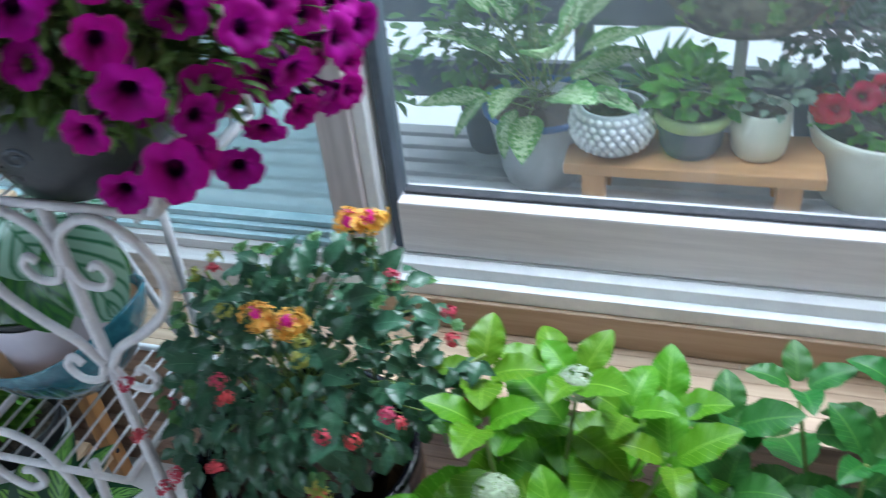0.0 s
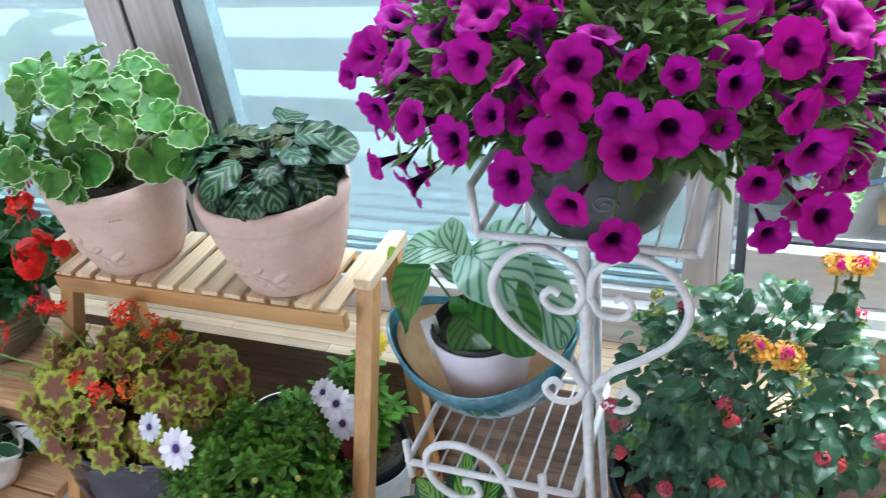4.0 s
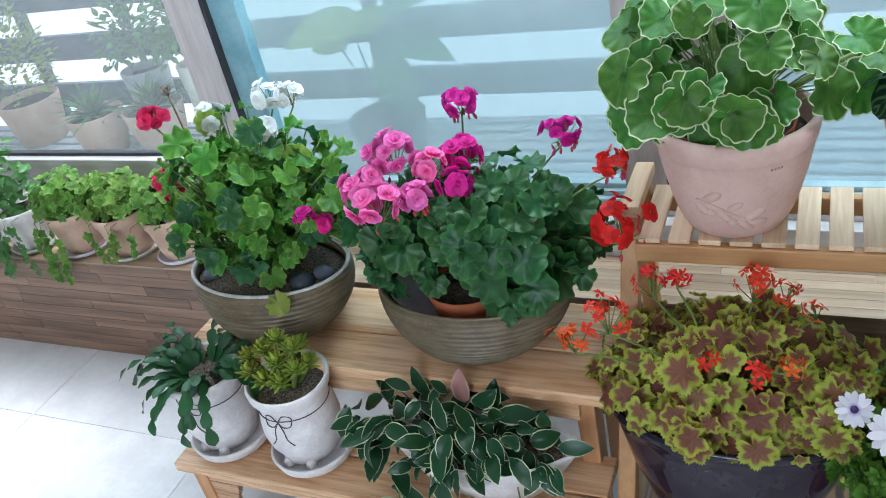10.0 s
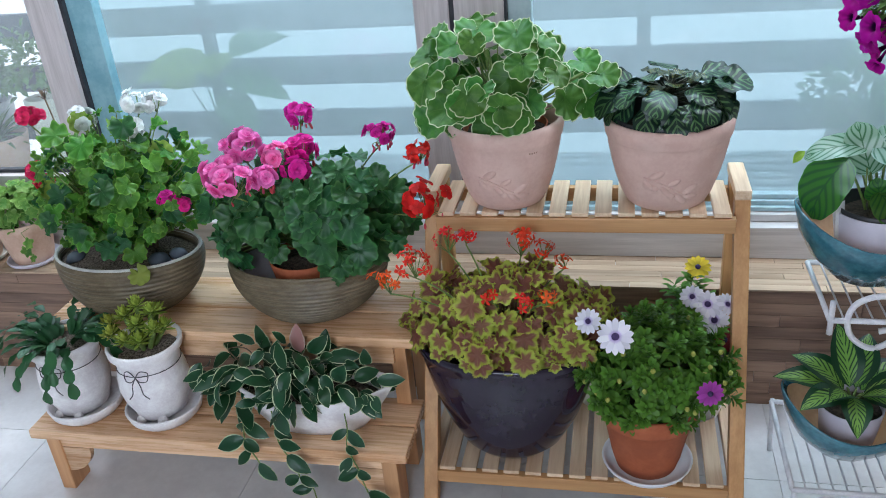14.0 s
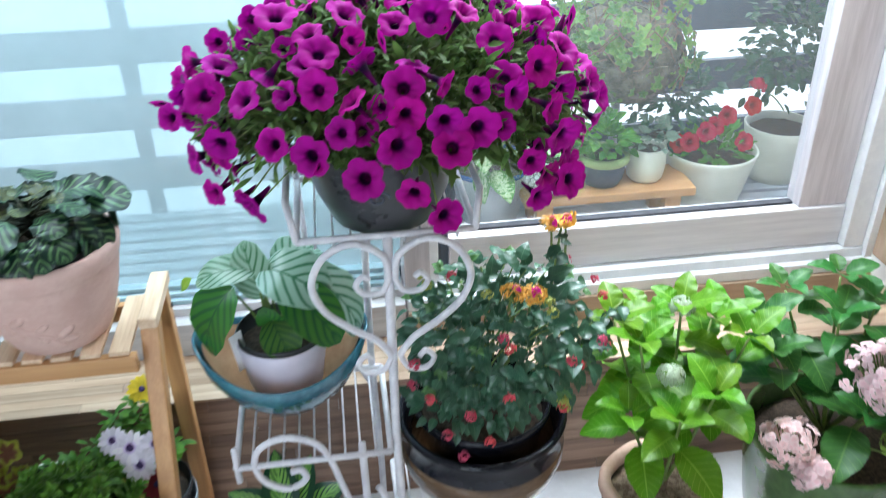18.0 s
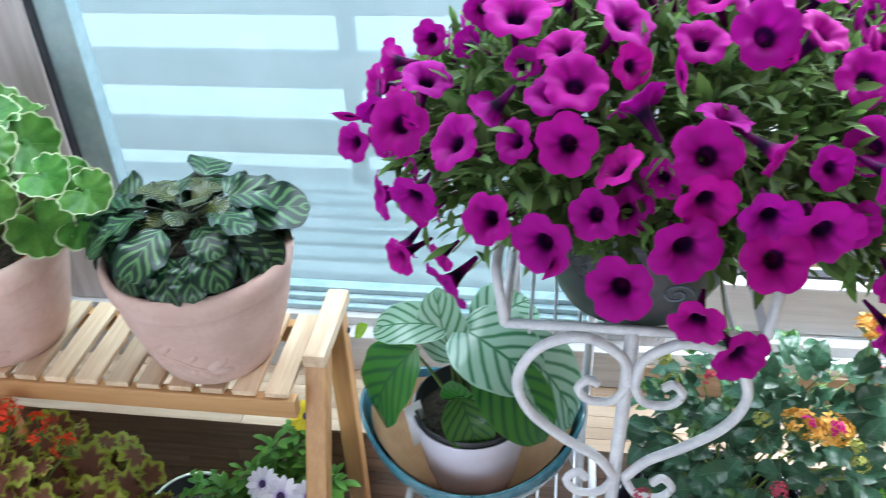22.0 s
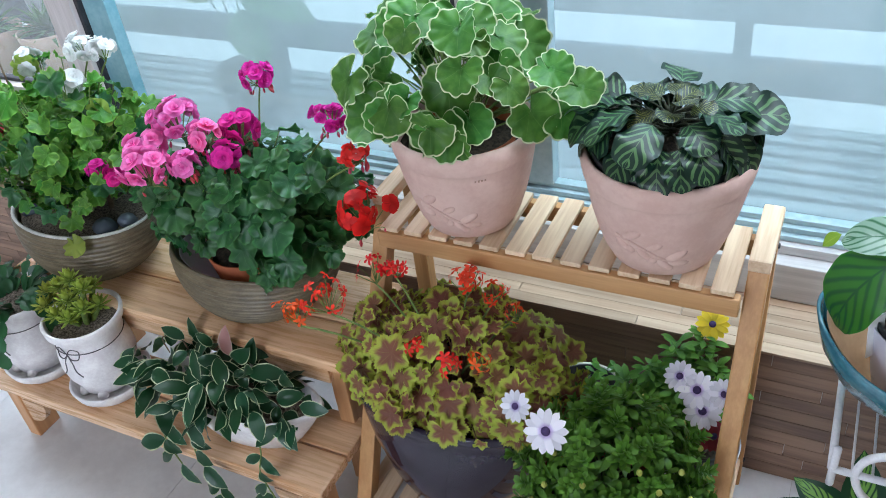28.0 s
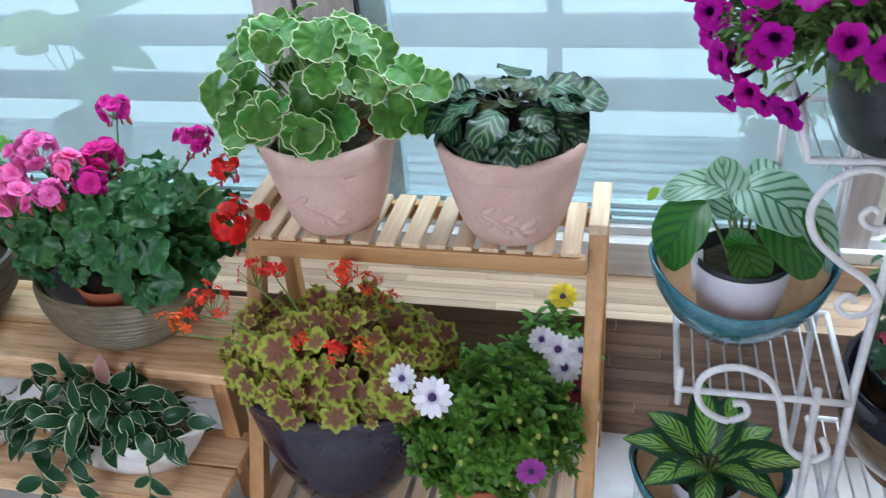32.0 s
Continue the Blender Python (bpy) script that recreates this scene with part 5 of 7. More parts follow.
tp = [ruffled(r, rng, 9, 0.14, fo, 0.15, 0.7, 72, 4, 0.04, 0.11) for r, fo in ((0.037, 0.1), (0.032, 0.4), (0.041, -0.15), (0.034, 0.5), (0.038, 0.25))]
round_leaf_bush(rng, t, [L_GREEN, L_GREEN, L_GREEN], 225, (0.02, -0.018, 0.218), (0.242, 0.145, 0.145), (0.0, 0.0, 0.135), tp, low=-0.5, sizes=(0.6, 1.15), up=0.35, front=0.55, inner=0.5, tumble=0.55, gap=lambda p: p.z < 0.180 and p.y < -0.05 and -0.12 < p.x < 0.05)
for x, y, z, m, r, n, fr in ((-0.058, 0.17, 0.400, P_MAG, 0.026, 22, 0.014), (-0.010, 0.03, 0.360, P_MAG, 0.032, 24, 0.016), (0.0, -0.03, 0.345, P_MAG, 0.022, 12, 0.015),
                             (-0.125, 0.00, 0.385, P_PINK, 0.040, 34, 0.017), (-0.165, -0.05, 0.345, P_PINK, 0.034, 26, 0.016), (-0.105, -0.12, 0.352, P_PINK, 0.036, 28, 0.018), (-0.055, -0.08, 0.345, P_PINK, 0.019, 10, 0.015), (-0.045, -0.02, 0.372, P_PINK, 0.024, 14, 0.014),
                             (0.155, 0.09, 0.380, P_MAG, 0.026, 20, 0.011), (0.262, -0.005, 0.372, P_RED, 0.020, 10, 0.014), (0.270, -0.022, 0.268, P_RED, 0.043, 13, 0.019)):
    cluster(rng, t, (x + 0.02, y - 0.022, z), r * 1.06, m, int(n * (0.5 if m is not P_RED else 1.2)), fr * (1.30 if m is not P_RED else 1.1), root=(x * 0.4, y * 0.4, 0.2), full=m is not P_RED, buds=9 if m is P_MAG or r < 0.03 else 4)
for x, y, z in ((-0.055, -0.07, 0.30), (0.02, -0.03, 0.315), (0.11, 0.0, 0.30), (-0.02, -0.09, 0.29)):
    cluster(rng, t, (x, y, z), 0.014, L_FRESH, 12, 0.006, name="bud_head", root=(x * 0.4, 0, 0.2), petals=3)

t = plant("geranium_plant", "tall white-flowered geranium in a ribbed oval olive-brown bowl", (-0.748, 0.020, 0.4402))
ribbed_bowl(t, 0.180, 0.142, "ribbed olive-brown oval bowl", RIM_PALE)
part("soil", squeeze(soil_disc(0.168, 0.132, bumpy=0.005), 0.62, 0.62, 1, -0.022), GRIT, t)
for x, y, k in ((-0.115, -0.06, 1.0), (0.10, -0.065, 1.1), (0.13, -0.03, 0.9)):
    part("stone", lathe([(0.001, 0.020), (0.016, 0.015), (0.024, 0.004), (0.018, -0.006)], 11), SLATE, t, "grey river stone").matrix_local = pose(x, y, 0.134, 12, 6, x * 900) @ Matrix.Scale(k, 4)
rng = random.Random(31)
tp = [ruffled(r, rng, 8, 0.17, fo, 0.16, 0.65, 56, 3, 0.04, 0.14) for r, fo in ((0.027, 0.1), (0.022, 0.4), (0.031, -0.15), (0.025, 0.5))]
round_leaf_bush(rng, t, [L_FRESH, L_FRESH, L_GREEN], 270, (0.016, 0.0, 0.285), (0.222, 0.165, 0.185), (0.0, 0.0, 0.13), tp, low=-0.75, sizes=(0.55, 1.15), up=0.3, front=0.35, inner=0.35, tumble=0.7)
s = Shape()
for p, nrm in dome(rng, 260, (0.012, 0.0, 0.270), 0.180, 0.130, 0.150, low=-0.75, inner=0.3):
    s.put(tp[rng.randrange(4)], facing(p, jitter(rng, nrm + Vector((0, -0.3, 0.3)), 0.8), size=rng.uniform(0.5, 0.95), tipdir=jitter(rng, (nrm.x, nrm.y, -0.2), 0.5)))
o = part("inner_foliage", s, L_FRESH, t)
o["kind"] = "stuff"
for a, b in (((-0.06, 0.0, 0.10), (-0.10, 0.0, 0.30)), ((0.0, 0.02, 0.10), (0.02, 0.02, 0.36)), ((0.05, 0.0, 0.10), (0.09, 0.01, 0.32)), ((0.0, -0.04, 0.10), (-0.03, -0.06, 0.30))):
    part("branch", rod(arc_to(a, b, 0.0, 5), 0.007, 7, 0.6), BARK, t)
for x, y, z, m, r, n, fr in ((0.045, 0.09, 0.462, P_WHITE, 0.030, 22, 0.019), (0.085, 0.10, 0.455, P_WHITE, 0.024, 16, 0.018), (-0.075, 0.05, 0.440, P_WHITE, 0.024, 14, 0.018), (0.055, 0.03, 0.415, P_WHITE, 0.024, 14, 0.018),
                             (-0.165, -0.005, 0.462, P_CORAL, 0.026, 18, 0.016), (-0.155, -0.05, 0.350, P_CORAL, 0.022, 16, 0.014), (-0.150, -0.045, 0.318, P_CORAL, 0.018, 10, 0.014), (0.19, -0.07, 0.275, P_MAG, 0.018, 9, 0.014), (0.165, -0.075, 0.295, P_MAG, 0.016, 8, 0.013)):
    cluster(rng, t, (x, y, z), r, m, int(n * (0.95 if m is P_WHITE else 0.8)), fr * 1.05, root=(x * 0.5, y * 0.5, 0.3), full=True)
lime = meshes([tp[2]], "leaf", L_LIME)
leaf_parts("leaf", lime, [facing(p, n3, 0, k, td) for p, n3, k, td in (((-0.07, 0.03, 0.425), (0.7, -0.7, 0.1), 0.9, (0.1, 0.1, 1)), ((0.13, 0.0, 0.36), (0.2, -0.9, 0.3), 1.0, (0, 0, 1)), ((0.16, -0.05, 0.27), (0.3, -0.9, 0.3), 0.8, (0.3, 0, -1)), ((-0.12, -0.08, 0.30), (-0.3, -0.9, 0.3), 1.0, (0, 0, 1)), ((0.09, -0.14, 0.15), (0.2, -0.8, 0.6), 0.8, (0.5, -0.5, -0.5)))], t)
cluster(rng, t, (-0.140, 0.03, 0.505), 0.014, BARK, 10, 0.006, name="dry_flower_head", root=(-0.1, 0, 0.35), petals=3, stem=BARK)

# ---------------------------------------------------------------- whitewashed pots with a drawn bow


def bow_pot(at, label, turn):
    t = plant("potted_plant", label, at, turn=turn)
    prof = [(0.058, 0.0), (0.062, 0.018), (0.073, 0.044), (0.078, 0.072), (0.075, 0.105), (0.068, 0.134), (0.072, 0.148), (0.081, 0.160), (0.083, 0.176)]
    p = part("pot", open_pot(prof, 0.008, 44, wave=lambda a, z: 1 + 0.012 * math.sin(3 * a + 20 * z)), WHITE_CLAY, t, "whitewashed clay pot with a drawn bow")
    for sx in (-1, 1):
        f = part("foot", lathe([(0.0, 0.018), (0.008, 0.016), (0.012, 0.008), (0.011, 0.002), (0.008, 0)], 14), WHITE_CLAY, p)
        f.matrix_local = pose(0.025 * sx, -0.053, -0.008)
    zs = [q[1] for q in prof]
    rs = [q[0] for q in prof]

    def on(a, z):
        r = float(np.interp(z, zs, rs)) * (1 + 0.012 * math.sin(3 * a + 20 * z)) + 0.0008
        return (r * math.cos(a), r * math.sin(a), z)
    b = Shape()
    c = -math.pi / 2
    b.put(tube([on(2 * math.pi * i / 40, 0.127) for i in range(41)], 0.0011, 5), np.eye(4))
    for s in (-1, 1):
        b.put(tube(smooth([on(c, 0.125), on(c + s * 0.18, 0.140), on(c + s * 0.40, 0.133), on(c + s * 0.34, 0.116), on(c + s * 0.14, 0.115), on(c, 0.125)], 6), 0.0012, 5), np.eye(4))
        b.put(tube(smooth([on(c, 0.125), on(c + s * 0.12, 0.107), on(c + s * 0.16, 0.086), on(c + s * 0.30, 0.072)], 6), 0.0012, 5), np.eye(4))
    part("bow", b, DARK_LINE, p, "thin dark drawn bow")
    part("soil", soil_disc(0.070, 0.160), GRIT, t)
    return t


saucer((-0.640, -0.180, 0.2504), 0.088, WHITE_CLAY, "whitewashed clay saucer on the lower bench board", 0.033)
saucer((-0.842, -0.180, 0.2504), 0.088, WHITE_CLAY, "whitewashed clay saucer on the lower bench board", 0.033)
t = bow_pot((-0.650, -0.176, 0.2700), "yellow-green succulent in a whitewashed bow pot", 3)
rng = random.Random(41)
lf = blade(0.026, 0.0075, 0.6, 2, 5, 0.3, -0.5)
br = Shape()
for k, (x, y, z) in enumerate(((-0.055, -0.03, 0.175), (-0.03, 0.0, 0.205), (0.0, 0.01, 0.225), (0.035, 0.0, 0.215), (0.045, -0.025, 0.185), (0.015, -0.04, 0.165), (-0.02, -0.04, 0.165), (-0.07, 0.0, 0.185), (0.03, 0.03, 0.20), (0.05, 0.01, 0.17), (-0.045, 0.025, 0.19), (0.005, -0.02, 0.195))):
    s = Shape()
    for i in range(40):
        az, e = i * 2.4, -0.35 + 1.7 * i / 40
        s.put(lf, along((0, 0, 0), dir_of(az, e), (0, 0, 1), rng.uniform(0.8, 1.15)))
    o = part("rosette", s, L_SUCC, t)
    o.matrix_local = Matrix.Translation((x, y, z + 0.034))
    br.put(tube(arc_to((x * 0.3, y * 0.3, 0.155), (x, y, z + 0.034), 0.0, 4), 0.006, 7), np.eye(4))
part("stemwork", br, STEM, t)
t = bow_pot((-0.852, -0.178, 0.2700), "holiday cactus with flat drooping segments in a whitewashed bow pot", -4)
rng = random.Random(43)
seg = meshes([blade(0.043, 0.025, 0.62, 4, 6, 0.22, 0.3, 0.12, 0.55, 2)], "segment", L_CACTUS)
poses = []
for i in range(46):
    az = i * 2.4 + rng.uniform(-0.3, 0.3)
    e = rng.uniform(0.4, 1.2)
    p = Vector((0.03 * math.cos(az), 0.03 * math.sin(az), 0.164))
    for k in range(rng.choice((3, 4, 5))):
        d = dir_of(az + rng.uniform(-0.15, 0.15), e)
        poses.append(along(p, d, (0, 0, 1), rng.uniform(0.8, 1.05)))
        p = p + d * 0.034
        e -= rng.uniform(0.35, 0.6)
leaf_parts("segment", seg, poses[:210], t)

# ---------------------------------------------------------------- waxy trailing plant in an oval planter
t = plant("wax_plant", "trailing cream-edged wax plant in a pale oval planter", (-0.275, -0.172, 0.2504))


def oval(s, k):
    for i, v in enumerate(s.v):
        v = v.copy()
        v[:, 1] *= k
        s.v[i] = v
    return s




def boat(s, h):
    """Ends that rise and draw out to a point."""
    for i, v in enumerate(s.v):
        v = v.copy()
        e = np.clip(np.abs(v[:, 0]) / 0.172, 0, 1) ** 4 * np.clip(v[:, 2] / h, 0, 1)
        v[:, 2] += 0.020 * e
        v[:, 0] += 0.022 * e * np.sign(v[:, 0])
        v[:, 1] *= 1 - 0.25 * e
        s.v[i] = v
    return s


part("planter", boat(oval(open_pot([(0.115, 0), (0.125, 0.012), (0.150, 0.05), (0.168, 0.088), (0.172, 0.096)], 0.010, 56), 0.46), 0.096), WHITE_CLAY, t, "pale whitewashed oval planter")
part("soil", oval(soil_disc(0.155, 0.078), 0.42), GRIT, t)
rng = random.Random(51)
tp = [blade(0.066, 0.036, 0.45, 6, 8, 0.25, 0.6, 0.06, 0.75), blade(0.055, 0.033, 0.45, 6, 8, 0.4, 1.1, 0.04, 0.75), blade(0.072, 0.035, 0.45, 6, 8, 0.1, 0.5, 0.09, 0.75)]
me = meshes(tp, "leaf", L_HOYA)
poses, vines = [], Shape()
for p, nrm in dome(rng, 190, (-0.045, -0.01, 0.105), 0.235, 0.100, 0.092, low=-0.2, inner=0.3):
    d = jitter(rng, (nrm.x * 0.9, nrm.y, nrm.z * 0.3 - 0.15), 0.8)
    poses.append(along(p, d, jitter(rng, (0, -0.5, 0.9), 0.7), rng.uniform(0.6, 1.1), rng.uniform(-0.5, 0.5)))
for x0, y0, dx, n in ((-0.13, -0.085, 0.01, 4), (-0.06, -0.09, 0.10, 8), (0.10, -0.085, 0.03, 6)):
    p = Vector((x0, y0, 0.09))
    pts = [p.copy()]
    for k in range(n):
        p = p + Vector((dx / n + rng.uniform(-0.012, 0.012), -0.014 if k < 2 else rng.uniform(-0.004, 0.004), -0.030))
        pts.append(p.copy())
        for s in (-1, 1):
            if rng.random() < 0.6:
                poses.append(along(p, (s * 0.7, -0.35, rng.uniform(-1.0, 0.1)), (rng.uniform(-0.3, 0.3), -0.9, 0.5), rng.uniform(0.6, 1.0)))
    vines.put(tube(smooth(pts, 3), 0.0016, 5), np.eye(4))
leaf_parts("leaf", me, poses, t)
part("vines", vines, STEM, t)
o = child(new("leaf", Shape().put(tp[0], np.eye(4)).mesh("leaf", leaf_material("pink_young_leaf", side_edged((0.55, 0.30, 0.26), (0.62, 0.50, 0.40), 0.8)))), t)
o["label"] = "young pink leaf"
o.matrix_local = along((-0.02, 0.02, 0.165), (-0.15, 0.05, 1), (0, -1, 0.1), 1.0)
o = child(new("leaf", me[0]), t)
o.matrix_local = along((0.035, 0.015, 0.165), (0.1, 0.05, 1), (0, -1, 0.1), 0.9)
part("bare_vine", rod(smooth([(-0.10, 0.0, 0.12), (-0.15, 0.03, 0.16), (-0.19, 0.02, 0.165), (-0.16, 0.0, 0.15)]), 0.0014, 5), BARK, t)

# ---------------------------------------------------------------- daisy bush in a terracotta pot, and its neighbours


def daisy(parent, at, nrm, material, r, petals=15, eye=EYE, label="", root=None):
    s = Shape()
    p = blade(r, r * 0.36, 0.64, 2, 7, 0.15, 0.15, 0.0, 0.40)
    for i in range(petals):
        s.put(p, pose(0, 0, 0.0012 * (i % 2), 4, 0, 360 * i / petals))
    o = part("flower", s, material, parent, label)
    o.matrix_local = facing(at, nrm)
    part("flower_eye", lathe([(0.0, 0.005), (r * 0.12, 0.0045), (r * 0.20, 0.003), (r * 0.22, 0.0)], 14), eye, o)
    if root is not None:
        inv = o.matrix_local.inverted()
        part("flower_stalk", rod([inv @ q for q in arc_to(root, at, 0.01, 5)], 0.0014, 5), STEM, o)


saucer((0.442, -0.148, 0.1674), 0.094, surface("white_plastic", (0.78, 0.77, 0.80), (0.84, 0.83, 0.86), 8, 0.4, 0.03), "white plastic saucer on the bamboo slats")
t = plant("daisy_bush", "leafy bush with pale lilac daisies in a terracotta pot", (0.440, -0.150, 0.1755))
part("pot", open_pot([(0.062, 0), (0.071, 0.03), (0.090, 0.128), (0.095, 0.130), (0.100, 0.136), (0.102, 0.172)], 0.007, 48), TERRACOTTA, t, "plain terracotta pot")
part("soil", soil_disc(0.086, 0.152), SOIL, t)
rng = random.Random(61)
lf = [blade(0.034, 0.0115, 0.66, 2, 6, 0.25, 0.6, 0.0, 0.8), blade(0.027, 0.0105, 0.66, 2, 6, 0.3, 0.4, 0.0, 0.8), blade(0.030, 0.013, 0.7, 2, 6, 0.1, 0.8, 0.0, 0.7)]
s = Shape()
for p, nrm in dome(rng, 165, (0.012, 0.003, 0.222), 0.148, 0.128, 0.122, low=-0.6, inner=0.72):
    axis = jitter(rng, nrm * 0.75 + Vector((0, -0.1, 0.35)), 0.35).normalized()
    side = axis.orthogonal().normalized()
    for i in range(22):
        k = i / 22
        d = Matrix.Rotation(i * 2.4, 3, axis) @ side
        d = (d * (1.0 - 0.75 * k) + axis * (0.15 + 1.1 * k)).normalized()
        s.put(lf[rng.randrange(3)], along(p + axis * (0.030 * k - 0.012), d, axis, rng.uniform(0.75, 1.1) * (1 - 0.35 * k)))
for p, nrm in dome(rng, 700, (0.012, 0.005, 0.22), 0.132, 0.112, 0.100, low=-0.6, inner=0.6):
    s.put(lf[0], along(p, jitter(rng, nrm * 0.5, 0.9), jitter(rng, nrm + Vector((0, 0, 0.4)), 0.6), rng.uniform(0.7, 1.1)))
o = part("foliage", s, L_DAISY, t)
o["kind"] = "stuff"
part("stemwork", stalks([((0, 0, 0.15), (0.015 + 0.12 * math.cos(i * 2.4) * (i / 30), 0.1 * math.sin(i * 2.4) * (i / 30), 0.22 + 0.08 * (1 - i / 30))) for i in range(30)], 0.002), STEM, t)
for x, y, z, r, m, nrm, lab in ((-0.067, -0.06, 0.348, 0.036, P_DAISY, (0.0, -0.8, 0.6), ""), (-0.118, -0.05, 0.374, 0.026, P_DAISY, (-0.1, -0.8, 0.6), ""), (0.088, 0.145, 0.318, 0.027, P_DAISY, (-0.1, -0.6, 0.8), ""),
                                (0.118, 0.133, 0.308, 0.032, P_DAISY, (0.1, -0.6, 0.8), ""), (0.132, 0.118, 0.280, 0.032, P_DAISY, (0.0, -0.8, 0.5), ""), (0.158, 0.14, 0.305, 0.026, P_DAISY, (0.4, -0.5, 0.7), ""), (0.103, -0.132, 0.280, 0.026, P_DEEP, (0.2, -0.9, 0.2), "half-closed purple daisy")):
    daisy(t, (x, y, z), nrm, m, r, 14, EYE, lab, (x * 0.6, y * 0.6, 0.22))
bud = lathe([(0.0, 0.006), (0.004, 0.004), (0.005, 0.0), (0.003, -0.004)], 8)
bud = bud.mesh("bud", EYE_Y)
leaf_parts("bud", [bud], [Matrix.Translation(p) for p, _ in dome(rng, 34, (0.015, 0.0, 0.23), 0.152, 0.131, 0.118, low=-0.1, inner=0.98)], t)

L_BRIGHT = leaf_material("bright_daisy_leaf", plain((0.13, 0.30, 0.035), (0.06, 0.16, 0.02)), 0.45, 0.3)
t = plant("daisy_bush", "tall daisy shoots with a yellow flower in a black pot", (0.545, 0.060, 0.1672))
part("pot", open_pot([(0.060, 0), (0.066, 0.01), (0.078, 0.13), (0.083, 0.135), (0.083, 0.145)], 0.004), BLACK_PLASTIC, t, "black plastic pot")
part("sleeve", open_pot([(0.066, 0.0), (0.086, 0.09), (0.088, 0.11)], 0.003), GREY_POT, t, "pale grey outer pot")
part("soil", soil_disc(0.074, 0.130), SOIL, t)
s = Shape()
for x, y, z in ((0.0, 0.07, 0.30), (-0.045, 0.05, 0.29), (0.03, 0.04, 0.26), (-0.09, 0.03, 0.24), (0.045, 0.0, 0.22), (-0.03, 0.0, 0.23), (0.02, -0.03, 0.18), (-0.13, 0.0, 0.22), (0.05, 0.06, 0.20), (-0.07, 0.06, 0.20)):
    for i in range(95):
        k = i / 95
        p = Vector((x * k + rng.uniform(-0.008, 0.008), y * k, 0.13 + (z - 0.13) * k))
        s.put(lf[0], along(p, dir_of(i * 2.4, rng.uniform(0.1, 0.9)), (0, 0, 1), rng.uniform(0.8, 1.3)))
o = part("foliage", s, L_BRIGHT, t)
o["kind"] = "stuff"
daisy(t, (0.006, 0.09, 0.312), (0.0, -0.55, 0.8), P_YEL, 0.030, 14, EYE, "yellow daisy", (0.0, 0.07, 0.26))
daisy(t, (0.049, -0.10, 0.246), (0.5, -0.7, 0.4), P_RUST, 0.028, 16, EYE, "rust-red daisy", (0.03, 0.0, 0.2))

t = plant("potted_seedling", "small leafy shoot in a white pot with a dark rim", (0.345, 0.075, 0.1672))
part("pot", open_pot([(0.055, 0), (0.062, 0.02), (0.074, 0.13), (0.075, 0.15)], 0.006), CREAM, t)
part("liner", open_pot([(0.05, 0.06), (0.064, 0.156)], 0.003), BLACK_PLASTIC, t, "black plastic liner")
part("soil", soil_disc(0.06, 0.135), SOIL, t)
s = Shape()
for i in range(60):
    s.put(lf[1], along((0.03 + rng.uniform(-0.03, 0.05), rng.uniform(-0.03, 0.03), rng.uniform(0.14, 0.22)), dir_of(i * 2.4, rng.uniform(-0.2, 0.8)), (0, 0, 1), rng.uniform(0.8, 1.2)))
o = part("foliage", s, L_FRESH, t)
o["kind"] = "stuff"

# ---------------------------------------------------------------- blue-green bowls on the iron stand


def blue_bowl(t, r, h, dip):
    """A deep bowl whose rim dips at the front and back."""
    out = [(r * 0.16, 0), (r * 0.42, h * 0.12), (r * 0.74, h * 0.42), (r * 0.92, h * 0.72), (r, h)]

    def shape(s):
        for i, v in enumerate(s.v):
            v = v.copy()
            a = np.arctan2(v[:, 1], v[:, 0])
            q = np.clip(v[:, 2] / h, 0, 1.1)
            v[:, 2] += dip * q ** 2 * (np.cos(2 * a) - 0.3)
            v[:, 1] *= 0.78
            s.v[i] = v
        return s
    b = part("bowl", shape(open_pot(out, 0.006, 60)), BLUE_GLAZE, t, "blue-green glazed bowl with a dipping rim")
    ins = lathe([(0.001, 0.016), (r * 0.12, 0.016), (r * 0.34, h * 0.16), (r * 0.64, h * 0.44), (r * 0.82, h * 0.72), (r * 0.90, h * 0.93)], 60)
    part("lining", shape(ins), BOWL_IN, b, "tan glazed inside")
    return b


t = plant("prayer_plant", "broad silver-striped leaves in a blue-green glazed bowl", (0.848, -0.022, 0.5465))
blue_bowl(t, 0.145, 0.150, 0.024)
part("nursery_pot", open_pot([(0.054, 0.040), (0.062, 0.07), (0.077, 0.162)], 0.003, 40), NURSERY, t, "lilac-white plastic nursery pot")
part("liner_rim", open_pot([(0.066, 0.11), (0.0735, 0.170)], 0.003, 40), BLACK_PLASTIC, t, "black liner rim")
part("soil", soil_disc(0.070, 0.150), SOIL, t)
o = part("plant_tag", box(-0.012, 0.012, -0.0006, 0.0006, 0.11, 0.185, 0.0003), ALU, t, "blank white plant tag")
o.matrix_local = pose(-0.052, -0.01, 0, 0, -8, 40)
pairs = []
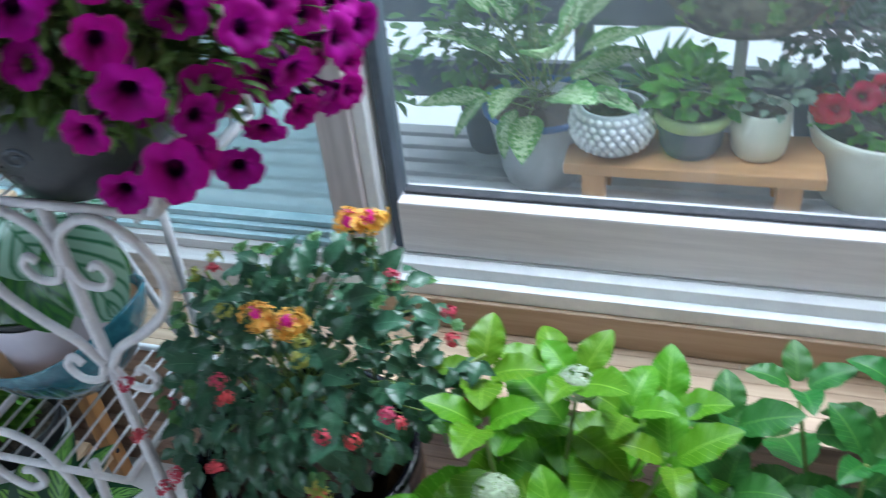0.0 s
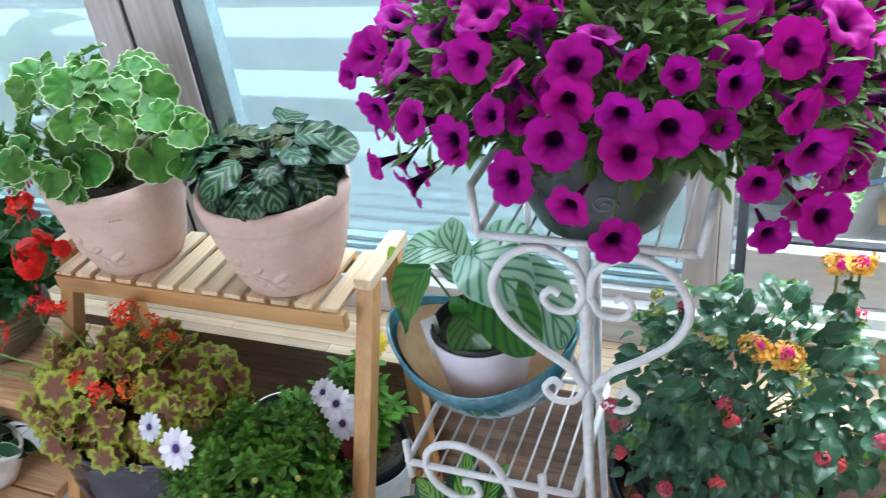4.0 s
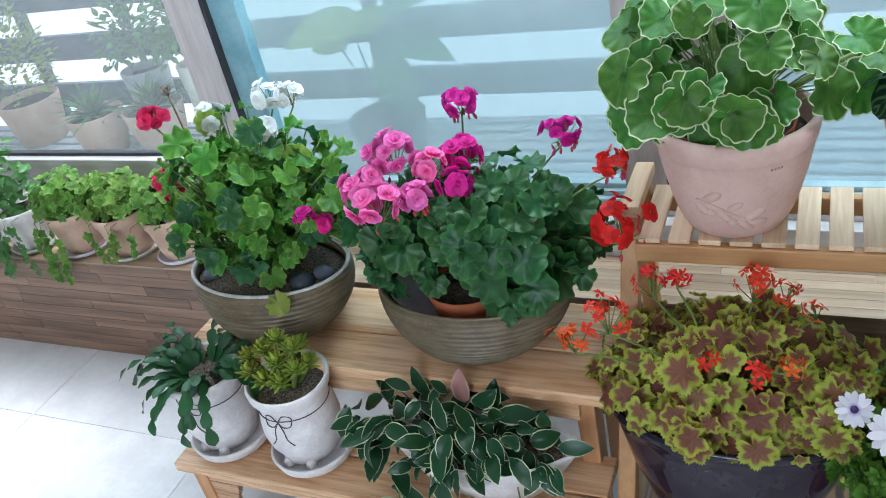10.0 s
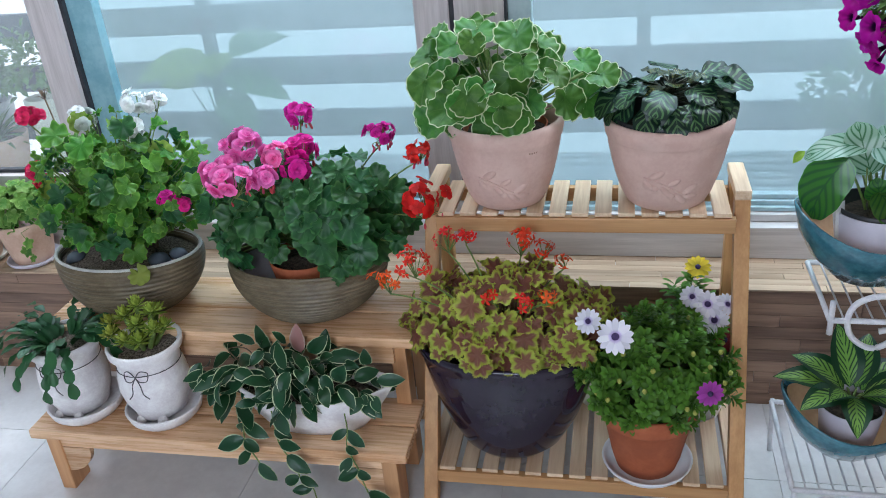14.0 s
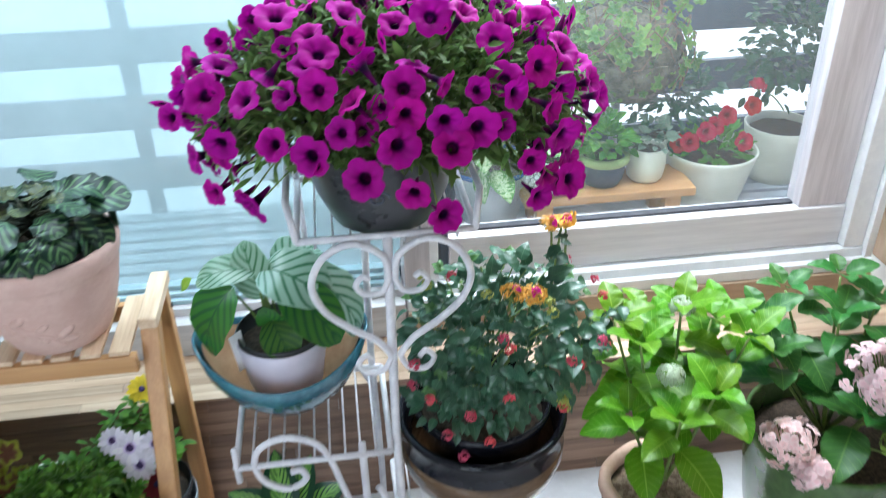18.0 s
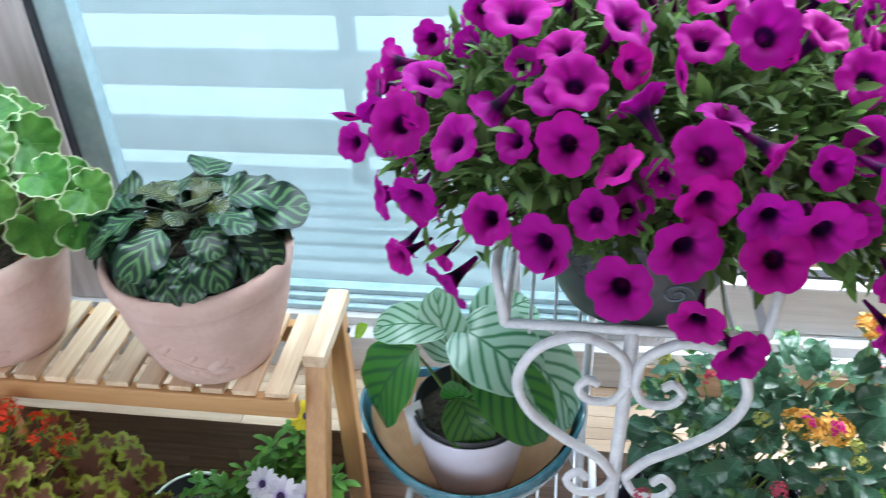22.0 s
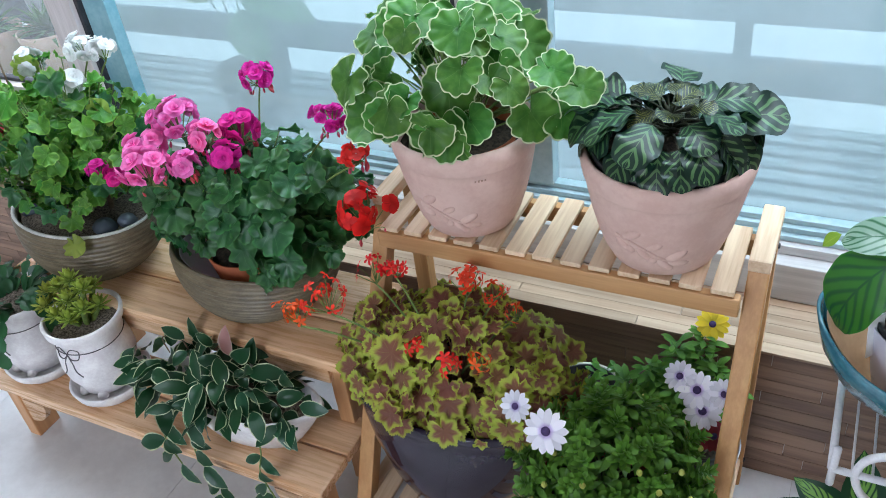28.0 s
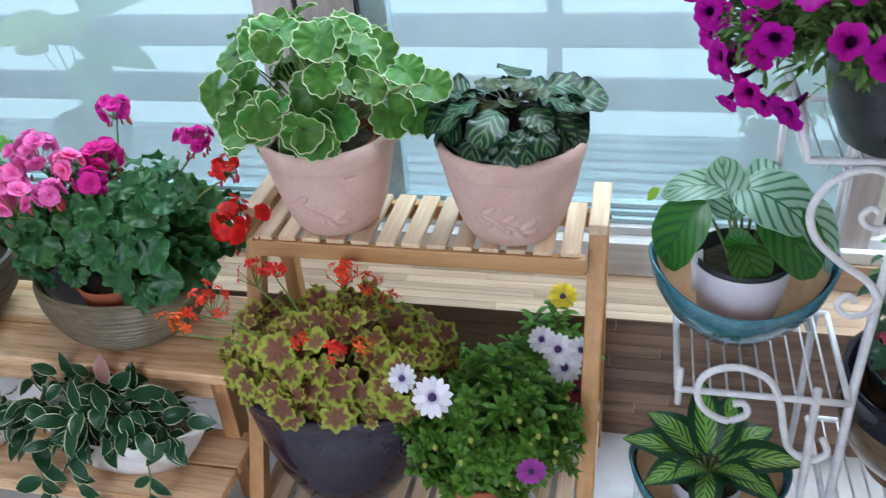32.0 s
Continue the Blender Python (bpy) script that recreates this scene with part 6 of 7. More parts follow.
for base, tip, w, m, up in (((-0.068, -0.01, 0.258), (-0.136, -0.035, 0.154), 0.100, L_ORB2, (-0.7, -0.6, 0.3)), ((-0.012, 0.015, 0.278), (0.090, -0.050, 0.258), 0.105, L_ORB, (0.1, -0.55, 0.9)), ((0.020, -0.020, 0.262), (0.105, -0.080, 0.182), 0.085, L_ORB2, (0.3, -0.8, 0.5)),
                            ((-0.008, -0.030, 0.204), (0.020, -0.080, 0.158), 0.066, L_ORB2, (0.1, -0.8, 0.6)), ((0.045, 0.01, 0.268), (0.152, -0.025, 0.166), 0.100, L_ORB, (0.7, -0.4, 0.6)), ((-0.018, 0.01, 0.228), (-0.050, 0.030, 0.322), 0.072, L_ORB, (-0.2, -1.0, 0.2)),
                            ((-0.030, 0.02, 0.275), (-0.140, 0.03, 0.262), 0.058, L_ORB, (-0.1, -0.5, 0.9)), ((0.01, 0.03, 0.262), (0.075, 0.10, 0.276), 0.085, L_ORB, (0, -0.5, 0.9)), ((-0.03, 0.03, 0.225), (-0.05, 0.120, 0.205), 0.070, L_ORB, (0, 0.2, 1)), ((0.0, -0.01, 0.185), (-0.02, -0.045, 0.232), 0.050, L_ORB2, (-0.3, -1, 0.3)), ((0.03, 0.03, 0.20), (0.11, 0.07, 0.175), 0.080, L_ORB2, (0.3, 0.1, 1))):
    d = Vector(tip) - Vector(base)
    n = d.length * 1.02
    leaf = Shape().put(blade(n, w, 0.46, 8, 14, 0.14, 1.2, 0.05, 0.48, 3, 0.06), np.eye(4)).mesh("leaf", m)
    o = child(new("leaf", leaf), t)
    z = Vector(up) - d * (Vector(up).dot(d) / d.length_squared)
    o.matrix_local = along(base, d.normalized() + z.normalized() * 0.42, up)
    pairs.append(((base[0] * 0.2, base[1] * 0.2, 0.14), base))
part("stemwork", stalks(pairs, 0.0028), STEM, t)
o = child(new("leaf", Shape().put(blade(0.058, 0.036, 0.45, 6, 8, 0.2, 0.6), np.eye(4)).mesh("leaf", leaf_material("lime_young_leaf", veined((0.24, 0.42, 0.04), (0.34, 0.52, 0.08))))), t)
o["label"] = "young lime leaf"
o.matrix_local = along((-0.132, 0.027, 0.264), (-0.8, -0.15, -0.6), (-0.5, -0.6, 0.8), 0.55)
part("leaf_stalk", rod(arc_to((-0.02, 0, 0.15), (-0.03, 0.018, 0.272), 0.02, 6), 0.0018, 5), STEM, t)

t = plant("prayer_plant", "pale-centred striped leaves in a blue-green glazed bowl", (0.824, -0.145, 0.2215))
blue_bowl(t, 0.132, 0.136, 0.026)
part("nursery_pot", open_pot([(0.045, 0.03), (0.052, 0.06), (0.060, 0.125)], 0.003, 40), NURSERY, t, "lilac-white plastic nursery pot")
part("soil", soil_disc(0.056, 0.118), SOIL, t)
rng = random.Random(71)
tp = [blade(0.140, 0.068, 0.45, 6, 10, 0.3, 0.9, 0.02, 0.85), blade(0.125, 0.070, 0.45, 6, 10, 0.25, 1.1, 0.02, 0.85)]
me = meshes(tp, "leaf", L_BEAUTY)
poses = []
for az, el, k in ((100, 1.2, 1.0), (150, 0.85, 1.0), (175, 0.55, 1.0), (215, 0.55, 0.95), (262, 0.35, 0.85), (325, 0.5, 0.95), (355, 0.6, 1.05), (30, 0.75, 1.0), (65, 1.0, 0.95), (235, 0.95, 0.75), (310, 0.9, 0.75)):
    az = radians(az)
    poses.append(along((0.018 * math.cos(az), 0.018 * math.sin(az), 0.150), dir_of(az, el), (0, -0.15, 1), k * 0.95))
leaf_parts("leaf", me, poses, t)
part("stemwork", stalks([((0, 0, 0.11), (0.018 * math.cos(i), 0.018 * math.sin(i), 0.150)) for i in range(7)], 0.003), STEM, t)

# ---------------------------------------------------------------- petunia
t = plant("petunia_plant", "large dome of magenta petunias in a dark pot", (1.030, -0.030, 0.9180))
part("pot", open_pot([(0.064, 0), (0.078, 0.008), (0.100, 0.055), (0.114, 0.110), (0.118, 0.128), (0.122, 0.132), (0.122, 0.145)], 0.006, 52), PETUNIA_POT, t, "dark grey ribbed pot with swirl relief")
part("soil", soil_disc(0.097, 0.125), SOIL, t)
rng = random.Random(81)
PC, PR = (0.020, 0.0, 0.182), (0.300, 0.232, 0.172)
me = meshes([trumpet(0.028, 0.040, 40, 0.5), trumpet(0.031, 0.042, 40, 2.2), trumpet(0.026, 0.046, 40, 4.0), trumpet(0.029, 0.044, 40, 5.2), trumpet(0.023, 0.050, 40, 1.4)], "flower", P_PET)
spots, poses = [], []


def bloom(p, k, wild):
    """A flower on the dome, its face turned outwards and towards the room, or up on the crown."""
    n = Vector(((p.x - PC[0]) / PR[0], (p.y - PC[1]) / PR[1], (p.z - PC[2]) / PR[2])).normalized()
    lean = Vector((0, -0.45, 0.05)) if n.z < 0.62 else Vector((0, -0.15, 0.35))
    d = jitter(rng, n * 0.8 + lean, wild).normalized()
    spots.append(p)
    poses.append(facing(p - d * 0.03, d, rng.uniform(0, 6), k))


for x, y, z in ((-0.078, -0.183, 0.272), (0.022, -0.197, 0.273), (0.068, -0.216, 0.239), (0.076, -0.226, 0.204), (-0.131, -0.196, 0.212), (-0.092, -0.213, 0.202), (0.009, -0.227, 0.215), (0.021, -0.213, 0.250),
                (-0.165, -0.155, 0.253), (-0.219, -0.130, 0.127), (-0.175, -0.149, 0.112), (-0.032, -0.228, 0.173), (0.156, -0.182, 0.255), (0.066, -0.112, 0.330), (0.100, -0.113, 0.325), (-0.075, -0.148, 0.303),
                (-0.126, -0.066, 0.324), (0.0, -0.046, 0.350), (-0.219, -0.110, 0.247), (-0.272, -0.061, 0.204), (-0.205, -0.151, 0.201), (0.199, -0.142, 0.271), (0.206, -0.171, 0.229), (0.222, -0.171, 0.193), (0.280, -0.108, 0.212),
                (0.237, -0.100, 0.275), (0.108, -0.214, 0.226), (0.027, -0.240, 0.158), (0.062, -0.232, 0.118), (0.192, -0.174, 0.108), (0.238, -0.171, 0.123)):
    bloom(Vector((x, y, z)), 0.84 + 0.14 * rng.random(), 0.5)
for x, y, z in ((-0.057, -0.215, 0.229), (0.113, -0.191, 0.263)):
    bloom(Vector((x, y, z)), 0.68, 0.3)
for _ in range(9000):
    if len(spots) >= 205:
        break
    p, nrm = dome(rng, 1, PC, *PR, low=-0.50, inner=0.86)[0]
    front = p.y < 0.02
    if front and p.z < 0.185 and -0.17 < p.x < 0.16 or p.z < 0.16 and abs(p.x - PC[0]) < 0.16:
        continue
    if front and nrm.z < 0.75 and rng.random() < 0.55 and abs(p.x - PC[0]) < 0.22:
        continue
    if nrm.z < 0:
        p.z -= 0.04 * abs(nrm.z)
    if all((p - q).length > (0.035 if front else 0.033) for q in spots):
        bloom(p, rng.uniform(0.68, 0.92), 1.0 if nrm.z > 0.2 else 0.35)
leaf_parts("flower", me, poses, t)
lf = [blade(0.029, 0.0062, 0.5, 2, 4, 0.25, 0.6), blade(0.023, 0.0070, 0.55, 2, 4, 0.25, 0.4)]
s, st = Shape(), Shape()
young = Shape()
for i, (p, nrm) in enumerate(dome(rng, 5200, PC, PR[0] * 0.92, PR[1] * 0.89, PR[2] * 0.91, low=-0.28, inner=0.62)):
    if p.y < 0.0 and p.z < 0.165 and abs(p.x) < 0.15:
        continue
    (young if i % 3 == 0 else s).put(lf[rng.randrange(2)], along(p, jitter(rng, nrm, 0.9), jitter(rng, (0, -0.3, 1), 0.6), rng.uniform(0.7, 1.25)))
inside = Shape()
for p, nrm in dome(rng, 2400, PC, PR[0] * 0.84, PR[1] * 0.82, PR[2] * 0.82, low=-0.2, inner=0.55):
    if p.z > 0.16 or p.y > 0:
        inside.put(lf[1], along(p, jitter(rng, nrm, 0.9), jitter(rng, nrm, 0.8), rng.uniform(1.2, 1.9)))
o = part("inner_foliage", inside, L_PET, t)
o["kind"] = "stuff"
o = part("young_foliage", young, L_PET2, t, "pale young shoots")
o["kind"] = "stuff"
for i in range(0, len(spots), 2):
    st.put(tube(arc_to(jitter(rng, (PC[0], 0, 0.12), 0.05), Vector(spots[i]) * 0.93 + Vector((0, 0, 0.01)), 0.05, 5), 0.0013, 4), np.eye(4))
o = part("foliage", s, L_PET, t)
o["kind"] = "stuff"
part("stemwork", st, STEM, t)
buds = Shape().put(blade(0.045, 0.012, 0.6, 3, 4, 0.8, 0.1), np.eye(4)).mesh("bud", P_PET)
leaf_parts("bud", [buds], [along(p, jitter(rng, nrm, 0.5), (0, -1, 0.2), rng.uniform(0.7, 1.0)) for p, nrm in dome(rng, 22, PC, *PR, low=-0.1, inner=0.97)], t)
for k, (x, z) in enumerate(((-0.012, 0.118), (0.030, 0.116))):
    pts = [((x + 0.016 * (1 - q / 22) * math.cos(q * 0.5)), -0.1215, z - 0.03 + 0.012 * (1 - q / 22) * math.sin(q * 0.5)) for q in range(20)]
    part("swirl", rod(pts, 0.0016, 5), SLATE, t)

# ---------------------------------------------------------------- lantana in nested glazed pots
t = plant("lantana_plant", "bushy amber-flowered lantana in a black pot inside a brown jar", (1.188, -0.022, 0.2865))
part("jar", open_pot([(0.080, 0), (0.090, 0.006), (0.084, 0.020), (0.122, 0.055), (0.145, 0.095), (0.153, 0.125), (0.153, 0.145), (0.151, 0.152)], 0.010, 56), BROWN_GLAZE, t, "brown glazed outer jar")
part("jar_lip", lathe([(0.1515, 0.1525), (0.150, 0.165), (0.150, 0.185), (0.155, 0.198), (0.156, 0.206), (0.150, 0.211), (0.142, 0.206), (0.136, 0.150)], 56), BLACK_GLAZE, t, "glossy black upper band of the jar")
part("pot", open_pot([(0.085, 0.06), (0.106, 0.150), (0.118, 0.215), (0.126, 0.222), (0.126, 0.234)], 0.008, 56), BLACK_GLAZE, t, "glossy black inner pot")
part("soil", soil_disc(0.110, 0.216), SOIL, t)
rng = random.Random(91)
tp = [blade(0.040, 0.026, 0.36, 4, 16, 0.28, 0.8, 0.08, 0.98, 4, 0.0, 0.09), blade(0.032, 0.021, 0.36, 4, 14, 0.36, 1.0, 0.08, 0.98, 4, 0.0, 0.09)]
me = meshes(tp, "leaf", L_DARK)
LC, LR = (0.038, 0.006, 0.366), (0.178, 0.158, 0.140)
poses, br = [], Shape()
for i, (p, nrm) in enumerate(dome(rng, 295, LC, *LR, low=-0.7, inner=0.7)):
    poses.append(along(p, jitter(rng, nrm + Vector((0, 0, -0.25)), 0.6), jitter(rng, nrm * 0.6 + Vector((0, -0.4, 0.7)), 0.5), rng.uniform(0.55, 1.15)))
    if i % 9 == 0:
        br.put(tube(arc_to(jitter(rng, (0, 0, 0.24), 0.03), p, 0.03, 5), 0.0022, 5, 0.5), np.eye(4))
for x0, z0, x1, z1 in ((0.12, 0.44, 0.135, 0.565), (0.02, 0.42, 0.0, 0.50), (0.20, 0.36, 0.255, 0.40), (-0.06, 0.42, -0.085, 0.48)):
    br.put(tube([(x0, 0, z0 - 0.1), (x0, 0.01, z0), (x1, 0.02, z1)], 0.0022, 5), np.eye(4))
    for i in range(16):
        k = i / 16
        poses.append(along((x0 + (x1 - x0) * k, 0.01, z0 + (z1 - z0) * k), dir_of(i * 2.4, rng.uniform(-0.5, 0.4)), (0, -0.4, 1), rng.uniform(0.5, 0.85)))
leaf_parts("leaf", me, poses[:300], t)
fill = Shape()
for m4 in poses[300:]:
    fill.put(tp[0], m4)
for p, nrm in dome(rng, 620, (LC[0] - 0.01, LC[1] - 0.01, LC[2] - 0.015), LR[0] * 0.93, LR[1] * 0.97, LR[2] * 0.95, low=-0.8, inner=0.45):
    fill.put(tp[1], along(p, jitter(rng, nrm + Vector((0, 0, -0.2)), 0.7), jitter(rng, (0, -0.5, 0.9), 0.4), rng.uniform(0.5, 0.95)))
for p, nrm in dome(rng, 80, (-0.035, -0.080, 0.295), 0.105, 0.075, 0.055, low=-0.5, inner=0.5):
    fill.put(tp[0], along(p, jitter(rng, nrm + Vector((0, -0.2, -0.3)), 0.6), jitter(rng, (0, -0.5, 0.9), 0.4), rng.uniform(0.5, 0.9)))
tips = Shape()
for p, nrm in dome(rng, 30, LC, LR[0], LR[1], LR[2], low=-0.3, inner=0.98):
    for i in range(7):
        tips.put(tp[1], along(p + nrm * 0.006, jitter(rng, nrm + dir_of(i * 2.4, 0.2) * 0.8, 0.2), (0, -0.3, 1), rng.uniform(0.35, 0.65)))
o = part("young_foliage", tips, L_SPRIG, t, "paler young shoot tips")
o["kind"] = "stuff"
o = part("foliage", fill, L_DARK, t)
o["kind"] = "stuff"
part("stemwork", br, STEM, t)
for x, y, z, r in ((0.036, -0.075, 0.505, 0.020), (0.072, -0.07, 0.497, 0.018), (0.118, 0.02, 0.572, 0.018), (0.142, 0.02, 0.576, 0.016)):
    o = cluster(rng, t, (x, y, z), r, P_LANT, 34, 0.0078, root=(x, y * 0.5, z - 0.06), flat=0.6, label="amber lantana flower head", petals=4)
    c = Shape()
    for p, nrm in dome(rng, 6, (0, -r * 0.3, 0.001), r * 0.5, r * 0.5, r * 0.78, low=0.4, inner=0.95):
        c.put(floret(0.0052, 4), facing(p, nrm))
    part("flower_centre", c, P_MAG, o, "rose-red centre florets")
front = [(Vector((x, y, z)), Vector((0.0, -0.9, 0.3))) for x, y, z in ((-0.11, -0.13, 0.36), (-0.085, -0.15, 0.30), (-0.05, -0.16, 0.345), (-0.02, -0.165, 0.29), (0.01, -0.165, 0.375), (-0.13, -0.10, 0.41), (0.12, -0.12, 0.40), (0.14, -0.10, 0.375), (-0.06, -0.155, 0.255))]
for i, (p, nrm) in enumerate(front + dome(rng, 32, LC, LR[0], LR[1], LR[2], low=-0.3, inner=0.98)):
    if nrm.y > 0.3:
        continue
    s = Shape()
    for q, n2 in dome(rng, 16, (0, 0, 0), 0.009, 0.009, 0.009, low=-0.3, inner=0.9):
        s.put(floret(0.0045, 3), facing(q, n2))
    o = part("bud_head", s, P_BUD if i % 4 or i < 9 else EYE_Y, t)
    o.matrix_local = Matrix.Translation(p + nrm * 0.018)

# ---------------------------------------------------------------- bright hydrangea in a brown pot on a white stand ring
st_ = thing("pot_stand", "low white ceramic pot foot on the tiled floor", "pot stand", (1.515, -0.115, FLOOR))
part("ring", open_pot([(0.068, 0), (0.072, 0.012), (0.062, 0.040), (0.060, 0.052)], 0.008, 40), CREAM, st_)
t = plant("hydrangea_plant", "bright green hydrangea shrub in a brown pot with drawn flowers", (1.515, -0.115, FLOOR + 0.040))
wv = lambda a, z: 1 + (0.025 * math.sin(5 * a) if z > 0.2 else 0.0)
pot = part("pot", open_pot([(0.052, 0), (0.070, 0.018), (0.094, 0.075), (0.105, 0.135), (0.107, 0.180), (0.104, 0.225)], 0.010, 60, wv), surface("ribbed_brown_clay", (0.07, 0.045, 0.035), (0.16, 0.11, 0.085), 14, 0.6, 0.3, stretch=(1, 1, 6)), t, "dark brown clay pot with pale flower marks")
part("rim", lathe([(0.1045, 0.205), (0.113, 0.215), (0.113, 0.236), (0.103, 0.242), (0.092, 0.236), (0.092, 0.215)], 60, wave=lambda a, z: 1 + 0.03 * math.sin(5 * a)), SALMON, pot, "wavy tan rim")
fl = Shape()
for a, z in ((-1.9, 0.13), (-1.45, 0.10), (-1.05, 0.125)):
    for k in range(5):
        r = 0.0985 + (z - 0.13) * 0.28
        fl.put(blade(0.018, 0.008, 0.6, 2, 4, -0.3, 0), facing((r * math.cos(a), r * math.sin(a), z), (math.cos(a), math.sin(a), -0.25), 0, 1, Vector((-math.sin(a) * math.cos(k * 1.257), math.cos(a) * math.cos(k * 1.257), math.sin(k * 1.257)))))
part("flower_mark", fl, CREAM, pot, "pale drawn flowers")
part("mulch", soil_disc(0.093, 0.215, bumpy=0.006), surface("bark_chips", (0.12, 0.07, 0.04), (0.42, 0.33, 0.24), 90, 0.9, 1.0), t, "tan bark mulch")
rng = random.Random(101)


def opposite_shoots(rng, parent, shoots, tpls, mat, base, size=(0.8, 1.1), pairs_n=4, stem=STEM):
    me = meshes(tpls, "leaf", mat)
    poses, b = [], Shape()
    for (x, y, z) in shoots:
        b.put(tube(arc_to(base, (x, y, z), -0.01, 6), 0.004, 6, 0.6), np.eye(4))
        tw = rng.uniform(0, 3)
        for k in range(pairs_n):
            q = 1 - 0.17 * k
            p = Vector(base).lerp(Vector((x, y, z)), q)
            n = 4 if k == 0 else 2
            for j in range(n):
                az = tw + k * math.pi / 2 + j * 2 * math.pi / n + rng.uniform(-0.25, 0.25)
                e = (0.75, 0.35, 0.05, -0.2)[min(k, 3)] + rng.uniform(-0.15, 0.15)
                sz = rng.uniform(*size) * (0.62, 0.9, 1.05, 1.0)[min(k, 3)]
                poses.append(along(p + dir_of(az, e) * 0.012, dir_of(az, e), (0, -0.1, 1), sz, rng.uniform(-0.2, 0.2)))
    leaf_parts("leaf", me, poses, parent)
    part("stemwork", b, stem, parent)


tp = [blade(0.128, 0.084, 0.44, 8, 36, 0.28, 0.8, 0.07, 0.72, 4, 0.0, 0.07), blade(0.116, 0.074, 0.44, 8, 36, 0.36, 1.0, 0.07, 0.72, 4, 0.0, 0.07), blade(0.136, 0.088, 0.42, 8, 36, 0.2, 0.6, 0.08, 0.72, 3, 0.0, 0.07)]
opposite_shoots(rng, t, ((-0.08, 0.12, 0.530), (0.14, 0.04, 0.525), (-0.03, -0.09, 0.47), (-0.06, 0.04, 0.535), (0.035, 0.10, 0.560), (0.09, 0.09, 0.535), (-0.10, -0.04, 0.45), (0.13, 0.13, 0.50), (0.04, -0.06, 0.49), (0.0, 0.17, 0.50)), tp, L_HYD, (0.0, 0.0, 0.23), (0.7, 0.95), pairs_n=3)
part("stem", rod([(0, 0, 0.20), (0.005, 0, 0.27), (0.0, 0, 0.33)], 0.009, 8, 0.7), BARK, t)
for x, y, z in ((0.035, 0.10, 0.563), (-0.03, -0.03, 0.520)):
    s = Shape()
    for p, n2 in dome(rng, 120, (0, 0, 0), 0.023, 0.023, 0.018, low=-0.2, inner=0.85):
        s.put(floret(0.0052, 4), facing(p, n2))
    o = part("flower_head", s, leaf_material("pale_green_bud", plain((0.50, 0.62, 0.42))), t, "tight pale green flower head")
    o.matrix_local = Matrix.Translation((x, y, z))

# ---------------------------------------------------------------- pink hydrangea in a green glazed pot
st_ = saucer((1.845, -0.100, FLOOR + 0.0002), 0.125, GREEN_GLAZE, "green glazed saucer on the tiled floor", 0.03)
t = plant("hydrangea_plant", "pink hydrangea with deep green leaves in a green glazed pot", (1.845, -0.100, FLOOR + 0.0105))
part("pot", open_pot([(0.090, 0), (0.105, 0.03), (0.132, 0.15), (0.148, 0.26), (0.152, 0.31), (0.158, 0.33), (0.158, 0.345)], 0.010, 56), GREEN_GLAZE, t, "glossy moss green pot")
part("soil", soil_disc(0.143, 0.30), SOIL, t)
rng = random.Random(111)
opposite_shoots(rng, t, ((0.0, 0.06, 0.56), (-0.13, 0.10, 0.54), (0.10, 0.10, 0.55), (0.04, 0.14, 0.585), (-0.06, 0.15, 0.56), (-0.13, 0.04, 0.50), (0.10, -0.02, 0.50), (0.0, -0.09, 0.44), (0.13, 0.0, 0.52)), tp, L_HYD2, (0.0, 0.02, 0.31), (0.6, 0.9), pairs_n=3)
for x, y, z, r, m, lab in ((0.030, -0.075, 0.516, 0.070, P_BLUSH, "blush pink mophead"), (0.105, -0.05, 0.535, 0.062, P_BLUSH, "blush pink mophead"), (-0.145, -0.09, 0.410, 0.045, P_BLUSH, "fading blush mophead"), (0.035, -0.150, 0.425, 0.046, L_LIME, "lime young mophead"), (-0.115, -0.125, 0.370, 0.034, P_BLUSH, "fading blush mophead")):
    cluster(rng, t, (x, y, z), r, m, 110 if r > 0.05 else 40, 0.016, name="flower_head", root=(x * 0.3, y * 0.3, 0.33), petals=4, label=lab)

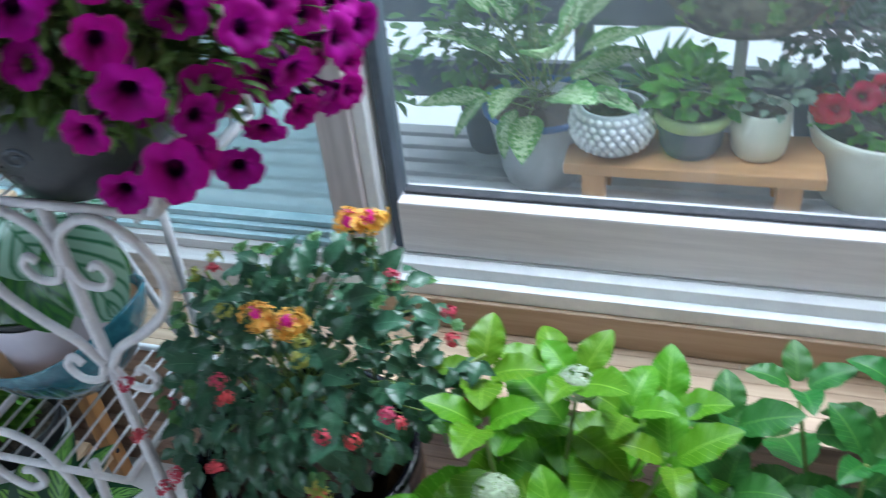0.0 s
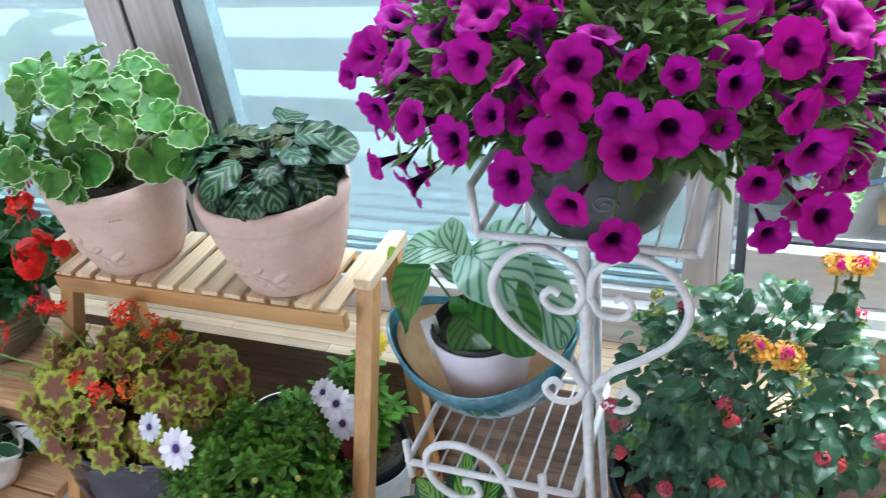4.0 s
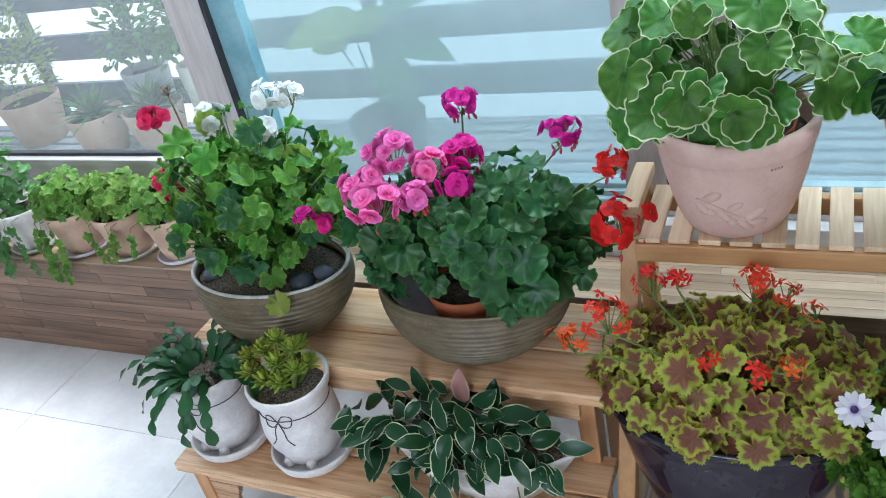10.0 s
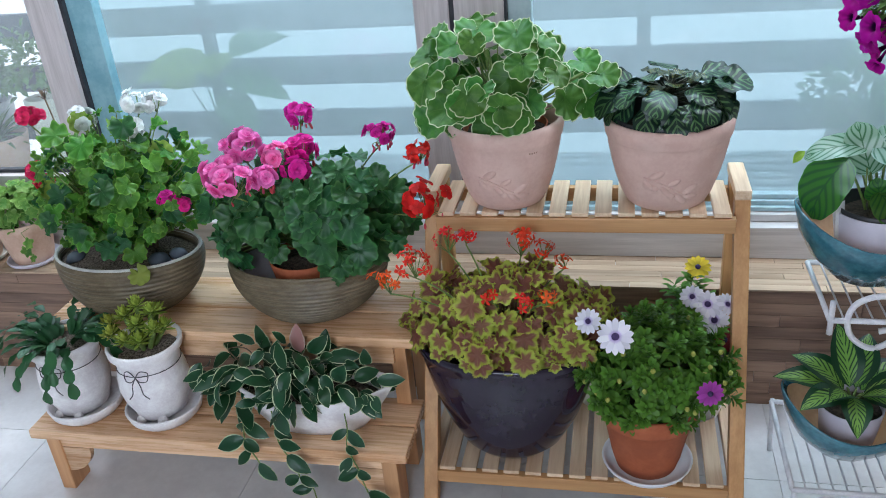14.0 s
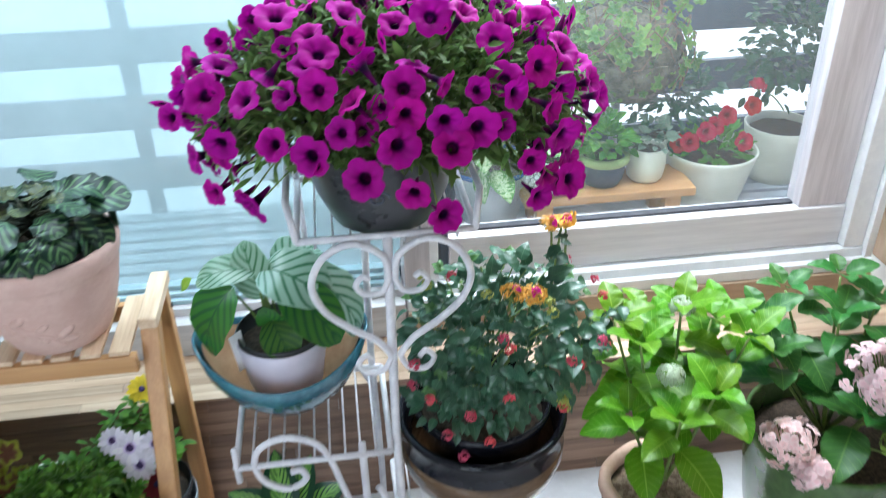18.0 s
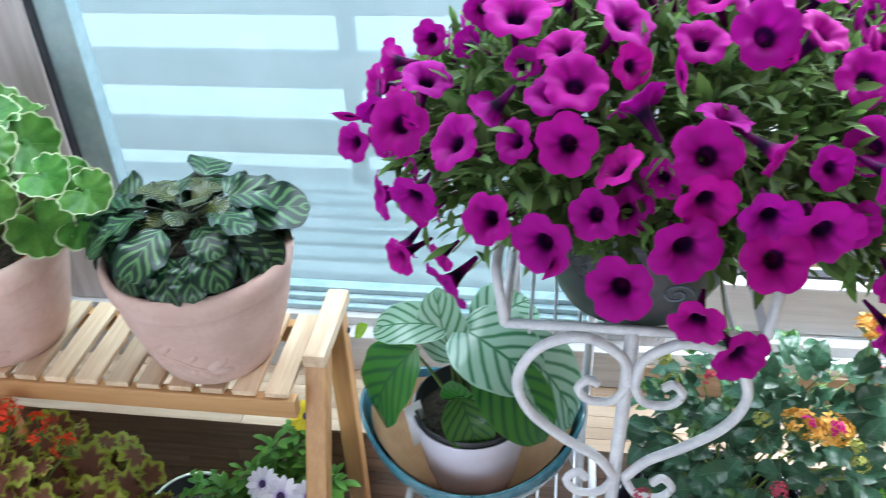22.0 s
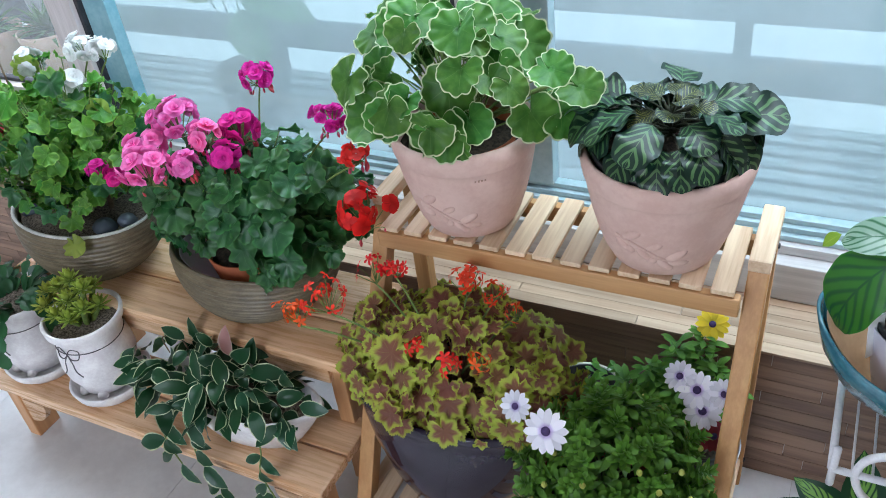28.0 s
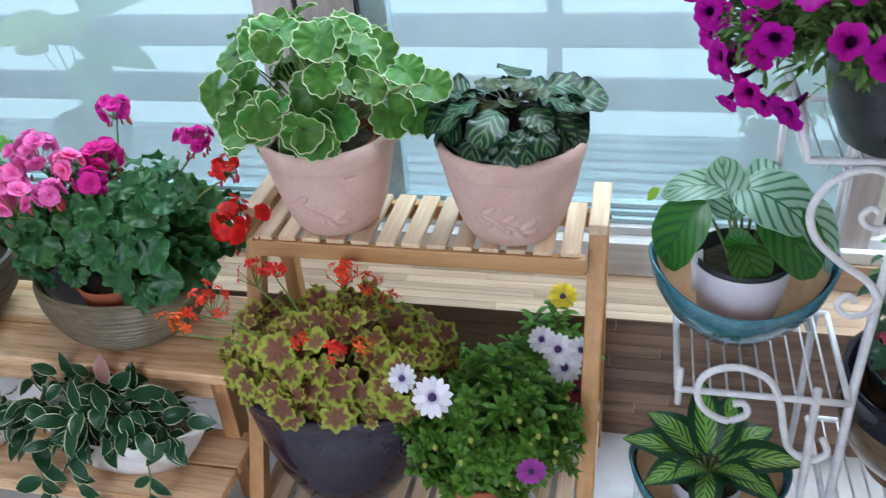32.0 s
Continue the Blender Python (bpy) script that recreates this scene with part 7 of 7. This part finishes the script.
# ---------------------------------------------------------------- small pots on the ledge
rng = random.Random(121)
ivy = disc(0.021, 5, 0.35, 0.1, 0.1, 20, 2, 0.3)
bl = blade(0.034, 0.018, 0.45, 3, 5, 0.25, 0.5)
for k, (x, m, lab, hang, tall) in enumerate(((-1.250, SALMON, "trailing ivy in a pale salmon clay pot on the ledge", 3, 0.10), (-1.420, SALMON, "trailing ivy in a pale salmon clay pot with a saucer", 4, 0.10), (-1.595, SALMON, "long trailing ivy in a salmon clay pot on the ledge", 7, 0.10), (-1.790, WHITE_CLAY, "bushy green plant in a white ledge pot", 7, 0.24), (-1.990, WHITE_CLAY, "leafy trailing plant in a white ledge pot", 4, 0.20))):
    sc = saucer((x, 0.275, LEDGE + 0.0003), 0.074, (NURSERY, RIM_PALE)[k % 2], "pale lilac saucer under a ledge pot" if k % 2 == 0 else "pale grey saucer under a ledge pot", 0.014)
    t = plant("potted_ivy", lab, (x, 0.275, LEDGE + 0.0075), group="small pots on the ledge")
    part("pot", open_pot([(0.052, 0), (0.058, 0.02), (0.071, 0.095), (0.076, 0.099), (0.078, 0.122)], 0.006, 36), m, t)
    part("soil", soil_disc(0.070, 0.108), SOIL, t)
    s, v = Shape(), Shape()
    for p, nrm in dome(rng, 170, (0, -0.005, 0.135), 0.105, 0.085, tall, low=-0.15, inner=0.4):
        s.put(ivy if tall < 0.15 else bl, facing(p, jitter(rng, nrm + Vector((0, -0.4, 0.5)), 0.5), rng.uniform(0, 6), rng.uniform(0.7, 1.2)))
    for j in range(hang // 2 + 1):
        p = Vector((rng.uniform(-0.06, 0.06), -0.085, 0.12))
        pts = [Vector((p.x, -0.02, 0.115)), p.copy()]
        for i in range(hang):
            p = p + Vector((rng.uniform(-0.012, 0.012), rng.uniform(-0.006, 0.001), -0.022))
            pts.append(p.copy())
            s.put(ivy, facing(p + Vector((rng.uniform(-0.012, 0.012), -0.003, 0)), jitter(rng, (0, -1, 0.3), 0.5), 0, rng.uniform(0.6, 1.0), (0, 0, -1)))
        v.put(tube(pts, 0.001, 4), np.eye(4))
    o = part("foliage", s, L_IVY if tall < 0.15 else L_SPIKE, t)
    o["kind"] = "stuff"
    part("vines", v, STEM, t)
    if k == 0:
        for dx, dz in ((0.0, 0.15), (0.03, 0.12)):
            cluster(rng, t, (dx, -0.02, dz), 0.024, P_BLUSH, 16, 0.012, root=(0, 0, 0.09))

# ---------------------------------------------------------------- plants outside on the rack
rng = random.Random(131)
OUT = 0.4402
t = plant("dumb_cane", "speckled broad-leaved plant in a grey pot with a blue rim", (1.355, 0.790, OUT))
part("pot", open_pot([(0.072, 0), (0.080, 0.02), (0.102, 0.13), (0.108, 0.155)], 0.008, 44), GREY_POT, t, "tall pale grey glazed pot")
part("rim", lathe([(0.109, 0.150), (0.116, 0.157), (0.114, 0.166), (0.104, 0.162), (0.102, 0.150)], 44), BLUE_RIM, t, "blue glazed rim")
part("soil", soil_disc(0.100, 0.14), SOIL, t)
tp = [blade(0.165, 0.076, 0.42, 6, 10, 0.16, 0.5, 0.05, 0.8), blade(0.145, 0.070, 0.42, 6, 10, 0.22, 0.8, 0.05, 0.8)]
fan(rng, t, [L_DIEF], 14, (0, 0, 0.170), (0.0, 0.8), 0.15, tp, 0.02, stalk=(0.06, 0.11), sizes=(0.75, 1.0))
fan(rng, t, [L_DIEF], 11, (0, 0, 0.200), (0.6, 1.4), 0.15, tp, 0.025, stalk=(0.10, 0.19), sizes=(0.85, 1.15))
fan(rng, t, [L_DIEF], 5, (0, 0, 0.160), (-0.7, -0.3), 0.15, tp, 0.02, stalk=(0.10, 0.09), sizes=(0.6, 0.75), az0=3.6)

stool = thing("plant_stool", "low pale wooden stool on the outdoor rack", "stool", (1.645, 0.725, OUT))
part("seat", box(-0.225, 0.225, -0.075, 0.075, 0.088, 0.112, 0.004), BAMBOO_X, stool)
for x in (-0.17, 0.17):
    for y in (-0.05, 0.05):
        part("leg", box(x - 0.022, x + 0.022, y - 0.015, y + 0.015, 0, 0.0875, 0.003), BAMBOO_Z, stool)
SEAT = OUT + 0.1123
t = plant("succulent_plant", "pale rosette succulent in a studded silver-grey pot", (1.500, 0.722, SEAT))
pb = part("pot", open_pot([(0.045, 0), (0.060, 0.012), (0.076, 0.042), (0.074, 0.066), (0.060, 0.088)], 0.006, 44), GREY_POT, t)
stud = lathe([(0.0, 0.006), (0.004, 0.005), (0.0065, 0.0)], 8)
stud = (np.concatenate(stud.v), stud.f, np.concatenate(stud.uv))
s = Shape()
for j, (z, r) in enumerate(((0.020, 0.0645), (0.032, 0.0705), (0.044, 0.0755), (0.056, 0.0745), (0.068, 0.0725), (0.080, 0.065))):
    for i in range(26):
        a = (i + 0.5 * (j % 2)) * 2 * math.pi / 26
        s.put(stud, facing((r * math.cos(a), r * math.sin(a), z), (math.cos(a), math.sin(a), 0)))
part("studs", s, ALU, pb, "raised silvery studs")
part("soil", soil_disc(0.054, 0.078), SOIL, t)
s = Shape()
for i in range(34):
    s.put(blade(0.036, 0.016, 0.6, 2, 4, 0.3, -0.3), along((0, 0, 0.085), dir_of(i * 2.4, 0.1 + 1.2 * i / 34), (0, 0, 1), 1.15 - i / 60))
part("rosette", s, leaf_material("pale_succulent_leaf", plain((0.38, 0.48, 0.30))), t)
t = plant("leafy_plant", "bright leafy seedling in a dark pot with a green rim", (1.640, 0.730, SEAT))
part("pot", open_pot([(0.046, 0), (0.054, 0.015), (0.062, 0.068)], 0.006, 36), SLATE, t)
part("rim", lathe([(0.063, 0.060), (0.069, 0.066), (0.069, 0.082), (0.060, 0.084), (0.056, 0.064)], 36), surface("lime_glaze", (0.30, 0.38, 0.14), (0.40, 0.48, 0.2), 20, 0.4), t, "lime glazed rim")
part("soil", soil_disc(0.055, 0.07), SOIL, t)
s = gathered([blade(0.038, 0.028, 0.45, 3, 5, 0.2, 0.5)], [along(p, jitter(rng, n2, 0.5), (0, -0.3, 1), rng.uniform(0.7, 1.1)) for p, n2 in dome(rng, 120, (0, 0, 0.10), 0.065, 0.06, 0.075, low=-0.1, inner=0.5)])
o = part("foliage", s, L_FRESH, t)
o["kind"] = "stuff"
t = plant("small_plant", "little grey-leaved plant in a plain white pot", (1.757, 0.732, SEAT))
part("pot", open_pot([(0.040, 0), (0.047, 0.01), (0.052, 0.05), (0.049, 0.088)], 0.006, 36), CREAM, t, "plain white glazed pot")
part("soil", soil_disc(0.044, 0.078), SOIL, t)
s = gathered([blade(0.030, 0.020, 0.45, 3, 5, 0.2, 0.5)], [along(p, jitter(rng, n2, 0.5), (0, -0.3, 1), rng.uniform(0.7, 1.1)) for p, n2 in dome(rng, 45, (0.02, 0, 0.10), 0.05, 0.05, 0.06, low=-0.1, inner=0.5)])
o = part("foliage", s, leaf_material("grey_green_leaf", plain((0.20, 0.26, 0.19))), t)
o["kind"] = "stuff"
t = plant("petunia_plant", "red petunias in a cream glazed pot outside", (1.965, 0.800, OUT))
part("pot", open_pot([(0.085, 0), (0.095, 0.02), (0.115, 0.11), (0.122, 0.135), (0.126, 0.150)], 0.008, 44), CREAM, t, "wide cream glazed pot")
part("soil", soil_disc(0.114, 0.13), SOIL, t)
s = gathered([blade(0.045, 0.016, 0.5, 3, 5, 0.2, 0.6)], [along(p, jitter(rng, n2, 0.5), (0, -0.3, 1), rng.uniform(0.7, 1.1)) for p, n2 in dome(rng, 130, (0, 0, 0.14), 0.10, 0.09, 0.06, low=0.0, inner=0.5)])
o = part("foliage", s, L_FRESH, t)
o["kind"] = "stuff"
me = meshes([trumpet(0.027, 0.03)], "flower", leaf_material("crimson_petal", petal_throat((0.42, 0.0, 0.02), (0.06, 0.0, 0.01))))
leaf_parts("flower", me, [facing((x, y, z), (x, -0.9, 0.4)) for x, y, z in ((-0.09, -0.04, 0.19), (-0.055, -0.05, 0.22), (-0.025, -0.03, 0.225), (0.05, -0.05, 0.185), (0.02, 0.0, 0.24), (0.10, 0.03, 0.25), (-0.10, 0.0, 0.17))], t)

t = plant("ivy_basket", "ivy growing over a mossy brown wicker bowl on a slim stand", (1.715, 0.880, OUT))
part("stand_leg", rod([(0, 0, 0), (0, 0, 0.286)], 0.012, 10), IRON, t)
WICKER = surface("brown_moss_and_wicker", (0.050, 0.048, 0.028), (0.21, 0.18, 0.12), 38, 0.95, 0.9)
part("bowl", open_pot([(0.05, 0.285), (0.11, 0.305), (0.155, 0.36), (0.168, 0.41)], 0.010, 40), WICKER, t, "dark brown wicker bowl")
mound = lathe([(0.001, 0.525), (0.05, 0.520), (0.10, 0.500), (0.14, 0.465), (0.160, 0.415), (0.150, 0.38)], 36)
mound.v = [v + np.array([[rng.uniform(-0.014, 0.014) for _ in range(3)] for _ in v]) for v in mound.v]
part("moss_mound", mound, WICKER, t, "mossy brown mound of stems")
s, v = Shape(), Shape()
ivy_out = disc(0.023, 5, 0.46, 0.1, 0.12, 40, 2, 0.4, 1.3)
for p, n2 in dome(rng, 150, (0, 0, 0.41), 0.20, 0.185, 0.155, low=-0.6, inner=0.8):
    s.put(ivy_out, facing(p, jitter(rng, n2 + Vector((0, -0.5, 0.4)), 0.9), rng.uniform(0, 6), rng.uniform(0.5, 1.25)))
for k in range(46):
    a, z0 = rng.uniform(0, 6.28), rng.uniform(-0.4, 0.9)
    q0 = math.sqrt(1 - z0 * z0)
    pts = [(0.178 * q0 * math.cos(a + 0.16 * i) + rng.uniform(-0.01, 0.01), 0.170 * q0 * math.sin(a + 0.16 * i) - 0.004, 0.41 + 0.135 * z0 + 0.03 * math.sin(i * 1.3 + k)) for i in range(6)]
    v.put(tube(smooth(pts, 2), 0.0016, 4), np.eye(4))
for k in range(16):
    a = rng.uniform(0, 6.28)
    b = Vector((0.13 * math.cos(a), 0.12 * math.sin(a), 0.49))
    e = b + Vector((0.09 * math.cos(a), 0.05 * math.sin(a), rng.uniform(0.02, 0.15)))
    pts = arc_to(b, e, 0.02, 6)
    v.put(tube(pts, 0.0013, 4), np.eye(4))
    for q in pts[1:]:
        s.put(ivy_out, facing(jitter(rng, q, 0.012), jitter(rng, (0, -0.8, 0.5), 0.5), rng.uniform(0, 6), rng.uniform(0.5, 1.0)))
o = part("foliage", s, L_IVY, t)
o["kind"] = "stuff"
part("vine", v, STEM_RED, t)
for x, y, r, h, m, kind_, lab, n in ((1.565, 0.900, 0.075, 0.15, BLUE_GLAZE, "agave", "spiky strap-leaved plant in a dark blue pot", 40), (1.900, 0.930, 0.08, 0.14, SLATE, "shrub", "dark leafy shrub in a slate pot", 0), (2.215, 0.900, 0.10, 0.16, CREAM, "rose", "dark-leaved rose bush in a pale pot", 0), (1.225, 0.900, 0.07, 0.14, SLATE, "shrub", "leafy green shrub in a dark pot", 0),
                                     (-1.915, 0.760, 0.095, 0.14, SALMON, "spike", "strap-leaved plant in a salmon clay pot", 44), (-1.700, 0.800, 0.10, 0.14, SALMON, "spike", "grassy strap-leaved plant in a salmon clay pot", 54), (-2.300, 0.850, 0.11, 0.16, SALMON, "conifer", "pale feathery conifer in a clay pot", 0), (-1.800, 0.930, 0.08, 0.22, GREY_POT, "shrub", "grey-green bushy plant in a grey pot", 0), (-1.56, 0.90, 0.06, 0.24, CREAM, "shrub", "dark bushy plant in a white pot", 0),
                                     (0.985, 0.760, 0.06, 0.12, SLATE, "shrub", "slim green plant behind the tinted glass", 0)):
    t = plant(kind_ + "_plant" if kind_ != "shrub" else "shrub", lab, (x, y, OUT))
    part("pot", open_pot([(r * 0.7, 0), (r * 0.78, h * 0.15), (r * 0.96, h * 0.85), (r, h)], 0.007, 36), m, t)
    part("soil", soil_disc(r * 0.9, h * 0.9), SOIL, t)
    s = Shape()
    if n:
        for i in range(n):
            s.put(blade(0.13, 0.018, 0.35, 2, 6, 0.3, 0.6), along((0, 0, h * 0.9), dir_of(i * 2.4, 0.15 + 1.2 * i / n), (0, 0, 1), rng.uniform(0.8, 1.2)))
        mt = L_SPIKE
    elif kind_ == "conifer":
        for p, n2 in dome(rng, 900, (0, 0, 0.28), 0.15, 0.14, 0.24, low=-0.5, inner=0.5):
            s.put(bl, along(p, jitter(rng, n2 + Vector((0, 0, 0.6)), 0.5), (0, -0.3, 1), rng.uniform(0.5, 0.9)))
        mt = L_LIME
    else:
        for p, n2 in dome(rng, 620 if kind_ == "rose" else 360, (0, 0, h + (0.20 if kind_ == "rose" else 0.10)), 0.17 if kind_ == "rose" else 0.13, 0.12, 0.22 if kind_ == "rose" else 0.14, low=-0.6, inner=0.3):
            s.put(bl, along(p, jitter(rng, n2, 0.7), jitter(rng, (0, -0.3, 1), 0.4), rng.uniform(0.7, 1.2)))
        mt = L_DARK if kind_ == "rose" or x > 1.8 else L_SPIKE
    o = part("foliage", s, mt, t)
    o["kind"] = "stuff"
    if kind_ == "rose":
        cluster(rng, t, (-0.11, -0.04, 0.30), 0.022, P_CORAL, 14, 0.012, root=(0, 0, 0.2))

t = plant("arrowhead_plant", "large lime leaves in a slate pot behind the tinted glass", (-0.800, 0.690, OUT))
part("pot", open_pot([(0.075, 0), (0.085, 0.03), (0.10, 0.11), (0.105, 0.14)], 0.009, 44), SLATE, t)
part("soil", soil_disc(0.094, 0.125), SOIL, t)
tp = [blade(0.20, 0.13, 0.35, 5, 8, 0.2, 0.7, 0.0, 0.8, 3, 0.2)]
me = meshes(tp, "leaf", L_LIME) + meshes(tp, "leaf", L_SPIKE)
pairs, poses = [], []
for az, el, x, y, z, k in ((200, 0.1, -0.03, -0.02, 0.40, 1.0), (20, -0.2, 0.06, 0.0, 0.34, 0.9), (100, 0.4, -0.02, 0.04, 0.36, 0.9), (320, -0.5, 0.05, -0.04, 0.30, 0.8), (150, 0.2, -0.10, 0.02, 0.33, 0.8), (60, 0.3, 0.08, 0.04, 0.42, 1.0)):
    poses.append(along((x, y, z), dir_of(radians(az), el), (0, -0.5, 1), k))
    pairs.append(((0, 0, 0.12), (x, y, z)))
leaf_parts("leaf", me, poses, t)
part("stemwork", stalks(pairs, 0.003), STEM, t)

# ---------------------------------------------------------------- pieces of floor and ledge
for iy in range(6):
    for ix in range(9):
        x0, y0 = XL + 0.6 * ix + 0.13, -2.99 + 0.6 * iy - 0.08
        bm = box(max(x0, XL), min(x0 + 0.5985, XR), max(y0, YB), min(y0 + 0.5985, WALL_Y), FLOOR - 0.004, FLOOR, 0.0)
        part("tile", bm, TILE, floor)
rng = random.Random(11)


def strips(name, material, parent, x0, x1, place, rows, lengths):
    for k in range(rows):
        x = x0 - rng.uniform(0, 0.3)
        while x < x1:
            ln = rng.choice(lengths)
            a, b = max(x, x0), min(x + ln, x1)
            x += ln
            if b - a > 0.02:
                part(name, place(k, a, b - 0.0012), material, parent)


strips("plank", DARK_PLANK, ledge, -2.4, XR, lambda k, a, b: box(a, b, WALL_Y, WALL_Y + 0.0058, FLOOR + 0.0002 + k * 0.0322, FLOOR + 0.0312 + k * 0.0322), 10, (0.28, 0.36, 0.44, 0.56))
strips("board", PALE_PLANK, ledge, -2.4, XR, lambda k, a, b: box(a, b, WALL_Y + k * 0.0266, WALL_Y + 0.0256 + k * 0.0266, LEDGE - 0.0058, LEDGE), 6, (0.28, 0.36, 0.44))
